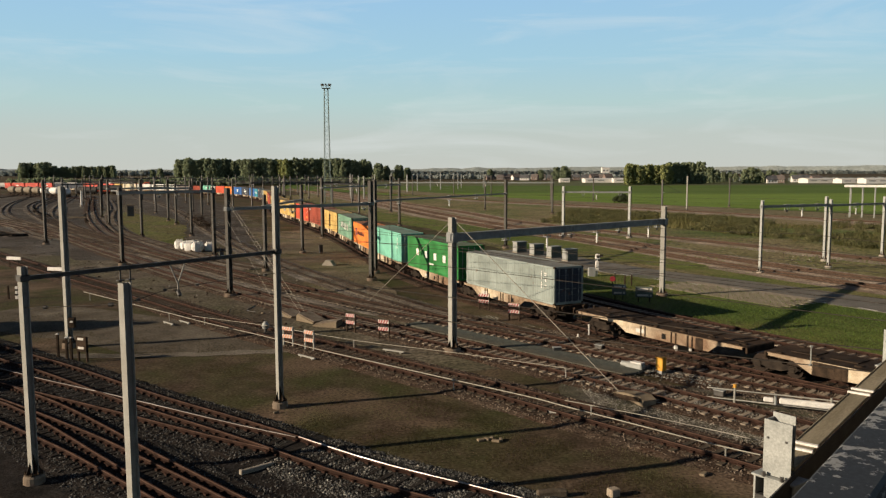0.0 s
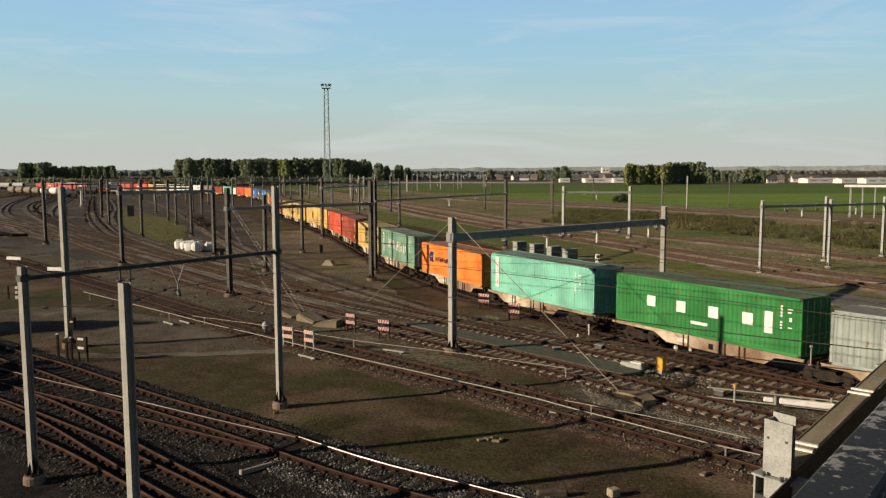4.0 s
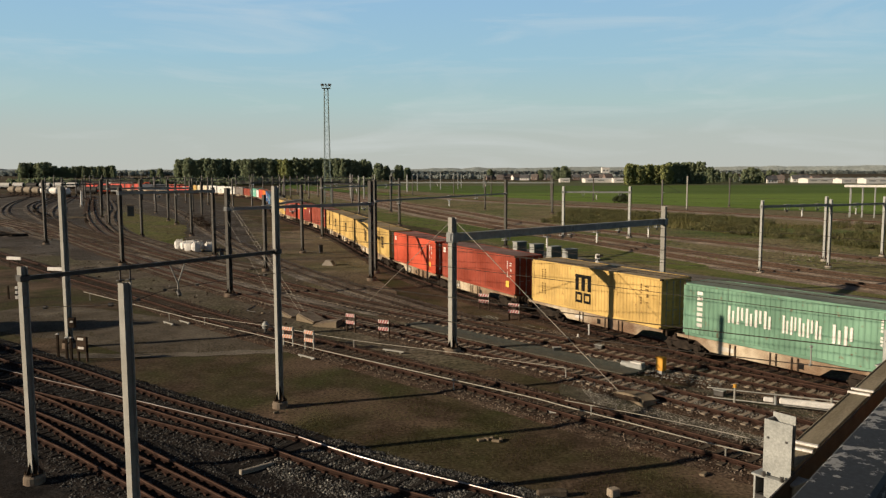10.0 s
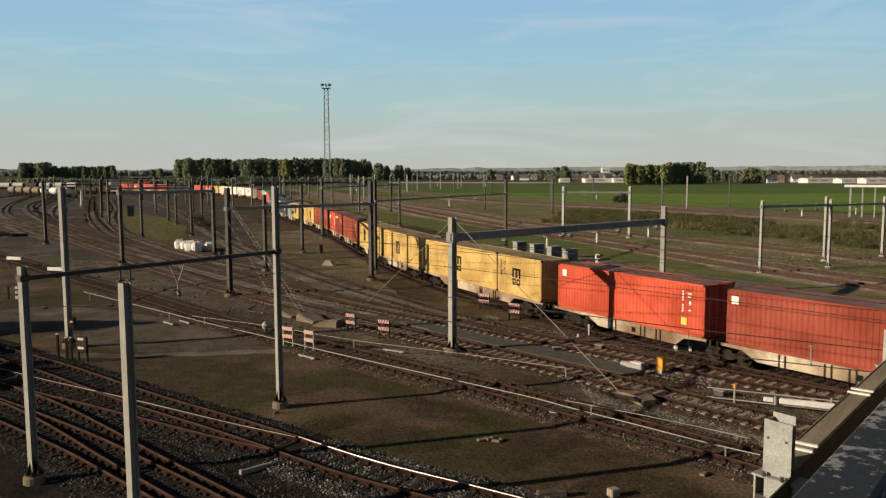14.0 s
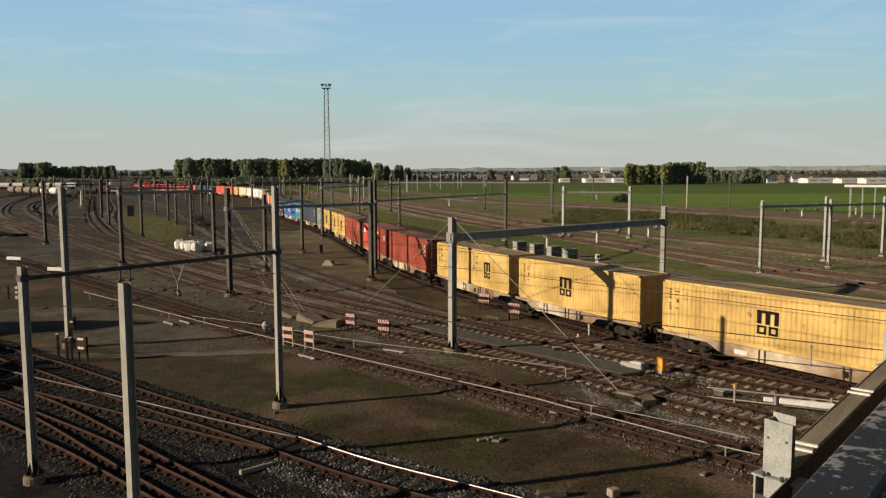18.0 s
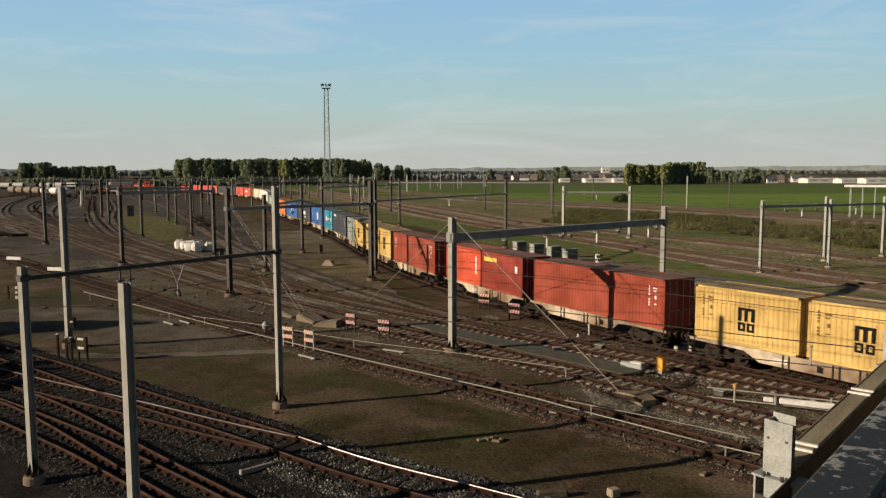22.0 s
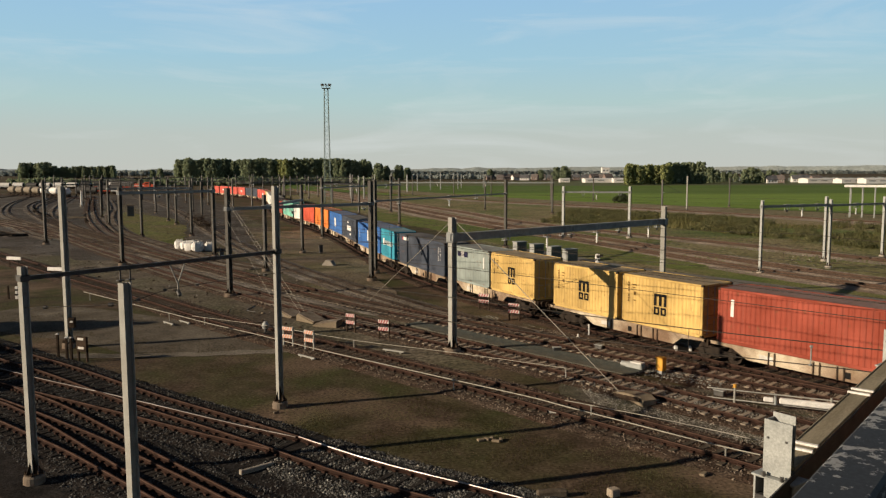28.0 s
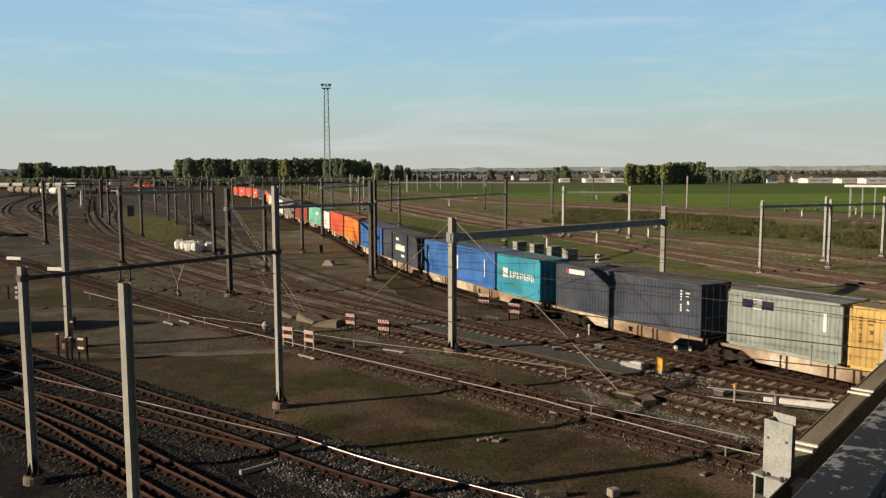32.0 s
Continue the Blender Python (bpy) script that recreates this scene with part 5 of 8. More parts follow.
# label, length, height, paint, markings, distance of the front end along the line at the start
LOAD = [
    ("light grey corrugated steel container, weathered", FT40, ST, P_GREY, columns(4.6, ST), 27.01),
    ("green corrugated steel container with white markings", FT40, HC, P_GREEN, [(-3.3, 1.55, 0.62, 0.62, WHITE), (-1.15, 1.5, 0.62, 0.62, WHITE), (1.0, 1.5, 0.62, 0.62, WHITE), (3.1, 1.5, 0.62, 0.62, WHITE), (4.3, 1.5, 0.45, 1.1, WHITE), (0.1, 0.75, 1.1, 0.16, WHITE)] + columns(5.0, HC), 40.45),
    ("seafoam green corrugated steel container", FT40, HC, P_TEAL, [(-5.15, 1.5, 0.46, 2.25, WHITE)] + [(-5.15, 2.42 - q * 0.205, 0.20, 0.11, P_TEAL) for q in range(10)] + columns(4.2, HC, P_WHITE), 54.42),
    ("orange corrugated steel container with dark blue markings", FT40, ST, P_ORANGE, arrows(-4.2, 1.46) + glyphs(-2.95, 1.36, 4.6, 0.42, 10, NAVY), 67.82),
    ("sage green corrugated steel container with white markings", FT40, HC, P_SAGE, glyphs(-3.3, 1.55, 2.6, 0.9, 5, WHITE) + glyphs(-0.2, 1.5, 2.1, 0.9, 5, WHITE) + glyphs(2.3, 1.45, 1.1, 0.9, 2, WHITE) + [(-5.0, 2.42 - q * 0.29, 0.34, 0.19, P_WHITE) for q in range(7)] + columns(4.6, HC), 81.74),
    ("yellow steel container with black markings, smooth sides", FT40, HC, P_YELLOW, crest(-0.65, 1.5, 1.47, 1.28) + columns(4.5, HC, BROWNM) + uprights(-4.85) + uprights(-4.55), 95.34),
    ("red-brown corrugated steel container", FT40, HC, P_BROWN, columns(5.0, HC) + [(5.0, 0.75, 0.45, 0.45, GOLDM), (-5.6, 2.35, 0.42, 0.42, WHITE)], 109.42),
    ("red corrugated steel container", FT40, HC, P_RED, columns(4.6, HC) + [(4.7, 0.75, 0.4, 0.4, GOLDM), (-5.4, 2.35, 0.42, 0.42, WHITE)], 122.84),
    ("yellow short steel container with black markings", FT20, HC, P_YELLOW, crest(-0.3, 1.1) + columns(-2.5, HC, BROWNM), 136.63),
    ("yellow long steel container with black markings", FT45, HC, P_YELLOW, crest(0, 1.2) + columns(-6.0, HC, BROWNM), 142.85),
    ("yellow steel container with black markings", FT40, HC, P_YELLOW, crest(-0.8, 1.2) + columns(-5.4, HC, BROWNM), 157.47),
    ("yellow short steel container with black markings", FT20, HC, P_YELLOW, crest(-0.3, 0.95) + columns(-2.5, HC, BROWNM), 170.78),
    ("yellow short steel container with black markings", FT20, HC, P_YELLOW, crest(0.1, 0.95) + columns(-2.5, HC, BROWNM), 177.20),
    ("red-brown corrugated steel container", FT40, HC, P_BROWN, columns(4.9, HC), 185.22),
    ("dark red short steel container with yellow marking", FT20, HC, P_DRED, [(-1.6, 2.3, 1.9, 0.3, GOLDM), (2.2, 1.9, 0.3, 0.5, WHITE)], 198.63),
    ("bright red short steel container with white marking", FT20, HC, P_RED, [(-1.9, 2.1, 1.0, 0.5, WHITE), (2.3, 1.6, 0.2, 1.4, P_WHITE)], 204.83),
    ("red-brown corrugated steel container", FT40, HC, P_BROWN, columns(4.7, HC) + [(-5.2, 1.9, 0.18, 0.9, WHITE)], 213.13),
    ("yellow short steel container with black markings", FT20, HC, P_YELLOW, crest(0, 0.95) + columns(-2.5, HC, BROWNM), 226.12),
    ("yellow short steel container with black markings", FT20, HC, P_YELLOW, crest(0, 0.95) + columns(-2.5, HC, BROWNM), 232.60),
    ("yellow short steel container with black markings", FT20, HC, P_YELLOW, crest(0, 0.95) + columns(-2.5, HC, BROWNM), 240.67),
    ("blue-grey short corrugated container with a white and navy marking", FT20, HC, P_GREY, [(-1.3, 2.3, 1.7, 0.42, NAVY), (-1.3, 2.3, 0.5, 0.5, WHITE), (2.2, 1.9, 0.15, 0.9, WHITE)], 247.0),
    ("slate blue corrugated steel container", FT40, HC, P_SLATE, columns(4.7, HC) + [(-4.0, 2.5, 1.5, 0.3, WHITE), (-4.9, 2.5, 0.3, 0.3, REDP)], 254.56),
    ("turquoise blue short steel container with white marking", FT20, HC, P_CYAN, [(-1.7, 1.55, 0.7, 0.7, WHITE)] + glyphs(-1.1, 1.5, 3.4, 0.5, 7, WHITE), 268.26),
    ("blue corrugated steel container with a round white marking", FT45, HC, P_BLUE, [(-0.2, 1.5, 1.0, 1.2, WHITE), (4.9, 1.5, 0.12, 1.4, WHITE), (-5.6, 1.5, 0.1, 1.1, WHITE)], 274.6),
    ("slate grey corrugated steel container with white marking", FT40, HC, P_SLATE, [(0.3, 1.45, 3.2, 0.62, WHITE), (-0.6, 2.25, 1.0, 0.25, WHITE), (1.3, 0.7, 1.0, 0.25, WHITE)], 289.22),
    ("blue corrugated steel container with white marking", FT40, HC, P_BLUE, [(0, 1.5, 1.2, 1.3, WHITE)], 301.98),
    ("orange corrugated steel container", FT40, HC, P_ORANGE, [], 315.6),
    ("red-orange corrugated steel container", FT40, HC, P_RED, [], 329.14),
    ("pale short steel container, weathered", FT20, ST, P_WHITE, [], 342.58),
    ("seafoam green steel container", FT40, HC, P_TEAL, [(2.0, 1.9, 1.6, 0.5, P_WHITE)], 349.89),
    ("red-brown steel container, dull and weathered", FT40, ST, P_BROWN, [], 363.6),
    ("dull grey-brown steel container, weathered", FT40, HC, P_DULL, [], 377.3),
    ("white steel container with a faint grey marking", FT40, HC, P_WHITE, [(0.2, 1.6, 2.4, 0.9, P_GREY)], 391.0),
    ("white steel container, weathered", FT40, HC, P_WHITE, [(-1.0, 1.5, 1.6, 0.7, P_GREY)], 404.7),
    ("white steel container, weathered", FT40, HC, P_WHITE, [], 418.4),
    ("cream steel container, dull and weathered", FT40, HC, P_CREAM, [(1.0, 1.5, 1.3, 1.1, P_WHITE)], 432.1),
    ("pale yellow short steel container", FT20, HC, P_YELLOW, [], 445.7),
    ("red steel container with a white marking", FT40, HC, P_HAZED_RED, [(-1.4, 1.55, 3.4, 0.8, P_WHITE)], 453.0),
    ("red steel container, dull and weathered", FT40, HC, P_HAZED_RED, [], 466.6),
    ("slate grey steel container, dull and weathered", FT40, HC, P_SLATE, [], 480.2),
    ("slate blue steel container, dull and weathered", FT40, HC, P_SLATE, [], 493.8),
    ("red steel container, dull and weathered", FT40, HC, P_HAZED_RED, [(0.5, 1.5, 2.8, 0.5, P_WHITE)], 507.4),
    ("red steel container, dull and weathered", FT40, HC, P_HAZED_RED, [], 521.0),
    ("red steel container, dull and weathered", FT40, HC, P_HAZED_RED, [(-0.5, 1.5, 2.8, 0.5, P_WHITE)], 534.6),
    ("red short steel container, dull and weathered", FT20, HC, P_HAZED_RED, [], 548.2),
]
# which loads share a wagon
PAIRS = {8: 9, 11: 12, 14: 15, 17: 18, 19: 20, 22: 23}
# loads on the rear unit of an articulated wagon
TRAIL = {1, 3, 5, 7, 11, 14, 17, 21} | set(range(24, len(LOAD), 2))
MOVERS = []      # thing, front of its wagon's load, length of the load, offset of the thing along it, height
skip = set(PAIRS.values())
for i, (lab, L, h, paint, marks, front) in enumerate(LOAD):
    if i in skip:
        continue
    items, total = [i], L
    if i in PAIRS:
        j = PAIRS[i]
        items.append(j)
        total = LOAD[j][5] + LOAD[j][1] - front
    wg = wagon("flat container wagon with beige side sills, under load", total, unit="trail" if i in TRAIL else "both" if i == 8 else "lead")
    MOVERS.append((wg, front, total, 0.0, 0.0))
    for k in items:
        lab, L, h, paint, marks, f = LOAD[k]
        MOVERS.append((container(lab, L, h, paint, marks), front, total, total / 2 - (f - front) - L / 2, 1.17))
for f, u in ((12.4, "trail"), (-1.4, "lead")):
    MOVERS.append((wagon("empty flat container wagon with beige side sills", 11.95, True, u), f, 11.95, 0.0, 0.0))

# ---- the overpass: parapet, cable plank and bracket posts ----
WAY = Vector((0.642, 0.767, 0))          # along the bridge
TURN = math.atan2(WAY.y, WAY.x)
BR = Matrix.Rotation(TURN, 4, "Z")        # bridge space: x along, y outwards


def flake_paint():
    """Dark bituminous paint, peeling to grey in patches."""
    m, n, l, p = material("peeling_paint")
    tc, mp = n.new("ShaderNodeTexCoord"), n.new("ShaderNodeMapping")
    mp.inputs["Scale"].default_value = (1.0, 1.0, 1.0)
    l.new(tc.outputs["Object"], mp.inputs["Vector"])
    a, b = n.new("ShaderNodeTexNoise"), n.new("ShaderNodeTexNoise")
    a.inputs["Scale"].default_value, a.inputs["Detail"].default_value, a.inputs["Roughness"].default_value = 14.0, 9, 0.68
    b.inputs["Scale"].default_value, b.inputs["Detail"].default_value = 60, 4
    for q in (a, b):
        l.new(mp.outputs["Vector"], q.inputs["Vector"])
    r = n.new("ShaderNodeValToRGB")
    r.color_ramp.elements[0].position, r.color_ramp.elements[0].color = 0.835, (0.026, 0.029, 0.034, 1)
    r.color_ramp.elements[1].position, r.color_ramp.elements[1].color = 0.862, (0.24, 0.243, 0.24, 1)
    big, addm = n.new("ShaderNodeTexNoise"), n.new("ShaderNodeMath")
    big.inputs["Scale"].default_value, big.inputs["Detail"].default_value = 1.7, 2
    l.new(mp.outputs["Vector"], big.inputs["Vector"])
    addm.operation = "MULTIPLY_ADD"
    addm.inputs[1].default_value = 0.55
    l.new(big.outputs["Fac"], addm.inputs[0])
    l.new(a.outputs["Fac"], addm.inputs[2])
    l.new(addm.outputs["Value"], r.inputs["Fac"])
    l.new(r.outputs["Color"], p.inputs["Base Color"])
    rr = n.new("ShaderNodeMapRange")
    p.inputs["Specular IOR Level"].default_value = 0.18
    rr.inputs["To Min"].default_value, rr.inputs["To Max"].default_value = 0.5, 0.75
    l.new(b.outputs["Fac"], rr.inputs["Value"])
    l.new(rr.outputs["Result"], p.inputs["Roughness"])
    bp = n.new("ShaderNodeBump")
    bp.inputs["Strength"].default_value, bp.inputs["Distance"].default_value = 0.5, 0.004
    l.new(r.outputs["Color"], bp.inputs["Height"])
    l.new(bp.outputs["Normal"], p.inputs["Normal"])
    return m


bridge = thing("bridge", "steel overpass edge with dark peeling parapet", "bridge", BR, kind="structure")
part("parapet", Shape().box((22, 0.685, 9.0), (60, 0.24, 0.05), 0.015).box((22, 0.79, 8.9), (60, 0.02, 0.2)).box((22, 0.58, 8.9), (60, 0.02, 0.2)), flake_paint(), bridge, "dark painted parapet rail peeling to grey")
part("girder", Shape().box((22, 0.655, 7.75), (60, 0.06, 2.2), 0.01).box((22, 0.85, 6.65), (60, 0.5, 0.06), 0.01), DARKSTEEL, bridge)
part("deck", Shape().box((22, -4.4, 8.0), (60, 10.0, 0.3), 0.02), ASPHALT, bridge)
SPANGLE = surface("spangled_zinc", (0.195, 0.204, 0.197), (0.275, 0.285, 0.275), 7.0, 0.55, 0.2, bump=0.02, fine=45.0, grain=0.2, c=(0.315, 0.325, 0.312), cmix=0.5)
PLANK = surface("weathered_board", (0.165, 0.138, 0.092), (0.275, 0.240, 0.175), 1.2, 0.9, bump=0.3, fine=30.0, stretch=(0.4, 4, 1))
# Added plate: fills the gap beside the boards, which lies in shade.
part("side_plate", Shape().box((18, 2.318, 6.78), (26, 0.02, 0.40), 0.004), DARKSTEEL, bridge, "added dark plate filling the shaded gap under the boards")
part("cover_board", Shape().box((9.02, 2.45, 6.995), (0.62, 0.25, 0.04), 0.008), PLANK, bridge)
for k in range(1, 6):
    x0 = 9.35 + (k - 1) * 2.92
    part("cover_board", Shape().box((x0 + 1.45, 2.45, 7.0), (2.86, 0.25, 0.04), 0.008).box((x0 + 1.45, 2.575, 6.97), (2.86, 0.02, 0.12), 0.004), PLANK, bridge)
    for q in (-0.05, 0.17):
        part("batten", Shape().box((x0 + q, 2.45, 7.035), (0.055, 0.30, 0.03), 0.006), WHITE, bridge)
for k in range(4):
    x0 = 8.62 + (k - 1) * 6.2
    br = part("bracket_post", Shape().plate([(-0.16, 6.95), (0.16, 6.95), (0.16, 7.56), (-0.16, 7.56)], 0.012, "y", 0.09).plate([(-0.09, 6.95), (0.17, 6.95), (0.17, 7.60), (-0.09, 7.60)], 0.012, "y", -0.10).box((0.155, 0, 7.25), (0.012, 0.19, 0.6)), SPANGLE, bridge, "galvanised bracket post", Matrix.Translation((x0 + 0.05, 2.46, -0.03)) @ Matrix.Rotation(radians(77), 4, "Z"))
    s = Shape().box((0, 0.02, 6.93), (0.5, 0.30, 0.025), 0.004).box((-0.22, 0.02, 6.75), (0.025, 0.26, 0.36), 0.004).box((0.22, 0.02, 6.75), (0.025, 0.26, 0.36), 0.004).box((0.0, 0.12, 6.75), (0.24, 0.025, 0.36), 0.004)
    part("bracket_arm", Shape().box((x0, 1.75, 6.62), (0.12, 1.9, 0.12), 0.01), DARKSTEEL, bridge)
    part("bracket", s, SPANGLE, br)
    bolts = Shape()
    for x in (-0.1, 0.11):
        bolts.tube((x, 0.16, 6.94), (x, 0.16, 6.99), 0.022, n=6).tube((x, 0.095, 7.36), (x, 0.106, 7.36), 0.014, n=6)
    part("bolts", bolts, DARKSTEEL, br)["kind"] = "stuff"

# ---- road, paving and level crossing ----
road_pts = spline([(9, 103), (17.2, 85.5), (21.2, 78.6), (26.8, 71.2), (34.2, 59.6), (52, 30)], 2.0)
rd = solid("road", Shape().sweep([p + Vector((0, 0, -0.20)) for p in road_pts], [(-3.0, -0.05), (-3.0, 0.0), (3.0, 0.0), (3.0, -0.05)], closed=False), ASPHALT, "grey asphalt service road beside the railway", "road", kind="structure")
for k in range(3, len(road_pts) - 2, 2):
    d = (road_pts[k + 1] - road_pts[k]).normalized()
    for side in (2.75,):
        q = road_pts[k] + Vector((d.y, -d.x, 0)) * side
        part("lane_mark", Shape().box((q.x, q.y, -0.194), (1.5, 0.15, 0.008), 0, Matrix.Rotation(math.atan2(d.y, d.x), 3, "Z")), WHITE, rd)
PV = thing("pavement", "sandy brick-paved forecourt beside the road", "pavement", Matrix.Translation((0, 0, -0.205)), kind="structure")
rnd = random.Random(11)
paver = Shape().box((0, 0, 0), (0.94, 0.46, 0.03), 0.006).mesh("paver", PAVING)
ang = math.atan2(-0.85, 0.53)
ux, uy = Vector((math.cos(ang), math.sin(ang), 0)), Vector((-math.sin(ang), math.cos(ang), 0))
for i in range(14):
    for j in range(12):
        q = Vector((19.2, 70.2, 0)) + ux * (i * 0.96 + (j % 2) * 0.48) + uy * (j * 0.48)
        part("paver", paver, PAVING, PV, m=Matrix.Translation((q.x, q.y, rnd.uniform(-0.004, 0.004))) @ Matrix.Rotation(ang, 4, "Z"))
XS = thing("crossing_deck", "worn grey-green level crossing slabs between rusty rails", "level crossing", kind="structure")
rnd = random.Random(12)
for i in range(14):
    t = i / 13
    c = Vector((-1.7, 52.6, 0)).lerp(Vector((9.6, 40.1, 0)), t)
    m = Matrix.Translation((c.x, c.y, -0.225 + rnd.uniform(-0.005, 0.005))) @ Matrix.Rotation(radians(-47.5) + rnd.gauss(0, 0.01), 4, "Z")
    part("slab", Shape().box((0, 0, 0), (1.34, 1.75 if i > 1 else 1.3, 0.16), 0.012), SLAB, XS, m=m)

# ---- barriers, boxes and clutter round the crossing ----


def barrier(label, a, b, h=1.35, stripe=REDP, post=GRIME, boards=2, fade=False):
    A, B = Vector((*a, -0.27)), Vector((*b, -0.27))
    d = B - A
    L, h = d.length * 0.70, h * 0.94
    th = thing("track_barrier", label, "barrier", Matrix.Translation(A) @ Matrix.Rotation(math.atan2(d.y, d.x), 4, "Z"))
    for x in (0.0, L):
        part("post", Shape().box((x, 0.04, h / 2 - 0.05), (0.09, 0.09, h + 0.1), 0.012), post, th)
    for k in range(boards):
        z = h - 0.14 - k * 0.46
        bd = part("board", Shape().box((L / 2, -0.03, z), (L + 0.06, 0.03, 0.22), 0.006), BOARD, th)
        n = 4
        for q in range(n):
            x = -0.02 + (q + 0.35) * (L + 0.04) / n
            w = (L + 0.1) / n * 0.5
            lo, hi = max(-0.03, x - w / 2 - 0.05), min(L + 0.03, x + w / 2 - 0.05)
            part("stripe", Shape().plate([(lo, z - 0.105), (hi, z - 0.105), (min(L + 0.03, hi + 0.10), z + 0.105), (min(L + 0.025, lo + 0.10), z + 0.105)], 0.006, "y", -0.048), stripe, bd)
    return th


barrier("red and white striped barrier boards on dark posts", (2.75, 58.8), (3.75, 58.2))
barrier("red and white striped barrier boards on dark posts", (4.65, 54.4), (5.6, 53.8))
barrier("red and white striped barrier boards on dark posts", (-6.35, 50.6), (-5.55, 50.1))
barrier("red and white striped barrier boards on dark posts", (-4.05, 48.4), (-3.15, 48.0))
barrier("faded orange and white barrier on grey posts", (-9.65, 46.3), (-8.75, 45.8), 1.35, ORANGEP, POSTGREY)
barrier("faded orange and white barrier on grey posts", (-8.15, 45.2), (-7.35, 44.7), 1.35, ORANGEP, POSTGREY)
nb = thing("notice_board", "weathered dark timber board on two posts", "board", Matrix.Translation((-20.35, 42.7, -0.27)) @ Matrix.Rotation(-0.35, 4, "Z"))
for x in (0.0, 0.60):
    part("post", Shape().box((x, 0.05, 0.66), (0.12, 0.12, 1.5), 0.02), GRIME, nb)
part("board", Shape().box((0.30, -0.03, 1.02), (0.72, 0.05, 0.86), 0.012), GRIME, nb)
for z in (0.80, 1.30):
    part("label_plate", Shape().box((0.28, -0.06, z), (0.42, 0.012, 0.13), 0.003), BOARD, nb, "small pale plate")
for q, (x, y, h) in enumerate(((-21.9, 43.6, 1.35), (-21.3, 43.4, 1.2), (-20.9, 43.1, 1.25))):
    bo_ = thing("bollard", "weathered dark timber bollard with a pale cap", "bollard", Matrix.Translation((x, y, -0.27)))
    part("post", Shape().box((0, 0, h / 2 - 0.1), (0.13, 0.13, h + 0.2), 0.02), GRIME, bo_)
    part("cap", Shape().box((0, 0, h + 0.02), (0.16, 0.16, 0.07), 0.02), BOARD, bo_, "pale painted cap")


CABGREEN = surface("cabinet_green", (0.05, 0.065, 0.055), (0.085, 0.10, 0.085), 1.5, 0.7, bump=0.05)


def cabinet(x, y, w, h, ang):
    th = thing("relay_cabinet", "grey steel relay cabinet on a concrete plinth", "cabinet", Matrix.Translation((x, y, -0.27)) @ Matrix.Rotation(ang, 4, "Z"), "relay cabinets")
    part("plinth", Shape().box((0, 0, 0.08), (w + 0.1, 1.1, 0.2), 0.02), CONCRETE, th)
    body = part("body", Shape().box((0, 0, 0.18 + h / 2), (w, 1.0, h), 0.02), CABGREEN, th)
    part("roof", Shape().box((0, 0, 0.2 + h), (w + 0.16, 1.16, 0.08), 0.02), GALV, th)
    # The sunlit end, lightened by a paler material than the body.
    part("end_panel", Shape().box((-w / 2 - 0.01, 0, 0.2 + h / 2), (0.02, 0.9, h * 0.92), 0.004), GALV, body, "cabinet end made pale for sunlight")
    for k in (-1, 1):
        dr = part("door", Shape().box((k * w * 0.245, -0.51, 0.2 + h / 2), (w * 0.46, 0.02, h * 0.9), 0.004), CABGREEN, th)
        part("handle", Shape().box((k * 0.12, -0.54, 0.2 + h / 2), (0.03, 0.03, 0.18), 0.004), GALV, dr)


for x, y in ((9.6, 100.3), (11.4, 97.0), (13.1, 93.8), (14.5, 90.5)):
    cabinet(x + 0.3, y, 1.5, 1.25, radians(30))

for q, (x, y, r, h) in enumerate(((-36.0, 106.3, 0.62, 1.25), (-35.0, 105.6, 0.60, 1.15), (-33.5, 103.0, 0.66, 1.3), (-32.4, 102.2, 0.62, 1.35), (-32.9, 104.6, 0.64, 1.2), (-31.3, 104.0, 0.6, 1.1), (-33.9, 105.4, 0.6, 1.25))):
    s, n = Shape(), 12
    rnd = random.Random(q)
    ring = [(0.86, 0.0), (1.05, 0.25), (1.1, 0.55), (1.0, 0.85), (0.6, 0.98), (0.15, 1.04)]
    for rr, zz in ring:
        for k in range(n):
            t = 2 * math.pi * k / n
            e = (abs(math.cos(t)) ** 4 + abs(math.sin(t)) ** 4) ** -0.25 * 0.92 * rr * r * (1 + rnd.uniform(-0.05, 0.05))
            s.v.append((e * math.cos(t), e * math.sin(t), zz * h + rnd.uniform(-0.03, 0.03) * (zz > 0)))
    for i in range(len(ring) - 1):
        for k in range(n):
            s.face((i * n + k, i * n + (k + 1) % n, (i + 1) * n + (k + 1) % n, (i + 1) * n + k))
    s.face(tuple(range(n))[::-1])
    s.face(tuple((len(ring) - 1) * n + k for k in range(n)))
    bag = thing("bulk_bag", "full white woven bulk bag on bare ground", "bag", Matrix.Translation((x, y, -0.28)) @ Matrix.Rotation(q * 0.7, 4, "Z"), "bulk bags")
    part("sack", s, WHITE, bag)
    for k in range(4):
        t = math.pi / 4 + k * math.pi / 2
        c, sn = math.cos(t) * r * 0.8, math.sin(t) * r * 0.8
        part("loop", Shape().tube((c, sn, h * 0.86), (c * 0.8, sn * 0.8, h * 1.13), 0.03, n=5).tube((c * 0.8, sn * 0.8, h * 1.13), (c * 0.6, sn * 0.6, h * 0.95), 0.03, n=5), WHITE, bag)

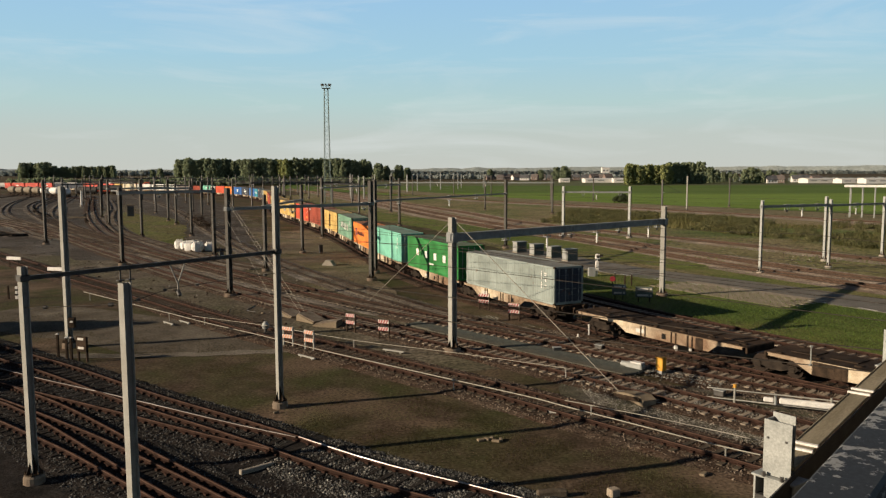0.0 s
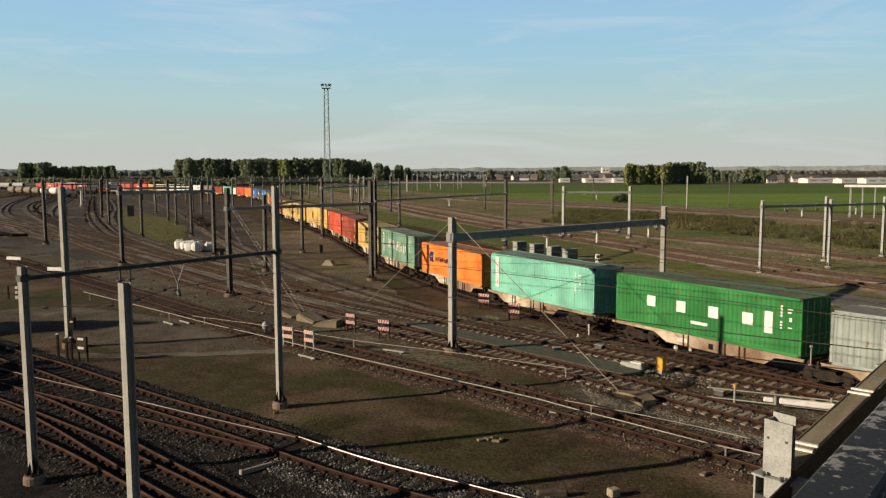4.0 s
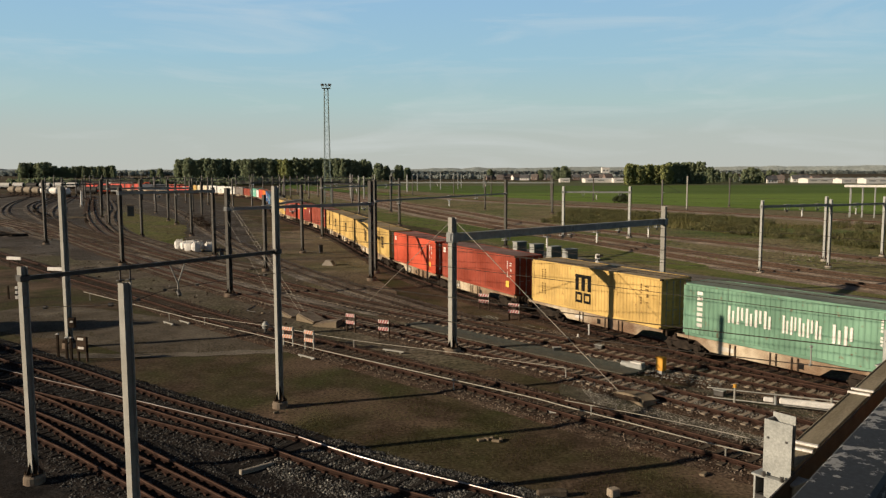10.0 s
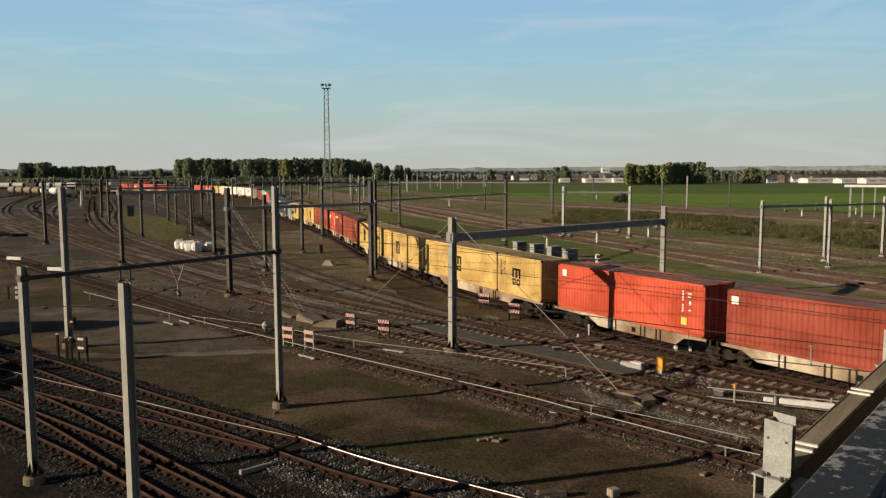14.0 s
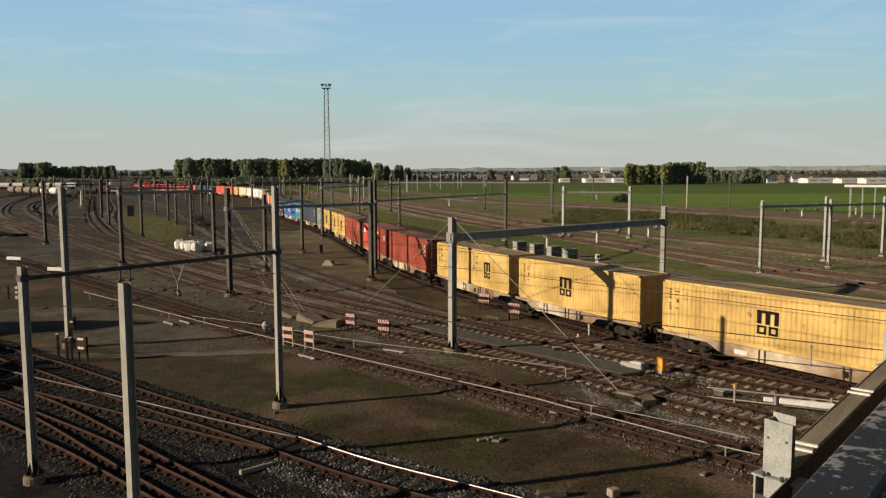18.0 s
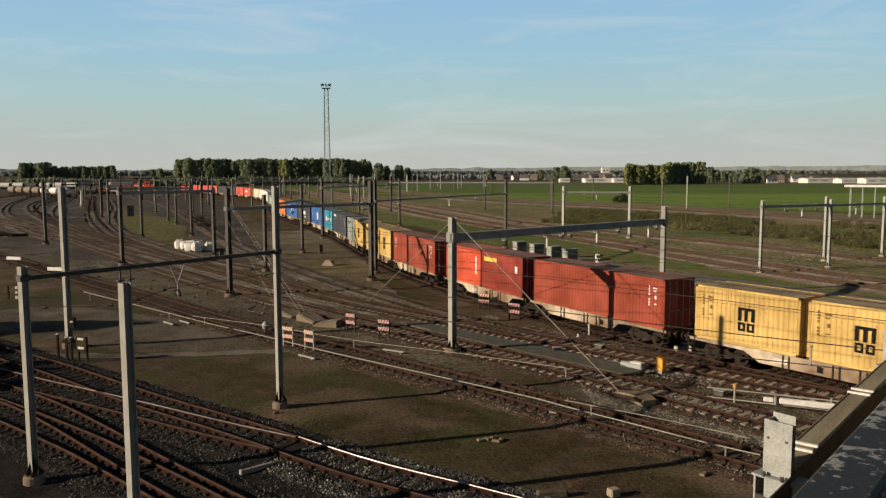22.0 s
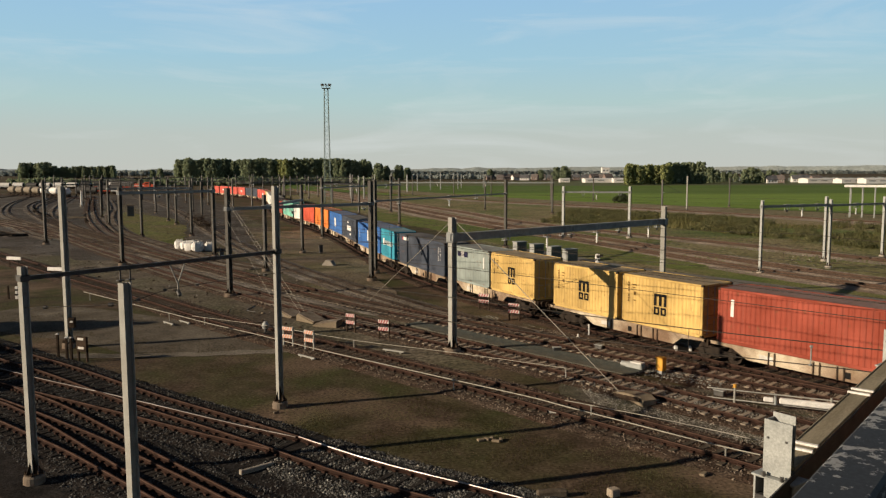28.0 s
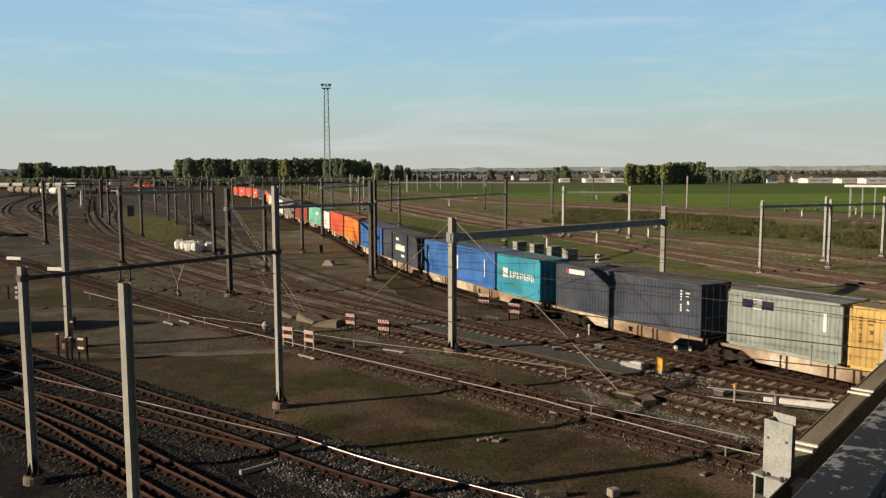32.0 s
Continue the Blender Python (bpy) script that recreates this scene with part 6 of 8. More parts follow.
solid("concrete_block", Shape().plate([(-0.75, 0), (0.75, 0), (0.35, 0.62), (-0.25, 0.66)], 0.8, "y"), CONCRETE, "pale wedge of broken concrete on the ground", "concrete", Matrix.Translation((-12.8, 87.0, -0.29)) @ Matrix.Rotation(-0.3, 4, "Z"))
TANCON = surface("tan_concrete", (0.15, 0.12, 0.085), (0.24, 0.195, 0.14), 1.5, 0.9, bump=0.3, c=(0.09, 0.07, 0.05), cmix=0.6)
for x, y, a, L, h, up in ((-11.2, 56.2, -0.75, 1.9, 0.75, 0), (-9.4, 54.2, -0.75, 2.3, 0.95, 0), (-7.9, 52.5, -0.35, 2.2, 0.85, 1)):
    h, L = h * 0.58, L * 0.82
    w = thing("ramp_block", "weathered concrete end-of-track ramp block", "concrete block", Matrix.Translation((x, y, -0.29)) @ Matrix.Rotation(a, 4, "Z"))
    lo, hi = (h * 0.3, h * 0.9) if up else (h * 0.9, h * 0.2)
    part("wedge", Shape().plate([(-L / 2, 0), (L / 2, 0), (L / 2, hi), (-L / 2 + 0.15, lo), (-L / 2, lo * 0.8)], 0.9, "y"), TANCON, w)
    part("cover", Shape().plate([(-L / 2 + 0.15, lo + 0.01), (L / 2 + 0.03, hi + 0.01), (L / 2 + 0.03, hi + 0.08), (-L / 2 + 0.15, lo + 0.08)], 1.1, "y", 0.16), FOOTING, w)
slab_t = thing("concrete_ramp", "tilted dark concrete slab among gravel", "concrete slab", Matrix.Translation((8.75, 35.1, -0.27)) @ Matrix.Rotation(radians(-68), 4, "Z"))
part("slab", Shape().plate([(-1.15, 0.0), (1.2, -0.02), (1.2, 0.30), (0.85, 0.44), (-0.3, 0.30), (-1.15, 0.10)], 0.7, "y"), TANCON, slab_t)
part("edge_beam", Shape().box((0.1, -0.46, 0.18), (2.0, 0.09, 0.18), 0.02, Matrix.Rotation(-0.14, 3, "Y")), GRIME, slab_t)
yb = thing("signal_box", "small bright yellow lineside box on a stand", "box", Matrix.Translation((11.25, 39.55, -0.27)) @ Matrix.Rotation(-0.9, 4, "Z"))
part("housing", Shape().box((0, 0, 0.55), (0.42, 0.34, 0.66), 0.02), YELLOWP, yb)
part("lid", Shape().box((0, 0, 0.90), (0.47, 0.39, 0.05), 0.015), YELLOWP, yb)
part("foot", Shape().box((0, 0, 0.11), (0.3, 0.25, 0.26), 0.01), GALV, yb)
pm = thing("point_machine", "white-topped point machine beside the rails", "point machine", Matrix.Translation((10.15, 40.5, -0.25)) @ Matrix.Rotation(-0.85, 4, "Z"))
part("case", Shape().box((0, 0, 0.22), (1.05, 0.42, 0.30), 0.05), GALV, pm)
part("cover", Shape().box((0.15, 0, 0.40), (0.7, 0.40, 0.08), 0.03), WHITE, pm)
part("motor", Shape().tube((-0.85, 0, 0.2), (-0.5, 0, 0.2), 0.14, n=10), GALV, pm)
part("rod", Shape().tube((-0.2, 0.2, 0.14), (-0.2, 1.4, 0.14), 0.025, n=6), DARKSTEEL, pm)
for x, y, a in ((12.9, 35.6, -0.8), (9.2, 45.2, -0.8), (6.6, 44.6, 0.2)):
    jb = thing("junction_box", "small grey trackside junction box", "box", Matrix.Translation((x, y, -0.25)) @ Matrix.Rotation(a, 4, "Z"))
    part("case", Shape().box((0, 0, 0.14), (0.5, 0.3, 0.26), 0.03), DARKSTEEL, jb)
    part("lid", Shape().box((0, 0, 0.28), (0.54, 0.34, 0.04), 0.01), GALV, jb)
# cable trough with railings by the crossing
rail_t = thing("pipe_rack", "white pipe and twin rails on short posts", "pipe rack", Matrix.Translation((13.1, 34.3, -0.27)) @ Matrix.Rotation(math.atan2(-1.72, 3.7), 4, "Z"))
for z in (0.22, 0.66):
    part("rail", Shape().tube((-1.2, 0, z), (4.6, 0, z), 0.03, n=8), POSTGREY, rail_t)
for x in (0.0, 3.9):
    part("post", Shape().tube((x, 0, -0.1), (x, 0, 0.78), 0.045, n=8), POSTGREY, rail_t)
pc = part("pipe", Shape().box((2.95, -0.12, 0.44), (2.2, 0.24, 0.26), 0.05), WHITE, rail_t, "white insulated pipe section")
part("flange", Shape().box((1.70, -0.12, 0.44), (0.12, 0.34, 0.38), 0.03), GALV, pc)
part("joint", Shape().box((1.42, -0.12, 0.44), (0.42, 0.2, 0.2), 0.04), WHITE, pc)
part("lamp", Shape().tube((0, 0, 0.78), (0, 0, 0.93), 0.09, 0.07, 10), YELLOWP, rail_t, "amber lamp on the post")

sg = thing("crossing_signal", "white level crossing signal on a post", "signal", Matrix.Translation((15.3, 77.0, -0.27)))
part("post", Shape().tube((0, 0, -0.1), (0, 0, 2.3), 0.06, n=8), WHITE, sg)
part("case", Shape().box((0, 0, 1.1), (0.34, 0.3, 1.0), 0.05), WHITE, sg)
hd = part("head", Shape().box((0.05, 0, 2.0), (0.5, 0.24, 0.5), 0.06), WHITE, sg)
part("lens", Shape().tube((0.05, -0.12, 2.05), (0.05, -0.2, 2.05), 0.14, n=12), BLACKM, hd)
part("visor", Shape().tube((0.25, -0.1, 2.1), (0.48, -0.25, 2.12), 0.12, 0.16, 10), BLACKM, hd)
part("cabinet", Shape().box((-0.5, 0.1, 0.45), (0.7, 0.5, 0.9), 0.03), GALV, sg)
for x, y in ((16.5, 70.2), (17.2, 70.6), (15.9, 71.6)):
    fp = thing("fence_post", "short green wooden fence post in grass", "post", Matrix.Translation((x, y, -0.27)))
    part("stake", Shape().box((0, 0, 0.5), (0.12, 0.12, 1.2), 0.02), GRIME, fp)
    part("cap", Shape().box((0, 0, 1.12), (0.14, 0.14, 0.06), 0.015), GALV, fp)
for x, y, w in ((14.3, 62.8, 0.62), (16.0, 61.5, 0.86)):
    sb = thing("marker_board", "dark marker board with two pale bars on posts", "sign", Matrix.Translation((x, y, -0.27)) @ Matrix.Rotation(-0.2, 4, "Z"))
    for q in (-w / 2, w / 2):
        part("post", Shape().box((q, 0.05, 0.6), (0.09, 0.09, 1.4), 0.01), GRIME, sb)
    part("board", Shape().box((0, 0, 0.88), (w + 0.5, 0.04, 0.86), 0.01), CABGREEN, sb, "dark green backing board")
    for z in (0.62, 1.12):
        part("bar", Shape().box((-0.1, -0.035, z), (w, 0.03, 0.15), 0.006), BOARD, sb)
        part("bar", Shape().box((w / 2 + 0.08, -0.035, z), (0.16, 0.03, 0.15), 0.006), BOARD, sb)
rm = thing("red_marker", "red round marker on a short stake", "marker", Matrix.Translation((15.2, 69.4, -0.27)))
part("disc", Shape().tube((0, -0.03, 0.85), (0, 0.03, 0.85), 0.24, n=14), REDP, rm)
part("stake", Shape().tube((0, 0.05, -0.1), (0, 0.05, 0.9), 0.03, n=6), GRIME, rm)
solid("concrete_post", Shape().box((0, 0, 0.08), (1.25, 0.17, 0.17), 0.03).box((-0.58, 0, 0.085), (0.12, 0.19, 0.19), 0.03), CONCRETE, "fallen grey concrete post lying on ballast", "post", Matrix.Translation((-6.6, 26.65, -0.27)) @ Matrix.Rotation(math.atan2(0.78, 0.9), 4, "Z"))
solid("timber_block", Shape().box((0, 0, 0.12), (1.0, 0.26, 0.26), 0.05), SLEEPER_M, "short weathered timber baulk on the ground", "timber", Matrix.Translation((3.5, 24.35, -0.27)) @ Matrix.Rotation(0.1, 4, "Z"))
solid("timber_block", Shape().box((0, 0, 0.12), (0.36, 0.3, 0.28), 0.03), SLEEPER_L, "pale sawn timber block on the ground", "timber", Matrix.Translation((5.5, 24.4, -0.27)) @ Matrix.Rotation(0.5, 4, "Z"))
for x, y, h in ((9.29, 49.06, 0.75), (8.52, 48.56, 0.22)):
    ws_ = thing("marker_stake", "short white marker stake beside the rails", "stake", Matrix.Translation((x, y, -0.25)))
    part("stake", Shape().box((0, 0, h / 2 - 0.05), (0.09, 0.09, h + 0.1), 0.015), WHITE, ws_)
    part("foot", Shape().box((0, 0, 0.02), (0.2, 0.2, 0.08), 0.02), CONCRETE, ws_)
for x, y, a in ((-72.5, 128.8, 0.2), (-69.8, 128.3, 0.5)):
    pile = thing("sleeper_pile", "untidy pile of old dark sleepers", "sleepers", Matrix.Translation((x, y, -0.27)) @ Matrix.Rotation(a, 4, "Z"))
    for q in range(9):
        part("sleeper", Shape().box((0, 0, 0), (2.3, 0.25, 0.16), 0.02), SLEEPER_D, pile, m=Matrix.Translation((0.1 * (q % 2), -0.45 + 0.3 * (q % 4), 0.09 + 0.17 * (q // 4))) @ Matrix.Rotation(0.12 * ((q * 7) % 5 - 2), 4, "Z"))
for x, y, r, a in ((-38.4, 83.6, 1.4, 0.3), (-59.1, 107.8, 2.6, 0.0), (-58.5, 121.2, 2.2, 1.0), (-13.8, 59.7, 1.2, 0.4)):
    pts = [Vector((x + r * math.cos(a + q * 0.24) * (1 + 0.12 * math.sin(q)), y + r * 1.6 * math.sin(a + q * 0.24), -0.245)) for q in range(18)]
    solid("cable", Shape().sweep(pts, [(0.035 * math.cos(q * 1.047), 0.035 * math.sin(q * 1.047)) for q in range(6)]), DARKSTEEL, "loose black cable lying on the ground", "cable")
rnd = random.Random(5)
for x, y in ((1.7, 29.7), (2.05, 29.5), (1.9, 29.85), (1.45, 29.6), (2.25, 29.65), (-7.3, 33.2), (-13.4, 57.3), (-9.6, 78.2), (16.3, 57.6), (-4.8, 66.5), (9.0, 26.1)):
    s = Shape().box((0, 0, 0.05), (rnd.uniform(0.16, 0.36), rnd.uniform(0.10, 0.22), 0.10), 0.03, Matrix.Rotation(rnd.uniform(0, 3), 3, "Z"))
    solid("rubble", s, TANCON, "tan lump of rubble on bare earth", "rubble", Matrix.Translation((x, y, -0.27)))

# ---- pipe runs on short pegs along the old siding ----


def pipe_run(label, ctrl, z, r, pegs):
    pts = spline(ctrl, 1.2)
    th = thing("pipe_run", label, "pipe")
    s = Shape()
    n = 6
    s.sweep([p + Vector((0, 0, z)) for p in pts], [(r * math.cos(2 * math.pi * k / n), r * math.sin(2 * math.pi * k / n)) for k in range(n)])
    part("pipe", s, ROPE, th)
    for p in pts[1::pegs]:
        part("peg", Shape().box((p.x, p.y, (z - 0.30) / 2), (0.05, 0.05, z + 0.28), 0.008).box((p.x, p.y, z - 0.03), (0.14, 0.09, 0.03), 0.006), POSTGREY, th)


pipe_run("pale signal pipe on short pegs along the track", [(-30, 64.5), (-19.4, 54.5), (-14.9, 50.2), (-11.6, 47.3), (-7.1, 43.1), (-4.0, 40.4), (0.4, 36.6), (4.1, 33.4), (5.1, 32.3), (7.6, 29.8), (9.6, 27.8), (11.1, 26.5)], 0.30, 0.026, 11)
pipe_run("thin pale pipe beyond the siding", [(-17.4, 53.4), (-11.5, 49.9), (-7.4, 46.9), (-4.45, 44.9), (0.5, 42.2), (6.2, 38.7)], 0.30, 0.018, 11)
pipe_run("thin pale pipe beside the rails", [(5.3, 33.3), (8.0, 31.3), (10.2, 29.5), (11.7, 28.1), (14, 26)], 0.25, 0.018, 9)
for x, y, a in ((-19.0, 53.2, -0.8), (-18.0, 53.6, -0.8), (-2.9, 44.6, -0.55), (-7.7, 43.2, -0.75), (5.0, 32.6, -0.7), (1.1, 44.9, -0.3)):
    solid("cable_duct", Shape().box((0, 0, 0.12), (1.5, 0.13, 0.09), 0.02).box((-0.5, 0, 0.03), (0.08, 0.12, 0.14), 0.01).box((0.5, 0, 0.03), (0.08, 0.12, 0.14), 0.01), POSTGREY, "white cable duct on short legs", "cable duct", Matrix.Translation((x, y, -0.27)) @ Matrix.Rotation(a, 4, "Z"))

for x, y in ((-47.8, 86.4), (-38.3, 76.6)):
    cb = thing("marker_board", "white board on two short legs beside the track", "sign", Matrix.Translation((x, y, -0.27)) @ Matrix.Rotation(-0.25, 4, "Z"))
    part("board", Shape().box((0, 0, 1.0), (1.9, 0.08, 0.36), 0.02), WHITE, cb)
    for q in (-0.6, 0.6):
        part("leg", Shape().box((q, 0.03, 0.42), (0.08, 0.08, 1.0), 0.01), GRIME, cb)
for x, y, w, h in ((-74.4, 186, 1.5, 2.6), (-96, 196, 1.0, 1.1), (-99, 205, 0.9, 1.3), (-84.5, 172, 1.1, 0.9), (-26.5, 93, 0.5, 1.0), (-20.5, 96.5, 0.5, 1.0), (-15.7, 99.8, 0.5, 1.1)):
    hb = thing("trackside_cabinet", "dark trackside cabinet on bare gravel", "cabinet", Matrix.Translation((x, y, -0.27)) @ Matrix.Rotation(0.3, 4, "Z"))
    part("body", Shape().box((0, 0, h / 2), (w, w * 0.7, h), 0.04), DARKSTEEL, hb)
    part("lid", Shape().box((0, 0, h + 0.02), (w * 1.1, w * 0.8, 0.08), 0.02), GRIME, hb)
    part("door", Shape().box((0, -w * 0.355, h * 0.5), (w * 0.8, 0.02, h * 0.8), 0.004), DARKSTEEL, hb)



def bare_shrub(x, y, h, w, seed):
    """Leafless stems that fork twice."""
    r = random.Random(seed)
    th = thing("shrub", "bare dark shrub with tangled twigs beside the tracks", "shrub", Matrix.Translation((x, y, -0.27)))
    st, tw_ = Shape(), Shape()
    for k in range(16):
        a = r.uniform(0, 6.28)
        foot = Vector((r.gauss(0, w * 0.16), r.gauss(0, w * 0.16), -0.05))
        top = foot + Vector((math.cos(a) * w * 0.28, math.sin(a) * w * 0.28, h * r.uniform(0.45, 0.7)))
        st.tube(foot, top, 0.055, 0.03, 5, False)
        for q in range(5):
            b = foot.lerp(top, r.uniform(0.35, 1.0))
            e = b + Vector((r.gauss(0, w * 0.16), r.gauss(0, w * 0.16), h * r.uniform(0.12, 0.36)))
            tw_.tube(b, e, 0.026, 0.012, 4, False)
            for _ in range(4):
                c = b.lerp(e, r.uniform(0.4, 1.0))
                tw_.tube(c, c + Vector((r.gauss(0, 0.3), r.gauss(0, 0.3), r.uniform(0.0, 0.5))), 0.013, 0.007, 3, False)
    part("stems", st, BARK, th)
    part("twigs", tw_, GRIME, th)


bare_shrub(-47.0, 148.5, 3.2, 4.4, 3)
bare_shrub(-43.6, 144.0, 1.8, 2.6, 4)
bst = thing("buffer_stop", "old steel buffer stop at the end of a yard track", "buffer stop", Matrix.Translation((-76.8, 162.5, -0.27)) @ Matrix.Rotation(0.1, 4, "Z"))
for x in (-2.3, 2.3):
    part("post", Shape().box((x, 0, 0.7), (0.3, 0.3, 1.5), 0.03), GRIME, bst)
    part("strut", Shape().tube((x, 0, 1.2), (x, 1.6, 0.0), 0.09, n=6), GRIME, bst)
part("beam", Shape().box((0, -0.12, 1.15), (5.0, 0.24, 0.34), 0.03), TANCON, bst)
part("target", Shape().box((-2.0, -0.28, 1.05), (0.9, 0.06, 1.1), 0.03), WHITE, bst, "white target board")
wp = thing("marker_post", "tall white marker post in the yard", "post", Matrix.Translation((-111.0, 240.0, -0.27)))
part("post", Shape().tube((0, 0, -0.1), (0, 0, 4.9), 0.28, 0.24, 10), WHITE, wp)
part("foot", Shape().tube((0, 0, -0.1), (0, 0, 0.5), 0.6, 0.45, 10), CONCRETE, wp)
gb = thing("impedance_bond", "dark box with white ends between the rails", "box", Matrix.Translation((13.92, 44.58, -0.25)) @ Matrix.Rotation(-0.1, 4, "Z"))
part("case", Shape().box((0, 0, 0.17), (0.62, 0.34, 0.28), 0.03), BLACKM, gb)
for x in (-0.4, 0.4):
    part("end", Shape().box((x, 0, 0.16), (0.16, 0.36, 0.32), 0.02), WHITE, gb)
rnd = random.Random(15)
for k in range(9):
    solid("rubble", Shape().box((0, 0, 0.05), (rnd.uniform(0.2, 0.5), rnd.uniform(0.12, 0.3), 0.12), 0.03, Matrix.Rotation(rnd.uniform(0, 3), 3, "Z")), BOARD, "pale broken slab beside the point machine", "rubble", Matrix.Translation((9.1 + rnd.uniform(-0.5, 0.9), 40.9 + rnd.uniform(-0.8, 0.5), -0.26)))

dm = thing("marker_post", "short black and white banded marker post", "post", Matrix.Translation((-35.6, 64.5, -0.27)))
part("post", Shape().box((0, 0, 0.5), (0.22, 0.12, 1.1), 0.02), WHITE, dm)
for z in (0.35, 0.75):
    part("band", Shape().box((0, 0, z), (0.24, 0.14, 0.16), 0.01), BLACKM, dm)
part("stake", Shape().box((-0.75, 0.1, 0.5), (0.14, 0.14, 1.2), 0.02), GRIME, dm)
pl = thing("point_lantern", "white rounded point lantern on a low stand", "lantern", Matrix.Translation((-11.6, 50.2, -0.27)) @ Matrix.Rotation(0.5, 4, "Z"))
part("stand", Shape().tube((0, 0, 0), (0, 0, 0.35), 0.09, n=8).box((0, 0, 0.05), (0.5, 0.3, 0.1), 0.02), DARKSTEEL, pl)
part("case", Shape().tube((0, 0, 0.33), (0, 0, 0.55), 0.20, 0.26, 12).tube((0, 0, 0.55), (0, 0, 0.78), 0.26, 0.10, 12), GALV, pl)
part("lens", Shape().tube((0, -0.22, 0.52), (0, -0.28, 0.52), 0.09, n=10), BLACKM, pl)

# ---- guy strands and overhead wires ----


def guy(label, a, b, r=0.014):
    th = thing("guy_strand", label, "guy wire", Matrix.Translation(b))
    part("strand", Shape().tube(Vector(a) - Vector(b), (0, 0, 0), r, n=6), ROPE, th)
    part("anchor", Shape().box((0, 0, 0.0), (0.45, 0.35, 0.30), 0.05), CONCRETE, th)


guy("pale steel guy strand of a portal mast", (0.44, 44.7, 7.35), (-6.1, 62.2, -0.25), 0.02)
guy("pale steel guy strand of a portal mast", (0.74, 44.5, 7.35), (8.4, 35.9, -0.25), 0.02)
guy("pale steel guy strand of a yard mast", (-17.9, 65.2, 7.9), (-9.55, 55.0, -0.25))
guy("pale steel guy strand of a yard mast", (-17.9, 65.2, 7.6), (-10.1, 55.6, -0.25))
guy("pale steel guy strand of a yard mast", (-18.0, 65.1, 6.2), (-11.7, 56.1, -0.25))


def overhead(ctrl_pts, heights, label, off=0.0, droppers=True):
    """A contact wire and a sagging carrier wire above a track."""
    th = thing("overhead_wire", label, "overhead wire")
    lo = [p + Vector((0, 0, heights[0])) for p in ctrl_pts]
    L = len(ctrl_pts)
    span = 36
    hi = [p + Vector((0, 0, heights[1] - 0.55 * (1 - ((i % span) / span * 2 - 1) ** 2))) for i, p in enumerate(ctrl_pts)]
    sq = [(-0.011, -0.011), (0.011, -0.011), (0.011, 0.011), (-0.011, 0.011)]
    part("contact_wire", Shape().sweep(lo, sq), WIRE, th)
    part("carrier_wire", Shape().sweep(hi, sq), WIRE, th)
    if droppers:
        s = Shape()
        for i in range(4, L - 2, 6):
            s.tube(lo[i], hi[i], 0.006, n=4, cap=False)
        part("dropper_set", s, WIRE, th)["kind"] = "stuff"


overhead(TRAIN_PTS[:240], (5.55, 6.55), "thin dark overhead wires above the train line")
overhead(SIDE, (5.5, 6.5), "thin dark overhead wires above the side track")
for k in (4, 5, 6, 0, 11, 12):
    p = spline(TRACKS[k][1] + ([(9.0, 18.6), (13.0, 16.2)] if k == 0 else []))
    overhead(p, (5.5, 6.55), "thin dark overhead wires above a yard track")
hd = thing("wire_dropper", "pale steel dropper between two overhead wires", "overhead wire", Matrix.Translation((8.95, 18.65, 5.5)))
part("rod", Shape().tube((0, 0, 0), (0, 0, 0.46), 0.016, n=6), GALV, hd)
part("clamp", Shape().box((0, 0, 0.0), (0.09, 0.05, 0.05), 0.008).box((0, 0, 0.46), (0.07, 0.05, 0.05), 0.008), GALV, hd)
for A, B in (((-13.9, 25.6, 5.75), (-9.02, 21.9, 6.5)), ((-9.02, 21.9, 6.5), (-10.65, 30.05, 5.72)), ((-10.65, 30.05, 5.72), (-7.3, 34.05, 5.8)), ((-22.4, 46.2, 7.2), (-36.2, 87.6, 7.2))):
    A, B = Vector(A), Vector(B)
    w = thing("span_wire", "dark span wire with insulators between masts", "overhead wire")
    part("wire", Shape().tube(A, B, 0.014, n=5), WIRE, w)
    for t in (0.22, 0.86):
        q, q2 = A.lerp(B, t), A.lerp(B, t + 0.035)
        part("insulator", insulator(Shape(), q, q2, 0.06, 4), DARKSTEEL, w)

# ---- the yard light tower ----
tw = thing("light_tower", "tall green-grey lattice floodlight tower", "light tower", Matrix.Translation((-38.2, 260, -0.27)))
TOWER = surface("tower_paint", (0.10, 0.14, 0.13), (0.17, 0.21, 0.19), 1.0, 0.6, 0.3, bump=0.0)
lat = Shape()
h, n = 37.6, 26
wd = lambda z: 1.05 - 0.45 * z / h
for a in (-1, 1):
    for b in (-1, 1):
        lat.tube((a * wd(0), b * wd(0), 0), (a * wd(h), b * wd(h), h), 0.09, n=6)
for k in range(n):
    z0, z1 = h * k / n, h * (k + 1) / n
    w0, w1 = wd(z0), wd(z1)
    for q in range(4):
        c = [(-1, -1), (1, -1), (1, 1), (-1, 1)]
        (a, b), (c2, d2) = c[q], c[(q + 1) % 4]
        if k % 2:
            (a, b), (c2, d2) = (c2, d2), (a, b)
        lat.tube((a * w0, b * w0, z0), (c2 * w1, d2 * w1, z1), 0.05, n=4, cap=False)
part("lattice", lat, TOWER, tw)
part("platform", Shape().box((0, 0, h + 0.05), (2.6, 2.6, 0.12), 0.02), TOWER, tw)
gr = Shape()
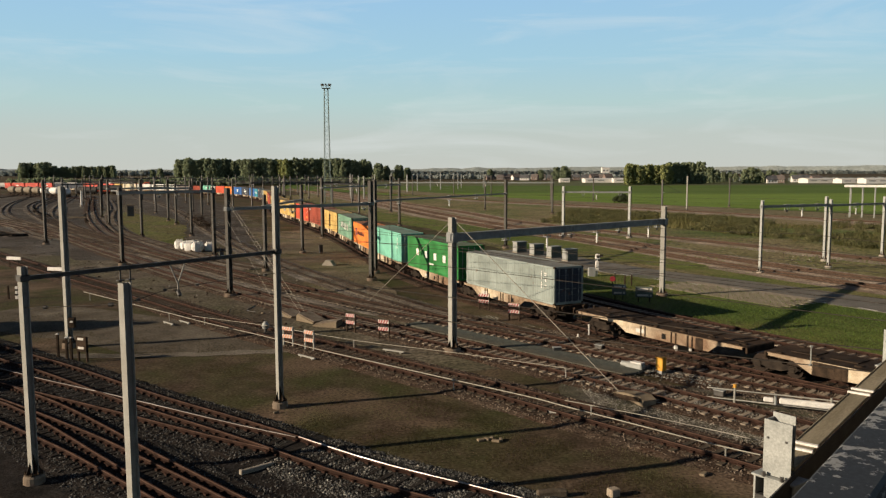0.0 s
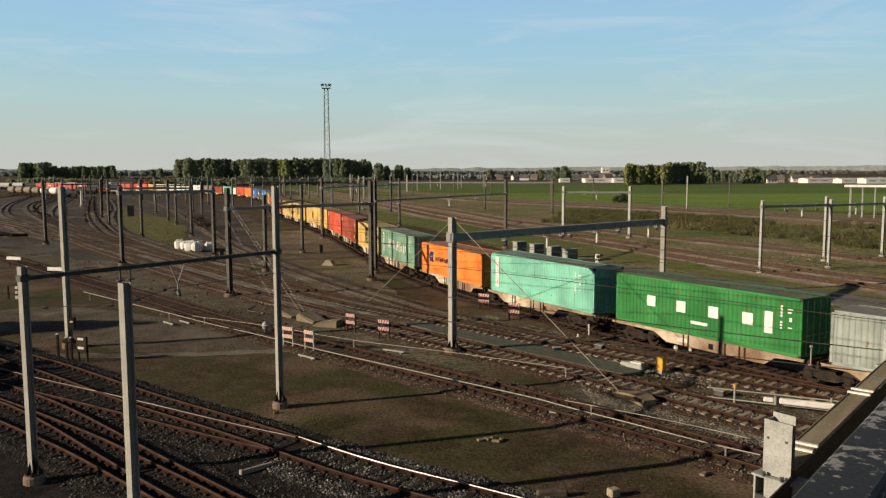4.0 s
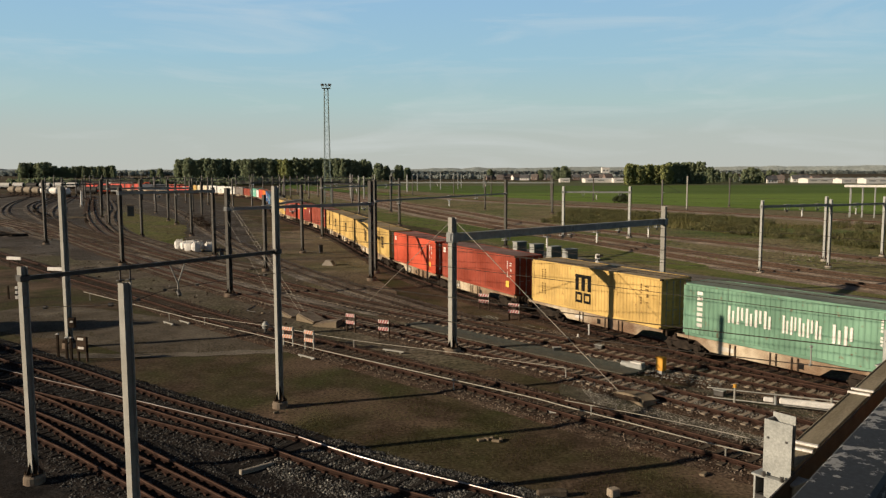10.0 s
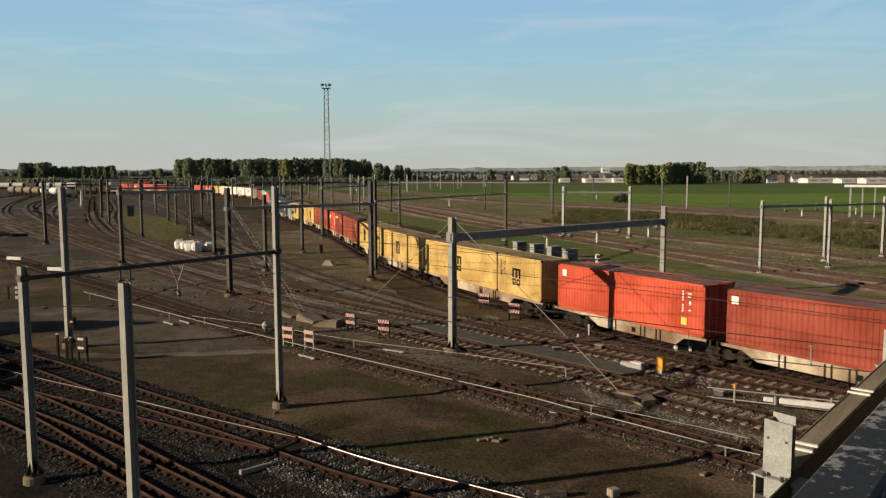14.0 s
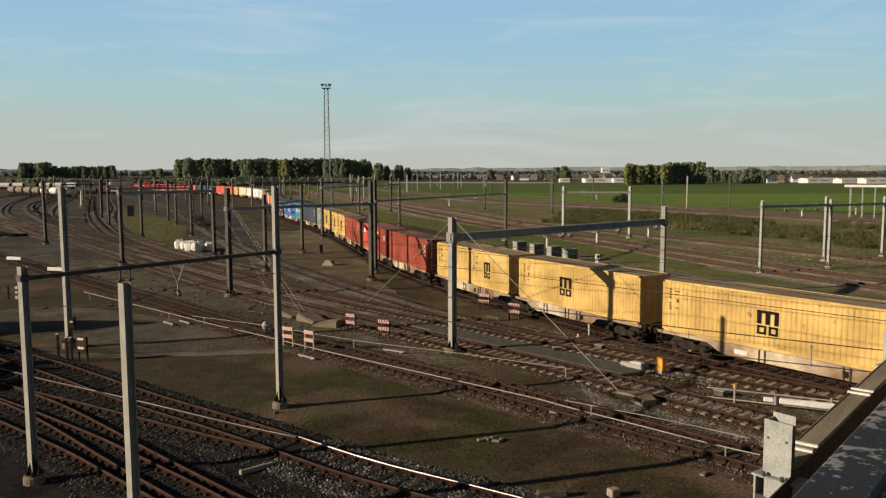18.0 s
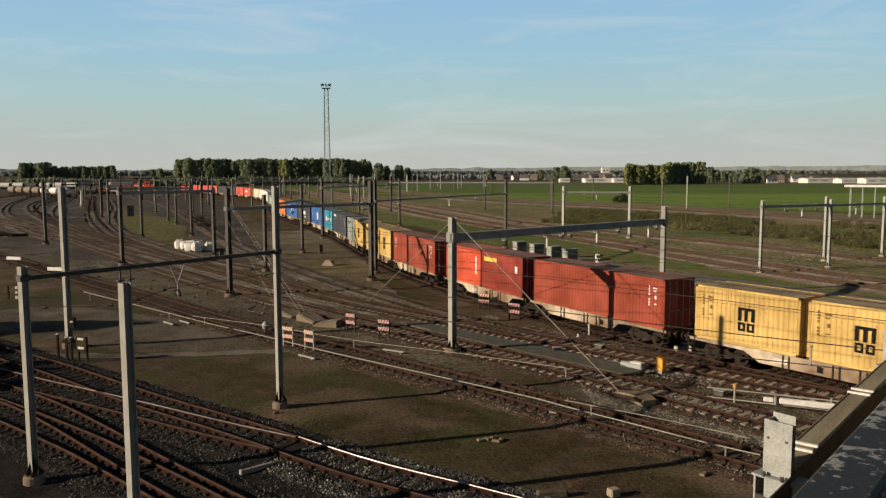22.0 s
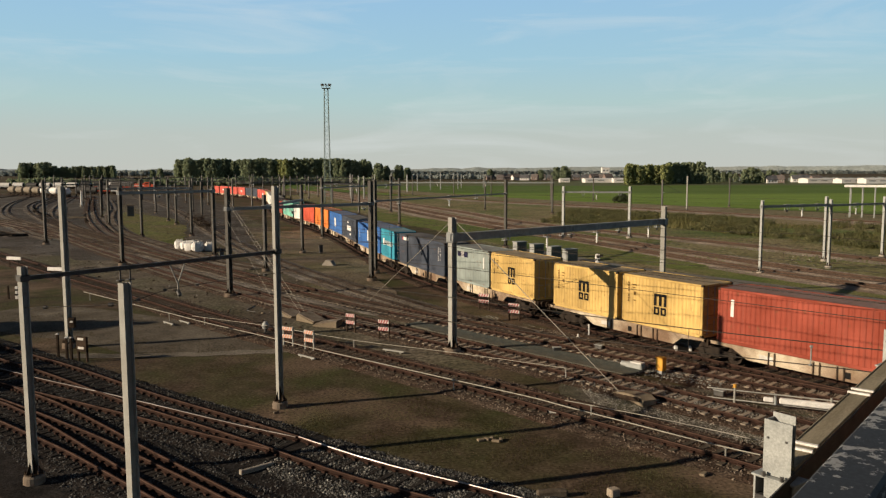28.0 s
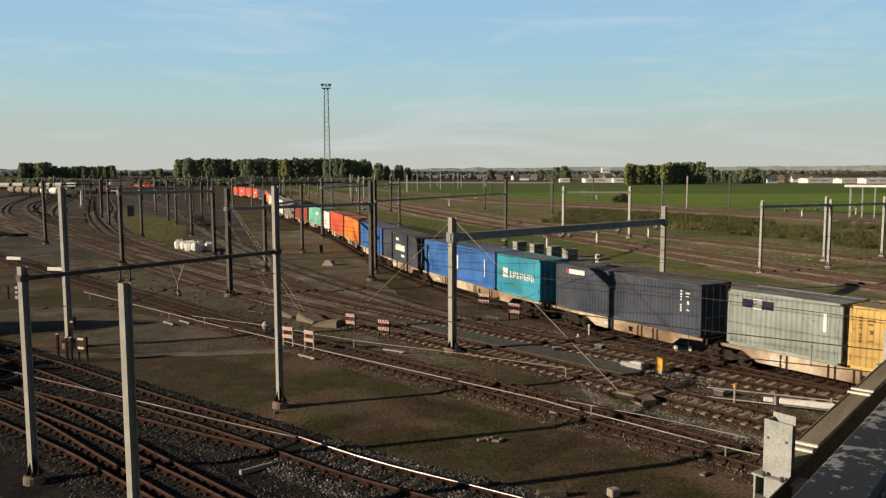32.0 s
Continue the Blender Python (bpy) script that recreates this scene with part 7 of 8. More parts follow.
for a in (-1.3, 1.3):
    gr.tube((a, -1.3, h + 1.0), (a, 1.3, h + 1.0), 0.04, n=5).tube((-1.3, a, h + 1.0), (1.3, a, h + 1.0), 0.04, n=5)
    for b in (-1.3, 1.3):
        gr.tube((a, b, h), (a, b, h + 1.0), 0.04, n=5)
part("guard_rail", gr, TOWER, tw)
for q in range(8):
    t = q * math.pi / 4
    fl = part("floodlight", Shape().box((0, 0, 0), (0.55, 0.35, 0.5), 0.05), DARKSTEEL, tw, m=Matrix.Translation((1.45 * math.cos(t), 1.45 * math.sin(t), h + 1.25)) @ Matrix.Rotation(t, 4, "Z"))
    part("lamp_arm", Shape().tube((0, 0, 0), (-0.2, 0, -0.9), 0.05, n=5), TOWER, fl)

# ---- standing stock in the far yard ----


def tank_wagon(x, y, ang, mat, label):
    th = thing("tank_wagon", label, "railway wagon", Matrix.Translation((x, y, 0)) @ Matrix.Rotation(ang, 4, "Z"), "standing wagons")
    tank = Shape().tube((-2.9, 0, 2.55), (2.9, 0, 2.55), 1.42, n=20)
    for k in (-1, 1):
        tank.tube((k * 2.9, 0, 2.55), (k * 3.3, 0, 2.55), 1.42, 1.18, 20).tube((k * 3.3, 0, 2.55), (k * 3.55, 0, 2.55), 1.18, 0.55, 20)
    part("tank", tank, mat, th)
    part("dome", Shape().tube((0, 0, 3.8), (0, 0, 4.2), 0.45, n=12).box((0, 0, 4.04), (3.4, 0.5, 0.05), 0.01), DARKSTEEL, th)
    part("ladder", Shape().tube((1.1, -1.44, 1.1), (1.1, -1.44, 3.2), 0.03, n=5).tube((1.5, -1.44, 1.1), (1.5, -1.44, 3.2), 0.03, n=5), DARKSTEEL, th)
    part("underframe", Shape().box((0, 0, 1.05), (8.2, 2.2, 0.25), 0.03).box((2.4, 0, 1.3), (0.4, 2.4, 0.5)).box((-2.4, 0, 1.3), (0.4, 2.4, 0.5)), GRIME, th)
    for q in (-2.6, 2.6):
        bo = part("bogie", BOGIE_F, GRIME, th, m=Matrix.Translation((q, 0, 0)))
        for e in (-0.9, 0.9):
            part("wheelset", BOGIE_W, RUSTY, bo, m=Matrix.Translation((e, 0, 0.46)))


def van(name, x, y, ang, L, h, mat, label, cat):
    th = thing(name, label, cat, Matrix.Translation((x, y, 0)) @ Matrix.Rotation(ang, 4, "Z"), "standing wagons")
    part("body", Shape().box((0, 0, 1.1 + h / 2), (L, 2.7, h), 0.08), mat, th)
    part("roof", Shape().tube((-L / 2, 0, 0.2 + h), (L / 2, 0, 0.2 + h), 1.62, n=24), DARKSTEEL if mat is not WHITE else WHITE, th)
    part("underframe", Shape().box((0, 0, 0.95), (L + 0.3, 2.3, 0.3), 0.03), GRIME, th)
    part("sliding_door", Shape().box((0, -1.37, 1.05 + h / 2), (2.4, 0.04, h * 0.9), 0.01), mat, th)
    for q in (-L / 2 + 2.0, L / 2 - 2.0):
        bo = part("bogie", BOGIE_F, GRIME, th, m=Matrix.Translation((q, 0, 0)))
        for e in (-0.9, 0.9):
            part("wheelset", BOGIE_W, RUSTY, bo, m=Matrix.Translation((e, 0, 0.46)))


def loco(x, y, ang, label):
    th = thing("locomotive", label, "locomotive", Matrix.Translation((x, y, 0)) @ Matrix.Rotation(ang, 4, "Z"))
    part("long_hood", Shape().box((-3.4, 0, 2.35), (6.4, 2.2, 2.1), 0.15), P_RED, th)
    part("short_hood", Shape().box((4.6, 0, 2.2), (3.2, 2.2, 1.8), 0.15), P_RED, th)
    cab = part("cab", Shape().box((1.4, 0, 2.8), (3.2, 2.7, 3.0), 0.12), P_RED, th)
    part("cab_window", Shape().box((1.4, -1.36, 3.4), (2.4, 0.03, 0.7), 0.01), BLACKM, cab)
    part("stripe", Shape().box((-3.4, -1.11, 2.3), (6.2, 0.03, 0.35)), WHITE, th)
    part("frame", Shape().box((0, 0, 1.05), (13.4, 2.8, 0.4), 0.05), DARKSTEEL, th)
    for q in (-4.2, 4.2):
        bo = part("bogie", BOGIE_F, GRIME, th, m=Matrix.Translation((q, 0, 0)))
        for e in (-0.9, 0.9):
            part("wheelset", BOGIE_W, RUSTY, bo, m=Matrix.Translation((e, 0, 0.46)))


P_TAN = container_paint("paint_tan", (0.178, 0.148, 0.111), 0.4)
ROW = Vector((-0.75, 0.66, 0))
for k in range(7):
    p = Vector((-153.0, 320.5, 0)) + ROW * (4.5 + 9.1 * k)
    tank_wagon(p.x, p.y, math.atan2(ROW.y, ROW.x), WHITE if k < 3 else P_TAN, "white tank wagon standing in the yard" if k < 3 else "dirty tan tank wagon standing in the yard")
track("yard track under standing tank wagons", [Vector((-180, 344, 0)) + ROW * q for q in np.arange(-60, 90, 3.0)], SLEEPER_L, SLEEPER_C, RAILDULL, seed=41, near=10)
van("freight_van", -171, 376, 0.0, 10, 1.6, GRIME, "low dark freight wagon in the yard", "railway wagon")
van("freight_van", -162.5, 376, 0.0, 6.0, 2.3, P_RED, "red freight van standing in the yard", "railway wagon")
van("freight_van", -156.8, 376, 0.0, 4.6, 2.3, P_WHITE, "cream freight van standing in the yard", "railway wagon")
track("yard track under standing freight vans", [Vector((x, 376, 0)) for x in np.arange(-190, -148, 3.0)], SLEEPER_L, SLEEPER_C, RAILDULL, seed=42, near=10)
loco(-178.5, 470, 0.0, "red diesel locomotive standing in the yard")
van("freight_van", -193.0, 470, 0.0, 12, 2.3, P_RED, "red and white freight van behind a locomotive", "railway wagon")
track("yard track under a standing locomotive", [Vector((x, 470, 0)) for x in np.arange(-216, -156, 3.0)], SLEEPER_L, SLEEPER_C, RAILDULL, seed=43, near=10)
for q in range(11):
    dull = q in (3, 7, 8)
    van("freight_van", -288 + q * 8.6, 500, 0.0, 6.4, 2.0, (P_TAN, GRIME, P_RED)[q % 3] if dull else WHITE, "dull short freight van in the far yard" if dull else "white short freight van in the far yard", "railway wagon")
track("yard track under a row of far vans", [Vector((x, 500, 0)) for x in np.arange(-360, -200, 3.0)], SLEEPER_L, SLEEPER_C, RAILDULL, seed=44, near=10)

# ---- far portals ----
rnd = random.Random(8)
for q in range(30):
    d = 190 + q * 9.5 + rnd.uniform(-4, 4)
    x = d * rnd.uniform(-0.52, -0.14)
    L = rnd.choice((9, 14, 22))
    portal("slim dark yard portal with overhead gear", off_line(x, d), rnd.uniform(8.0, 9.2), off_line(x + L, d + rnd.uniform(-2, 6)), rnd.uniform(8.0, 9.2), rnd.uniform(6.6, 7.4), 0.34, mat=DARKSTEEL, bmat=DARKSTEEL, bsize=(0.28, 0.34), drops=((0.4, 0.5),))
for q in range(16):
    d = 300 + q * 14
    lone_mast("slim grey mast along the far tracks", off_line(d * (-0.12 + 0.011 * q) + rnd.uniform(-6, 6), d), rnd.uniform(8.2, 9.4), 0.4, mat=BEAMGREY, arm=2.5, arm_ang=rnd.uniform(-0.5, 0.5), foot=False)
# white canopy at the field's edge
cn = thing("canopy", "white flat canopy on slim steel posts", "canopy", Matrix.Translation((90.5, 174, -0.27)) @ Matrix.Rotation(radians(-30), 4, "Z"))
part("roof", Shape().box((11, 0, 7.0), (24, 5, 0.5), 0.05).box((15, 0, 7.5), (16, 4.4, 0.5), 0.05), WHITE, cn)
for x in (0.2, 2.6, 5.0, 7.4, 9.8, 13, 16):
    for y in (-2, 2):
        part("post", Shape().box((x, y, 3.35), (0.24, 0.24, 6.9), 0.03), GALV, cn)

# ---- trees, hedges, buildings along the horizon ----


def leaf_cloud(s, centres, n, size, rnd, flat=1.0):
    """Small leaf quads thrown round clump centres (x, y, z, radius)."""
    for _ in range(n):
        cx, cy, cz, r = rnd.choice(centres)
        v = Vector((rnd.gauss(0, 1), rnd.gauss(0, 1), rnd.gauss(0, 1)))
        v = v.normalized() * r * (rnd.random() ** 0.4)
        p = Vector((cx + v.x, cy + v.y, cz + v.z * flat))
        out = (v.normalized() + 0.45 * Vector((rnd.gauss(0, 1), rnd.gauss(0, 1), rnd.gauss(0, 1)))).normalized()
        side = out.orthogonal().normalized()
        turn = rnd.uniform(0, 6.28)
        a = side * math.cos(turn) + out.cross(side) * math.sin(turn)
        b = out.cross(a)
        k = size * rnd.uniform(0.6, 1.3)
        o = len(s.v)
        s.v += [tuple(p - a * k), tuple(p + b * k * 0.6), tuple(p + a * k), tuple(p - b * k * 0.6)]
        s.face((o, o + 1, o + 2, o + 3))


def leaf_mesh(s, name, mat):
    me = bpy.data.meshes.new(name)
    me.from_pydata(s.v, [], s.f)
    me.materials.append(mat)
    return me


def tree(label, h, w, mat, seed, slim=False):
    rnd = random.Random(seed)
    th = thing("tree", label, "tree")
    tr = Shape().tube((0, 0, -0.3), (0, 0, h * 0.5), h * 0.018, h * 0.010, 7).tube((0, 0, h * 0.5), (rnd.uniform(-0.3, 0.3), 0, h * 0.9), h * 0.010, h * 0.003, 6)
    cs = []
    N = 70
    for k in range(N):
        t = (k + 0.5) / N
        z = h * (0.05 + 0.91 * t)
        rr = w / 2 * math.sin(math.pi * (0.22 + 0.68 * t)) ** 0.5 * rnd.uniform(0.86, 1.08)
        a = k * 2.399 + rnd.uniform(-0.4, 0.4)
        d = rr * rnd.uniform(0.35, 0.82)
        cs.append((d * math.cos(a), d * math.sin(a), z, rr * rnd.uniform(0.24, 0.40)))
        if k % 5 == 2:
            tr.tube((0, 0, z * 0.8), (d * math.cos(a), d * math.sin(a), z), h * 0.005, h * 0.002, 5, False)
    part("trunk", tr, BARK, th)
    s = Shape()
    leaf_cloud(s, cs, 6000, h * 0.036, rnd)
    part("crown", leaf_mesh(s, "crown", mat), mat, th)
    return th


protos = {
    "round": [tree("dark green broadleaf tree on the horizon", 24, 17, LEAF, 20 + k) for k in range(3)],
    "slim": [tree("dense green poplar in a row", 25, 12, LEAF, 30 + k, True) for k in range(3)],
    "gold": [tree("yellowing poplar in autumn leaf", 25, 12, LEAF_Y, 40 + k, True) for k in range(2)],
}
used = set()
rnd = random.Random(77)


def plant(kind, ratio, d, h):
    """A tree at a sideways ratio x/d and a distance d, h metres tall."""
    src = rnd.choice(protos[kind])
    base = 24.0 if kind == "round" else 25.0
    k = h / base
    x = ratio * d
    a = rnd.uniform(0, 6.28)
    if src not in used:
        used.add(src)
        src.matrix_basis = Matrix.Translation((x, d, -0.27)) @ Matrix.Rotation(a, 4, "Z")
        src.scale = (k, k, k)
        return
    t = copy_thing(src, Matrix.Translation((x, d, -0.27)) @ Matrix.Rotation(a, 4, "Z"))
    t.scale = (k * rnd.uniform(0.9, 1.1), k * rnd.uniform(0.9, 1.1), k)


for k in range(5):
    plant("round", -0.335 + 0.006 * k, 980 + rnd.uniform(-15, 15), rnd.uniform(25, 30))
for k in range(34):
    plant("gold" if k in (16, 17, 18) else "slim", -0.312 + 0.0066 * k, 985 + rnd.uniform(-14, 14), rnd.uniform(25, 28.5) - (1.5 if k > 30 else 0))
for k in range(26):
    plant("round" if k < 8 else "slim", -0.535 + 0.0046 * k, 1390 + rnd.uniform(-20, 20), (27 if k < 8 else 21) + rnd.uniform(-2, 2))
for k in range(10):
    plant("gold", 0.236 + 0.0058 * k, 590 + rnd.uniform(-8, 8), rnd.uniform(14.5, 16.2))
for k in range(10):
    plant("slim", 0.288 + 0.0048 * k, 605 + rnd.uniform(-8, 8), rnd.uniform(16, 17.6))
for r, d, h in ((0.341, 640, 13.5), (0.349, 640, 11), (0.358, 690, 9), (0.366, 690, 9), (0.374, 700, 8), (0.386, 620, 11.5), (0.393, 620, 13), (0.400, 620, 12), (0.406, 640, 9), (0.417, 700, 11), (0.424, 700, 9.5), (0.447, 700, 9), (-0.082, 900, 20), (-0.072, 910, 17), (-0.056, 920, 18), (-0.045, 930, 15), (0.145, 880, 15), (0.155, 870, 16), (0.16, 880, 13), (0.06, 950, 13), (0.125, 930, 12), (-0.36, 1300, 17), (-0.37, 1310, 15)):
    plant("round", r, d, h)


def belt(label, x0, x1, d0, d1, h, n, size, mat, seed, cat="woods"):
    """A far belt of woodland or hedge, uneven along its top."""
    r = random.Random(seed)
    cs = []
    for k in range(n):
        t = k / (n - 1)
        hh = h * (0.62 + 0.35 * noise.noise(Vector((t * 7.0, seed, 0))) + r.uniform(0, 0.12))
        q = max(1.5, hh * 0.5)
        x, y = x0 + (x1 - x0) * t, d0 + (d1 - d0) * t + r.uniform(-5, 5)
        cs.append((x, y, q * 0.8, q))
        cs.append((x + r.uniform(-4, 4), y, max(q * 0.8, hh - q), q))
    s = Shape()
    leaf_cloud(s, cs, n * 80, size, r)
    ob = new("woods", leaf_mesh(s, "woods", mat))
    tagged(ob, label, cat, kind="stuff")


belt("dark hedge and scrub beyond the yard", -330, -55, 600, 610, 8.2, 170, 1.7, LEAF, 3, "hedge")
belt("far belt of woodland on the skyline, paled for haze", -1700, -150, 2200, 2300, 20, 240, 6, LEAF_HAZED, 4)
belt("far belt of woodland on the skyline, paled for haze", -190, 620, 2200, 2300, 15, 240, 5, LEAF_HAZED, 5)
belt("far belt of woodland on the skyline, paled for haze", 600, 1500, 2250, 2100, 13, 240, 5, LEAF_HAZED, 6)
belt("low scrub and gardens round the far houses", -60, 330, 1020, 970, 9, 120, 2.2, LEAF_HAZED, 7, "hedge")
belt("low scrub round the far houses", 230, 480, 780, 740, 4.5, 90, 1.4, LEAF_HAZED, 9, "hedge")

# Aerial haze is mixed into this grey-green base colour.
RIDGE = surface("hazed_woods", (0.200, 0.228, 0.225), (0.260, 0.288, 0.280), 0.02, 0.95, bump=0.0, fine=0.12, grain=0.2)
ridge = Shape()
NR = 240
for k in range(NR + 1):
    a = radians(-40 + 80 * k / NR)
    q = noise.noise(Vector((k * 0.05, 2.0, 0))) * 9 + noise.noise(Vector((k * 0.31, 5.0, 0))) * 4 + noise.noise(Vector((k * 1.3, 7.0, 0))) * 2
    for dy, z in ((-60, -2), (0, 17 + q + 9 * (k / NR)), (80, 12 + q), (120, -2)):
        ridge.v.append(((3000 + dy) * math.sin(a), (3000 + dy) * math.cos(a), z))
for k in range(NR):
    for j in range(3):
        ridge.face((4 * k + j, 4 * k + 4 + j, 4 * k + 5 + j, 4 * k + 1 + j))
solid("backdrop", ridge, RIDGE, "wooded ridge on the skyline, haze in its grey-green colour", "woods", kind="structure")
BRICK_F = surface("far_brick", (0.15, 0.115, 0.10), (0.22, 0.17, 0.15), 0.5, 0.9, bump=0.0)
TILE_F = surface("far_roof", (0.10, 0.085, 0.078), (0.16, 0.135, 0.125), 0.5, 0.9, bump=0.0)
SLATE_F = surface("far_slate", (0.06, 0.06, 0.065), (0.11, 0.11, 0.115), 0.5, 0.9, bump=0.0)


def house(x, y, L, W, h, wall, roof, ang):
    th = thing("house", "small %s house with pitched roof across the fields" % ("white" if wall is WHITE else "brick"), "house", Matrix.Translation((x, y, -0.27)) @ Matrix.Rotation(ang, 4, "Z"))
    part("wall", Shape().box((0, 0, h / 2), (L, W, h)).plate([(-W / 2, h), (W / 2, h), (0, h + W * 0.42)], L, "x"), wall, th)
    rf = Shape()
    for k in (-1, 1):
        rf.plate([(k * (W / 2 + 0.4), h - 0.3), (k * (W / 2 + 0.4), h + 0.0), (0, h + W * 0.42 + 0.35), (0, h + W * 0.42 + 0.05)], L + 0.6, "x")
    r = part("roof", rf, roof, th)
    part("chimney", Shape().box((L * 0.25, 0, h + W * 0.42 + 0.4), (0.7, 0.7, 1.5), 0.03), BRICK_F, r)
    for q in (-0.3, 0.0, 0.3):
        wn_ = part("window", Shape().box((q * L, -W / 2 - 0.03, h * 0.55), (1.3, 0.08, 1.4), 0.02), WHITE, th)
        part("pane", Shape().box((q * L, -W / 2 - 0.08, h * 0.55), (1.05, 0.03, 1.15)), BLACKM, wn_)


def shed(x, y, L, W, h, ang, label):
    th = thing("warehouse", label, "warehouse", Matrix.Translation((x, y, -0.27)) @ Matrix.Rotation(ang, 4, "Z"))
    part("wall", Shape().box((0, 0, h / 2), (L, W, h), 0.1), WHITE, th)
    part("roof", Shape().plate([(-W / 2 - 0.3, h), (W / 2 + 0.3, h), (0, h + 0.9)], L + 0.6, "x"), WHITE, th)
    for q in range(int(L / 9)):
        part("window_band", Shape().box((-L / 2 + 5 + q * 9, -W / 2 - 0.05, h * 0.6), (5.5, 0.1, h * 0.22)), BEAMGREY, th)


rnd = random.Random(21)
for k in range(15):
    r = 0.062 + k * 0.0108 + rnd.uniform(-0.003, 0.003)
    d = rnd.uniform(880, 980)
    house(r * d, d, rnd.uniform(7, 11), 7.0, rnd.uniform(2.8, 3.8), rnd.choice((WHITE, BRICK_F, BRICK_F, BRICK_F)), rnd.choice((TILE_F, SLATE_F, TILE_F)), rnd.uniform(-0.4, 0.4))
for r, d, w in ((0.418, 640, WHITE), (0.428, 660, BRICK_F), (0.452, 690, WHITE), (0.461, 690, WHITE), (0.476, 640, BRICK_F)):
    house(r * d, d, 9, 7, 3.0, w, TILE_F if w is BRICK_F else SLATE_F, rnd.uniform(-0.3, 0.3))
shed(0.198 * 700, 700, 26, 14, 3.2, 0.05, "long white greenhouse shed across the fields")
shed(0.155 * 720, 720, 9, 9, 3.0, 0.0, "long white greenhouse shed across the fields")
shed(0.224 * 690, 690, 10, 10, 3.4, 0.0, "small white shed across the fields")
shed(0.482 * 640, 640, 30, 14, 3.4, 0.1, "white industrial shed beyond the meadow")
shed(0.520 * 625, 625, 22, 12, 3.2, 0.1, "long low white greenhouse beyond the meadow")
shed(0.556 * 610, 610, 27, 12, 3.6, 0.05, "bright white industrial hall beyond the meadow")
shed(0.207 * 2150, 2150, 20, 18, 19, 0.0, "white tower block far on the skyline")

# Out of view to the left, placed to cast shade on the near ground.
for x, y, h, w, sd in ((-47.5, 46.0, 8.2, 6.0, 61), (-48.5, 32.6, 8.6, 7.0, 62), (-45.0, 39.0, 6.5, 5.5, 63), (-44.5, 30.2, 7.6, 6.5, 64)):
    tr_ = tree("unseen broadleaf tree beside the yard", h, w, LEAF, sd)
    tr_.matrix_basis = Matrix.Translation((x, y, -0.27))

# ---- stones, tufts and reeds ----


def scatter_stones(pts, n, spread, size, seed, mat=STONES):
    """Ballast stones thrown along a track, leaving the rails clear."""
    r = random.Random(seed)
    V, F = [], []
    for _ in range(n):
        i = r.randrange(1, len(pts) - 1)
        p = pts[i].lerp(pts[i + 1], r.random())
        d = (pts[i + 1] - pts[i - 1]).normalized()
        u = r.gauss(0, spread)
        if abs(abs(u) - 0.7525) < 0.10:
            continue
        q = p + Vector((-d.y, d.x, 0)) * u
        if q.length > 75:
            continue
        k = size * r.uniform(0.55, 1.5)
        z = -0.207 - max(0, abs(u) - 1.6) * 0.20
        o = len(V)
        for a, b, c in ((1, 0, 0), (0, 1, 0), (-1, 0, 0), (0, -1, 0), (0, 0, 1)):
            V.append((q.x + (a + r.uniform(-0.35, 0.35)) * k, q.y + (b + r.uniform(-0.35, 0.35)) * k, z + (c * 0.9 + r.uniform(-0.3, 0.3)) * k))
        F += [(o, o + 1, o + 4), (o + 1, o + 2, o + 4), (o + 2, o + 3, o + 4), (o + 3, o, o + 4)]
    me = bpy.data.meshes.new("ballast")
    me.from_pydata(V, [], F)
    me.materials.append(mat)
    tagged(new("ballast", me), "loose grey ballast stones between the rails", "ballast", kind="stuff")


for k, n, sp in ((0, 26000, 1.8), (13, 30000, 1.9), (1, 18000, 1.6), (2, 22000, 1.7), (3, 15000, 1.5), (4, 22000, 1.35), (5, 26000, 1.5), (6, 18000, 1.4), (7, 6000, 1.3)):
    p = [q for q in spline(TRACKS[k][1], 0.8) if q.length < 75 and q.y > 14]
    scatter_stones(p, int(n * 1.0), sp * 1.08, 0.047, 50 + k, STONES_R if k in (4, 5, 6, 7) else STONES)
scatter_stones([q for q in TRAIN_PTS if q.length < 75], 14000, 1.4, 0.042, 61, STONES_R)
PALE = surface("grey_ballast_stone", (0.070, 0.068, 0.061), (0.190, 0.184, 0.166), 1.6, 0.9, bump=0.3, fine=40.0, piece=0.7)
scatter_stones(spline([(7.0, 43.6), (8.8, 42.0), (11.2, 40.0), (14.0, 37.8)], 0.8), 2600, 0.55, 0.045, 63, PALE)
scatter_stones(spline([(6.4, 39.2), (8.2, 37.6), (10.6, 35.2), (13.4, 32.2)], 0.8), 2600, 0.60, 0.045, 64, PALE)
scatter_stones([q for q in spline(TRACKS[0][1], 0.8) if q.y > 14], 7000, 1.45, 0.05, 65, PALE)
scatter_stones([q for q in SIDE if q.length < 75], 9000, 1.3, 0.042, 62, STONES_R)


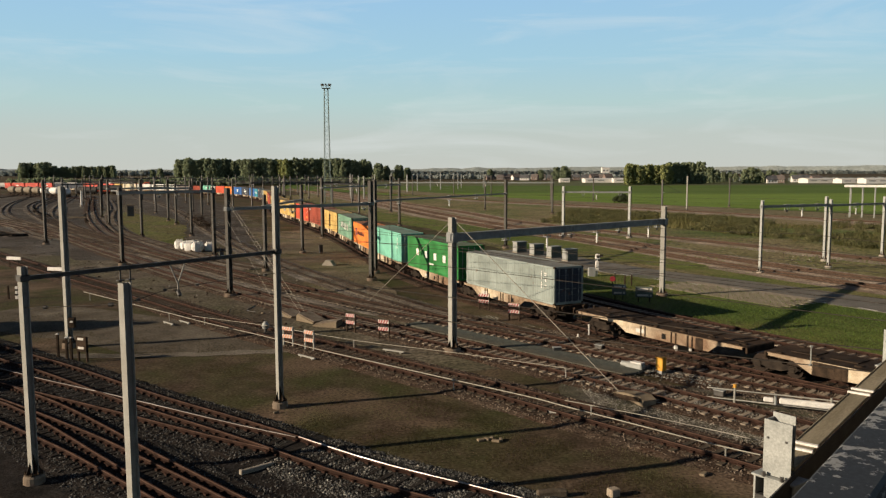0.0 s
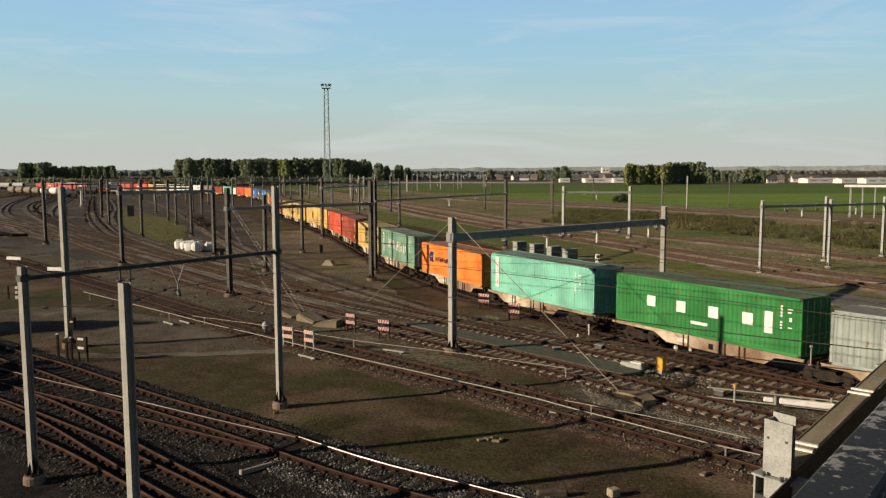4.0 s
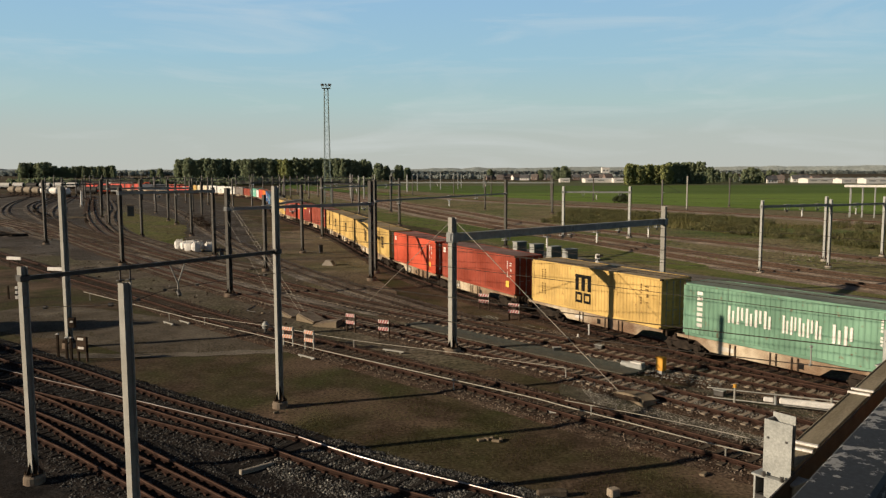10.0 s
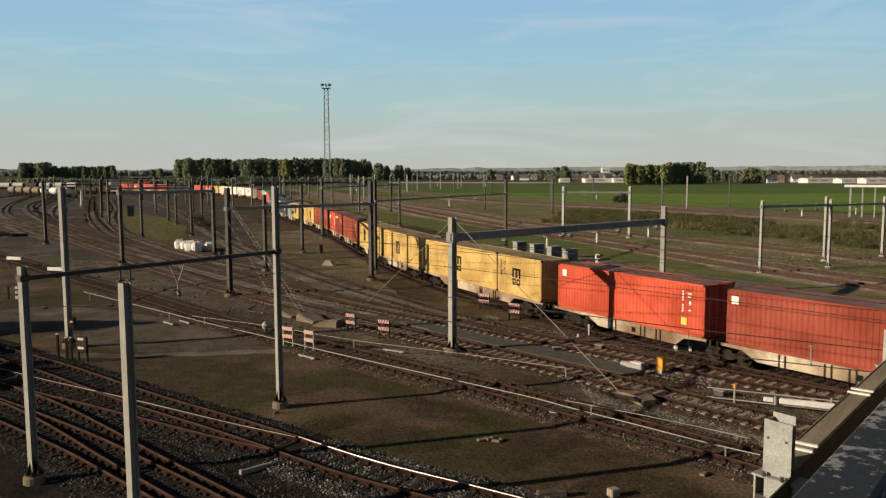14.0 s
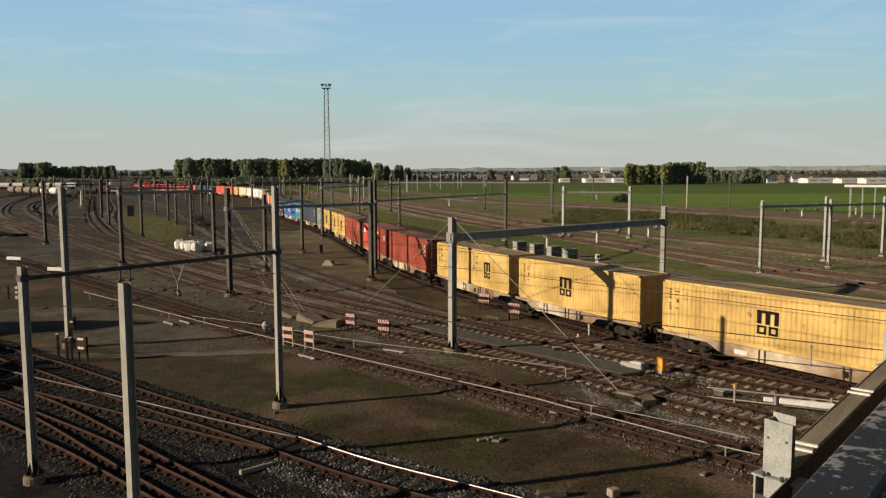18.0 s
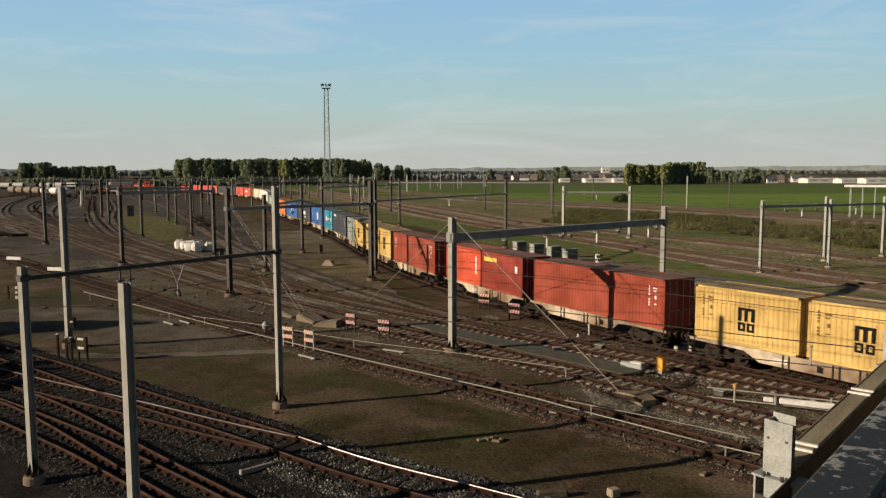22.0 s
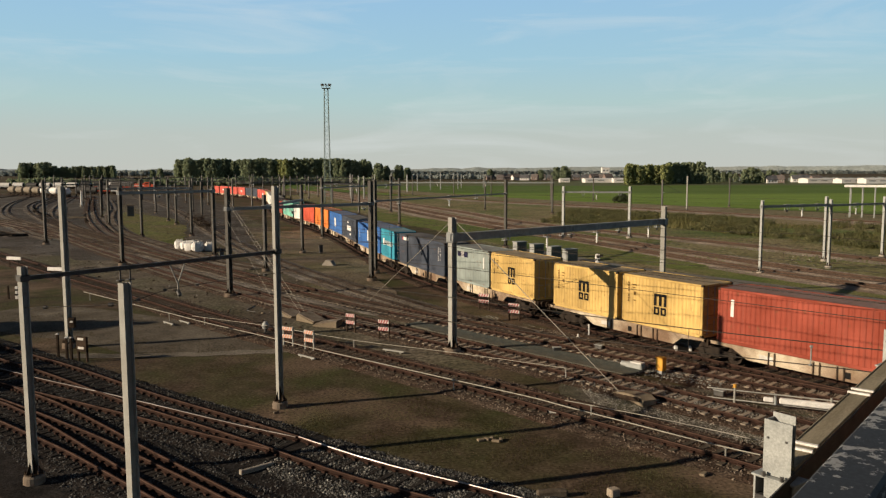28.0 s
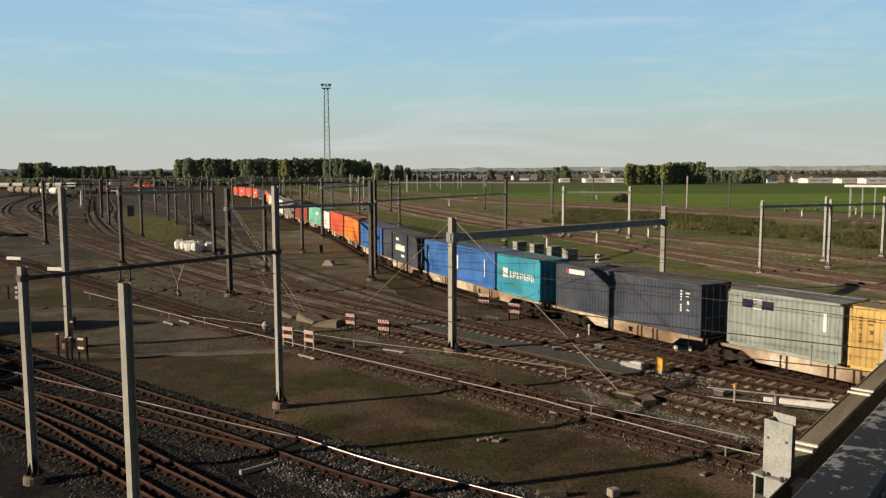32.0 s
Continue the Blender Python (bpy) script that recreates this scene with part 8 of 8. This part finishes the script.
def scatter_area(label, poly, n, size, mat, seed, z=-0.27):
    """Loose stones or clods strewn over an area."""
    r = random.Random(seed)
    f = in_poly(poly, -0.25, 0.35)
    V, F = [], []
    for _ in range(n):
        q = f(r)
        if q is None:
            continue
        k = size * r.uniform(0.4, 1.5)
        o = len(V)
        for a, b, c in ((1, 0, 0), (0, 1, 0), (-1, 0, 0), (0, -1, 0), (0, 0, 1)):
            V.append((q[0] + (a + r.uniform(-0.35, 0.35)) * k, q[1] + (b + r.uniform(-0.35, 0.35)) * k, z + (c * 0.8 + r.uniform(-0.3, 0.2)) * k))
        F += [(o, o + 1, o + 4), (o + 1, o + 2, o + 4), (o + 2, o + 3, o + 4), (o + 3, o, o + 4)]
    me = bpy.data.meshes.new("gravel")
    me.from_pydata(V, [], F)
    me.materials.append(mat)
    tagged(new("gravel", me), label, "gravel", kind="stuff")


def blades(label, n, place, size, mat, seed, cat):
    r = random.Random(seed)
    V, F = [], []
    for _ in range(n):
        q = place(r)
        if q is None:
            continue
        x, y = q[0], q[1]
        h = size * r.uniform(0.5, 1.4)
        a = r.uniform(0, 6.28)
        lean = h * 0.4
        w = h * 0.12
        o = len(V)
        ca, sa = math.cos(a), math.sin(a)
        bx, by = r.uniform(-lean, lean), r.uniform(-lean, lean)
        V += [(x - ca * w, y - sa * w, -0.28), (x + ca * w, y + sa * w, -0.28), (x + bx, y + by, -0.26 + h)]
        F.append((o, o + 1, o + 2))
    me = bpy.data.meshes.new("grass")
    me.from_pydata(V, [], F)
    me.materials.append(mat)
    tagged(new("grass", me), label, cat, kind="stuff")


def inside(poly, x, y):
    c = False
    for i in range(len(poly)):
        (x0, y0), (x1, y1) = poly[i - 1], poly[i]
        if (y0 > y) != (y1 > y) and x < (x1 - x0) * (y - y0) / (y1 - y0) + x0:
            c = not c
    return c


def in_poly(poly, thr=-2.0, sc=0.3):
    xs, ys = [p[0] for p in poly], [p[1] for p in poly]

    def f(r):
        x, y = r.uniform(min(xs), max(xs)), r.uniform(min(ys), max(ys))
        if not inside(poly, x, y) or noise.noise(Vector((x * sc, y * sc, 1.7))) < thr:
            return None
        return x, y
    return f


scatter_area("loose grey stones between the near tracks", [(-24, 41), (-14, 33), (-6, 27.6), (2, 22.4), (-2, 19), (-9, 21.5), (-14, 26), (-20, 32), (-28, 38)], 62000, 0.052, STONES, 91)
scatter_area("loose grey stones beside the siding", [(6.5, 38.5), (11.5, 36.5), (17, 31), (14, 26), (10, 28), (7, 32.5)], 46000, 0.042, STONES_L, 92)
scatter_area("loose brown stones between the tracks", [(-1, 55), (3, 54), (8, 50.5), (13, 44.5), (17.5, 38.5), (23, 30.5), (18, 29.5), (13, 36), (9, 41.5), (4, 47.5)], 34000, 0.045, STONES_R, 99, -0.255)
scatter_area("loose stones round the crossing", [(-3, 56), (3, 57), (9, 48), (13, 43), (11, 41), (4, 46), (-2, 50)], 24000, 0.04, STONES_L, 93)
scatter_area("brown clods and grit on bare earth", [(-24, 57), (-13, 46), (-6, 43), (4, 34), (12, 25.5), (10, 22), (3, 23.5), (-3, 29), (-12, 35), (-22, 43.5), (-34, 52)], 20000, 0.028, CLOD, 94)
scatter_area("brown clods and grit on bare earth", [(-34, 84), (-14, 62), (-6.5, 60), (-9, 78), (-16, 104), (-28, 112), (-38, 110)], 12000, 0.05, CLOD, 95)
scatter_area("pale bits of concrete and stone strewn in the yard", [(-150, 330), (-110, 180), (-60, 104), (-28, 70), (-10, 50), (-3, 56), (-12, 75), (-24, 110), (-60, 215)], 5000, 0.10, CONCRETE, 96)
scatter_area("brown lumps strewn over the yard", [(-150, 330), (-110, 180), (-60, 104), (-28, 70), (-10, 50), (-3, 56), (-12, 75), (-24, 110), (-60, 215)], 16000, 0.12, GRIME, 97)
scatter_area("pale stones along the through tracks", [(0, 200), (20, 130), (34, 88), (46, 64), (60, 70), (44, 104), (30, 140), (12, 200)], 2500, 0.12, CONCRETE, 98)
LAWN = [(10.5, 80), (12.3, 67), (15.2, 60), (17.9, 55), (21.6, 48), (24.6, 43.5), (30, 35.5), (46, 36), (34, 54), (27, 66), (20, 77)]
VERGE = [(-18, 204), (0, 165), (22, 124), (30, 100), (36, 84), (30, 76), (20, 90), (17, 97), (9, 108), (-2.5, 143), (-15, 168)]
DITCH = [(20, 158), (34, 210), (56, 184), (72, 158), (82, 142), (100, 108), (80, 84), (64, 92), (57, 103), (50, 121), (42, 141), (28, 153)]
blades("short green grass blades", 90000, in_poly(LAWN), 0.15, TURF, 1, "grass")
blades("short green grass blades", 30000, in_poly(VERGE), 0.16, TURF, 2, "grass")
blades("brown-green reeds and weeds in the ditch", 70000, in_poly(DITCH, -0.2, 0.06), 0.55, REED, 3, "reeds")
rs = random.Random(44)
fp_ = in_poly(DITCH, -0.12, 0.05)
clumps = []
for _ in range(2600):
    q = fp_(rs)
    if q:
        e = rs.uniform(0.5, 1.1) * (1.0 + 0.6 * noise.noise(Vector((q[0] * 0.07, q[1] * 0.07, 3.0))))
        clumps.append((q[0], q[1], -0.25 + e * 0.45, e))
s = Shape()
leaf_cloud(s, clumps, 100000, 0.12, rs, 0.75)
tagged(new("scrub", leaf_mesh(s, "scrub", SCRUB)), "dense olive-green scrub and weeds in the ditch", "weeds", kind="stuff")
rs = random.Random(45)
fp_ = in_poly([(20, 150), (42, 128), (58, 96), (66, 82), (48, 60), (36, 76), (28, 98), (16, 128)], 0.1, 0.12)
blades("patchy grass between the through tracks", 30000, fp_, 0.22, TURF, 46, "grass")
blades("sparse weeds on bare earth between tracks", 60000, in_poly([(-9, 33), (-2, 36.5), (9, 27.2), (10, 24), (3, 24.2), (-2, 28)], 0.1, 0.45), 0.06, TUFT, 5, "grass")
blades("thin dry grass on bare earth", 40000, in_poly([(-24, 58), (-13, 47), (-8, 38), (-20, 44), (-40, 58)], 0.0, 0.3), 0.07, TUFT, 6, "grass")
blades("thin grass on bare earth in the yard", 26000, in_poly([(-34, 84), (-14, 62), (-6.5, 60), (-9, 78), (-16, 104), (-28, 112), (-38, 110)], 0.0, 0.2), 0.10, TUFT, 7, "grass")
blades("green weeds on bare earth", 40000, in_poly([(-9, 33), (-2, 36.5), (9, 27.2), (10, 24), (3, 24.2), (-2, 28)], 0.22, 0.4), 0.05, SCRUB, 8, "grass")
bush = thing("bush", "round dark bush in the meadow", "bush", Matrix.Translation((58, 255, -0.27)))
s = Shape()
leaf_cloud(s, [(0, 0, 1.4, 1.5), (1.6, 0, 1.5, 1.6), (-1.4, 0.5, 1.2, 1.3), (0.4, 0, 2.2, 1.2)], 900, 0.3, random.Random(4))
part("foliage", leaf_mesh(s, "foliage", LEAF_D), LEAF_D, bush)
part("stem", Shape().tube((0, 0, -0.2), (0, 0, 1.5), 0.12, 0.05, 6), BARK, bush)


def ride(front, total, t):
    """The pose of a wagon whose load's front end stands at front at the start."""
    s = front - travelled(t)
    a, b = line_at(s + 1.75), line_at(s + total + 0.05)
    d = a - b
    ang = math.atan2(d.y, d.x)
    u = Vector((math.cos(ang), math.sin(ang), 0))
    return Matrix.Translation(b + u * (total / 2 + 0.05)) @ Matrix.Rotation(ang, 4, "Z")


def motions():
    times = [k * 1.0 for k in range(33)]
    for th, front, total, off, z in MOVERS:
        walk(th, [(t, ride(front, total, t) @ Matrix.Translation((off, 0, z))) for t in times])

    # rolling wheels of the wagons that pass near
    step = 1 / 15
    n = int(32 / step)
    turns = [(k * step, -travelled(k * step) / 0.46) for k in range(n + 1)]
    fronts = {th: front for th, front, *_ in MOVERS}
    for th, ws, q in WHEELS:
        if fronts[th] < 270:
            walk(ws, [(t, Matrix.Translation((q, 0, 0.46)) @ Matrix.Rotation(-a, 4, "Y")) for t, a in turns])


motions()
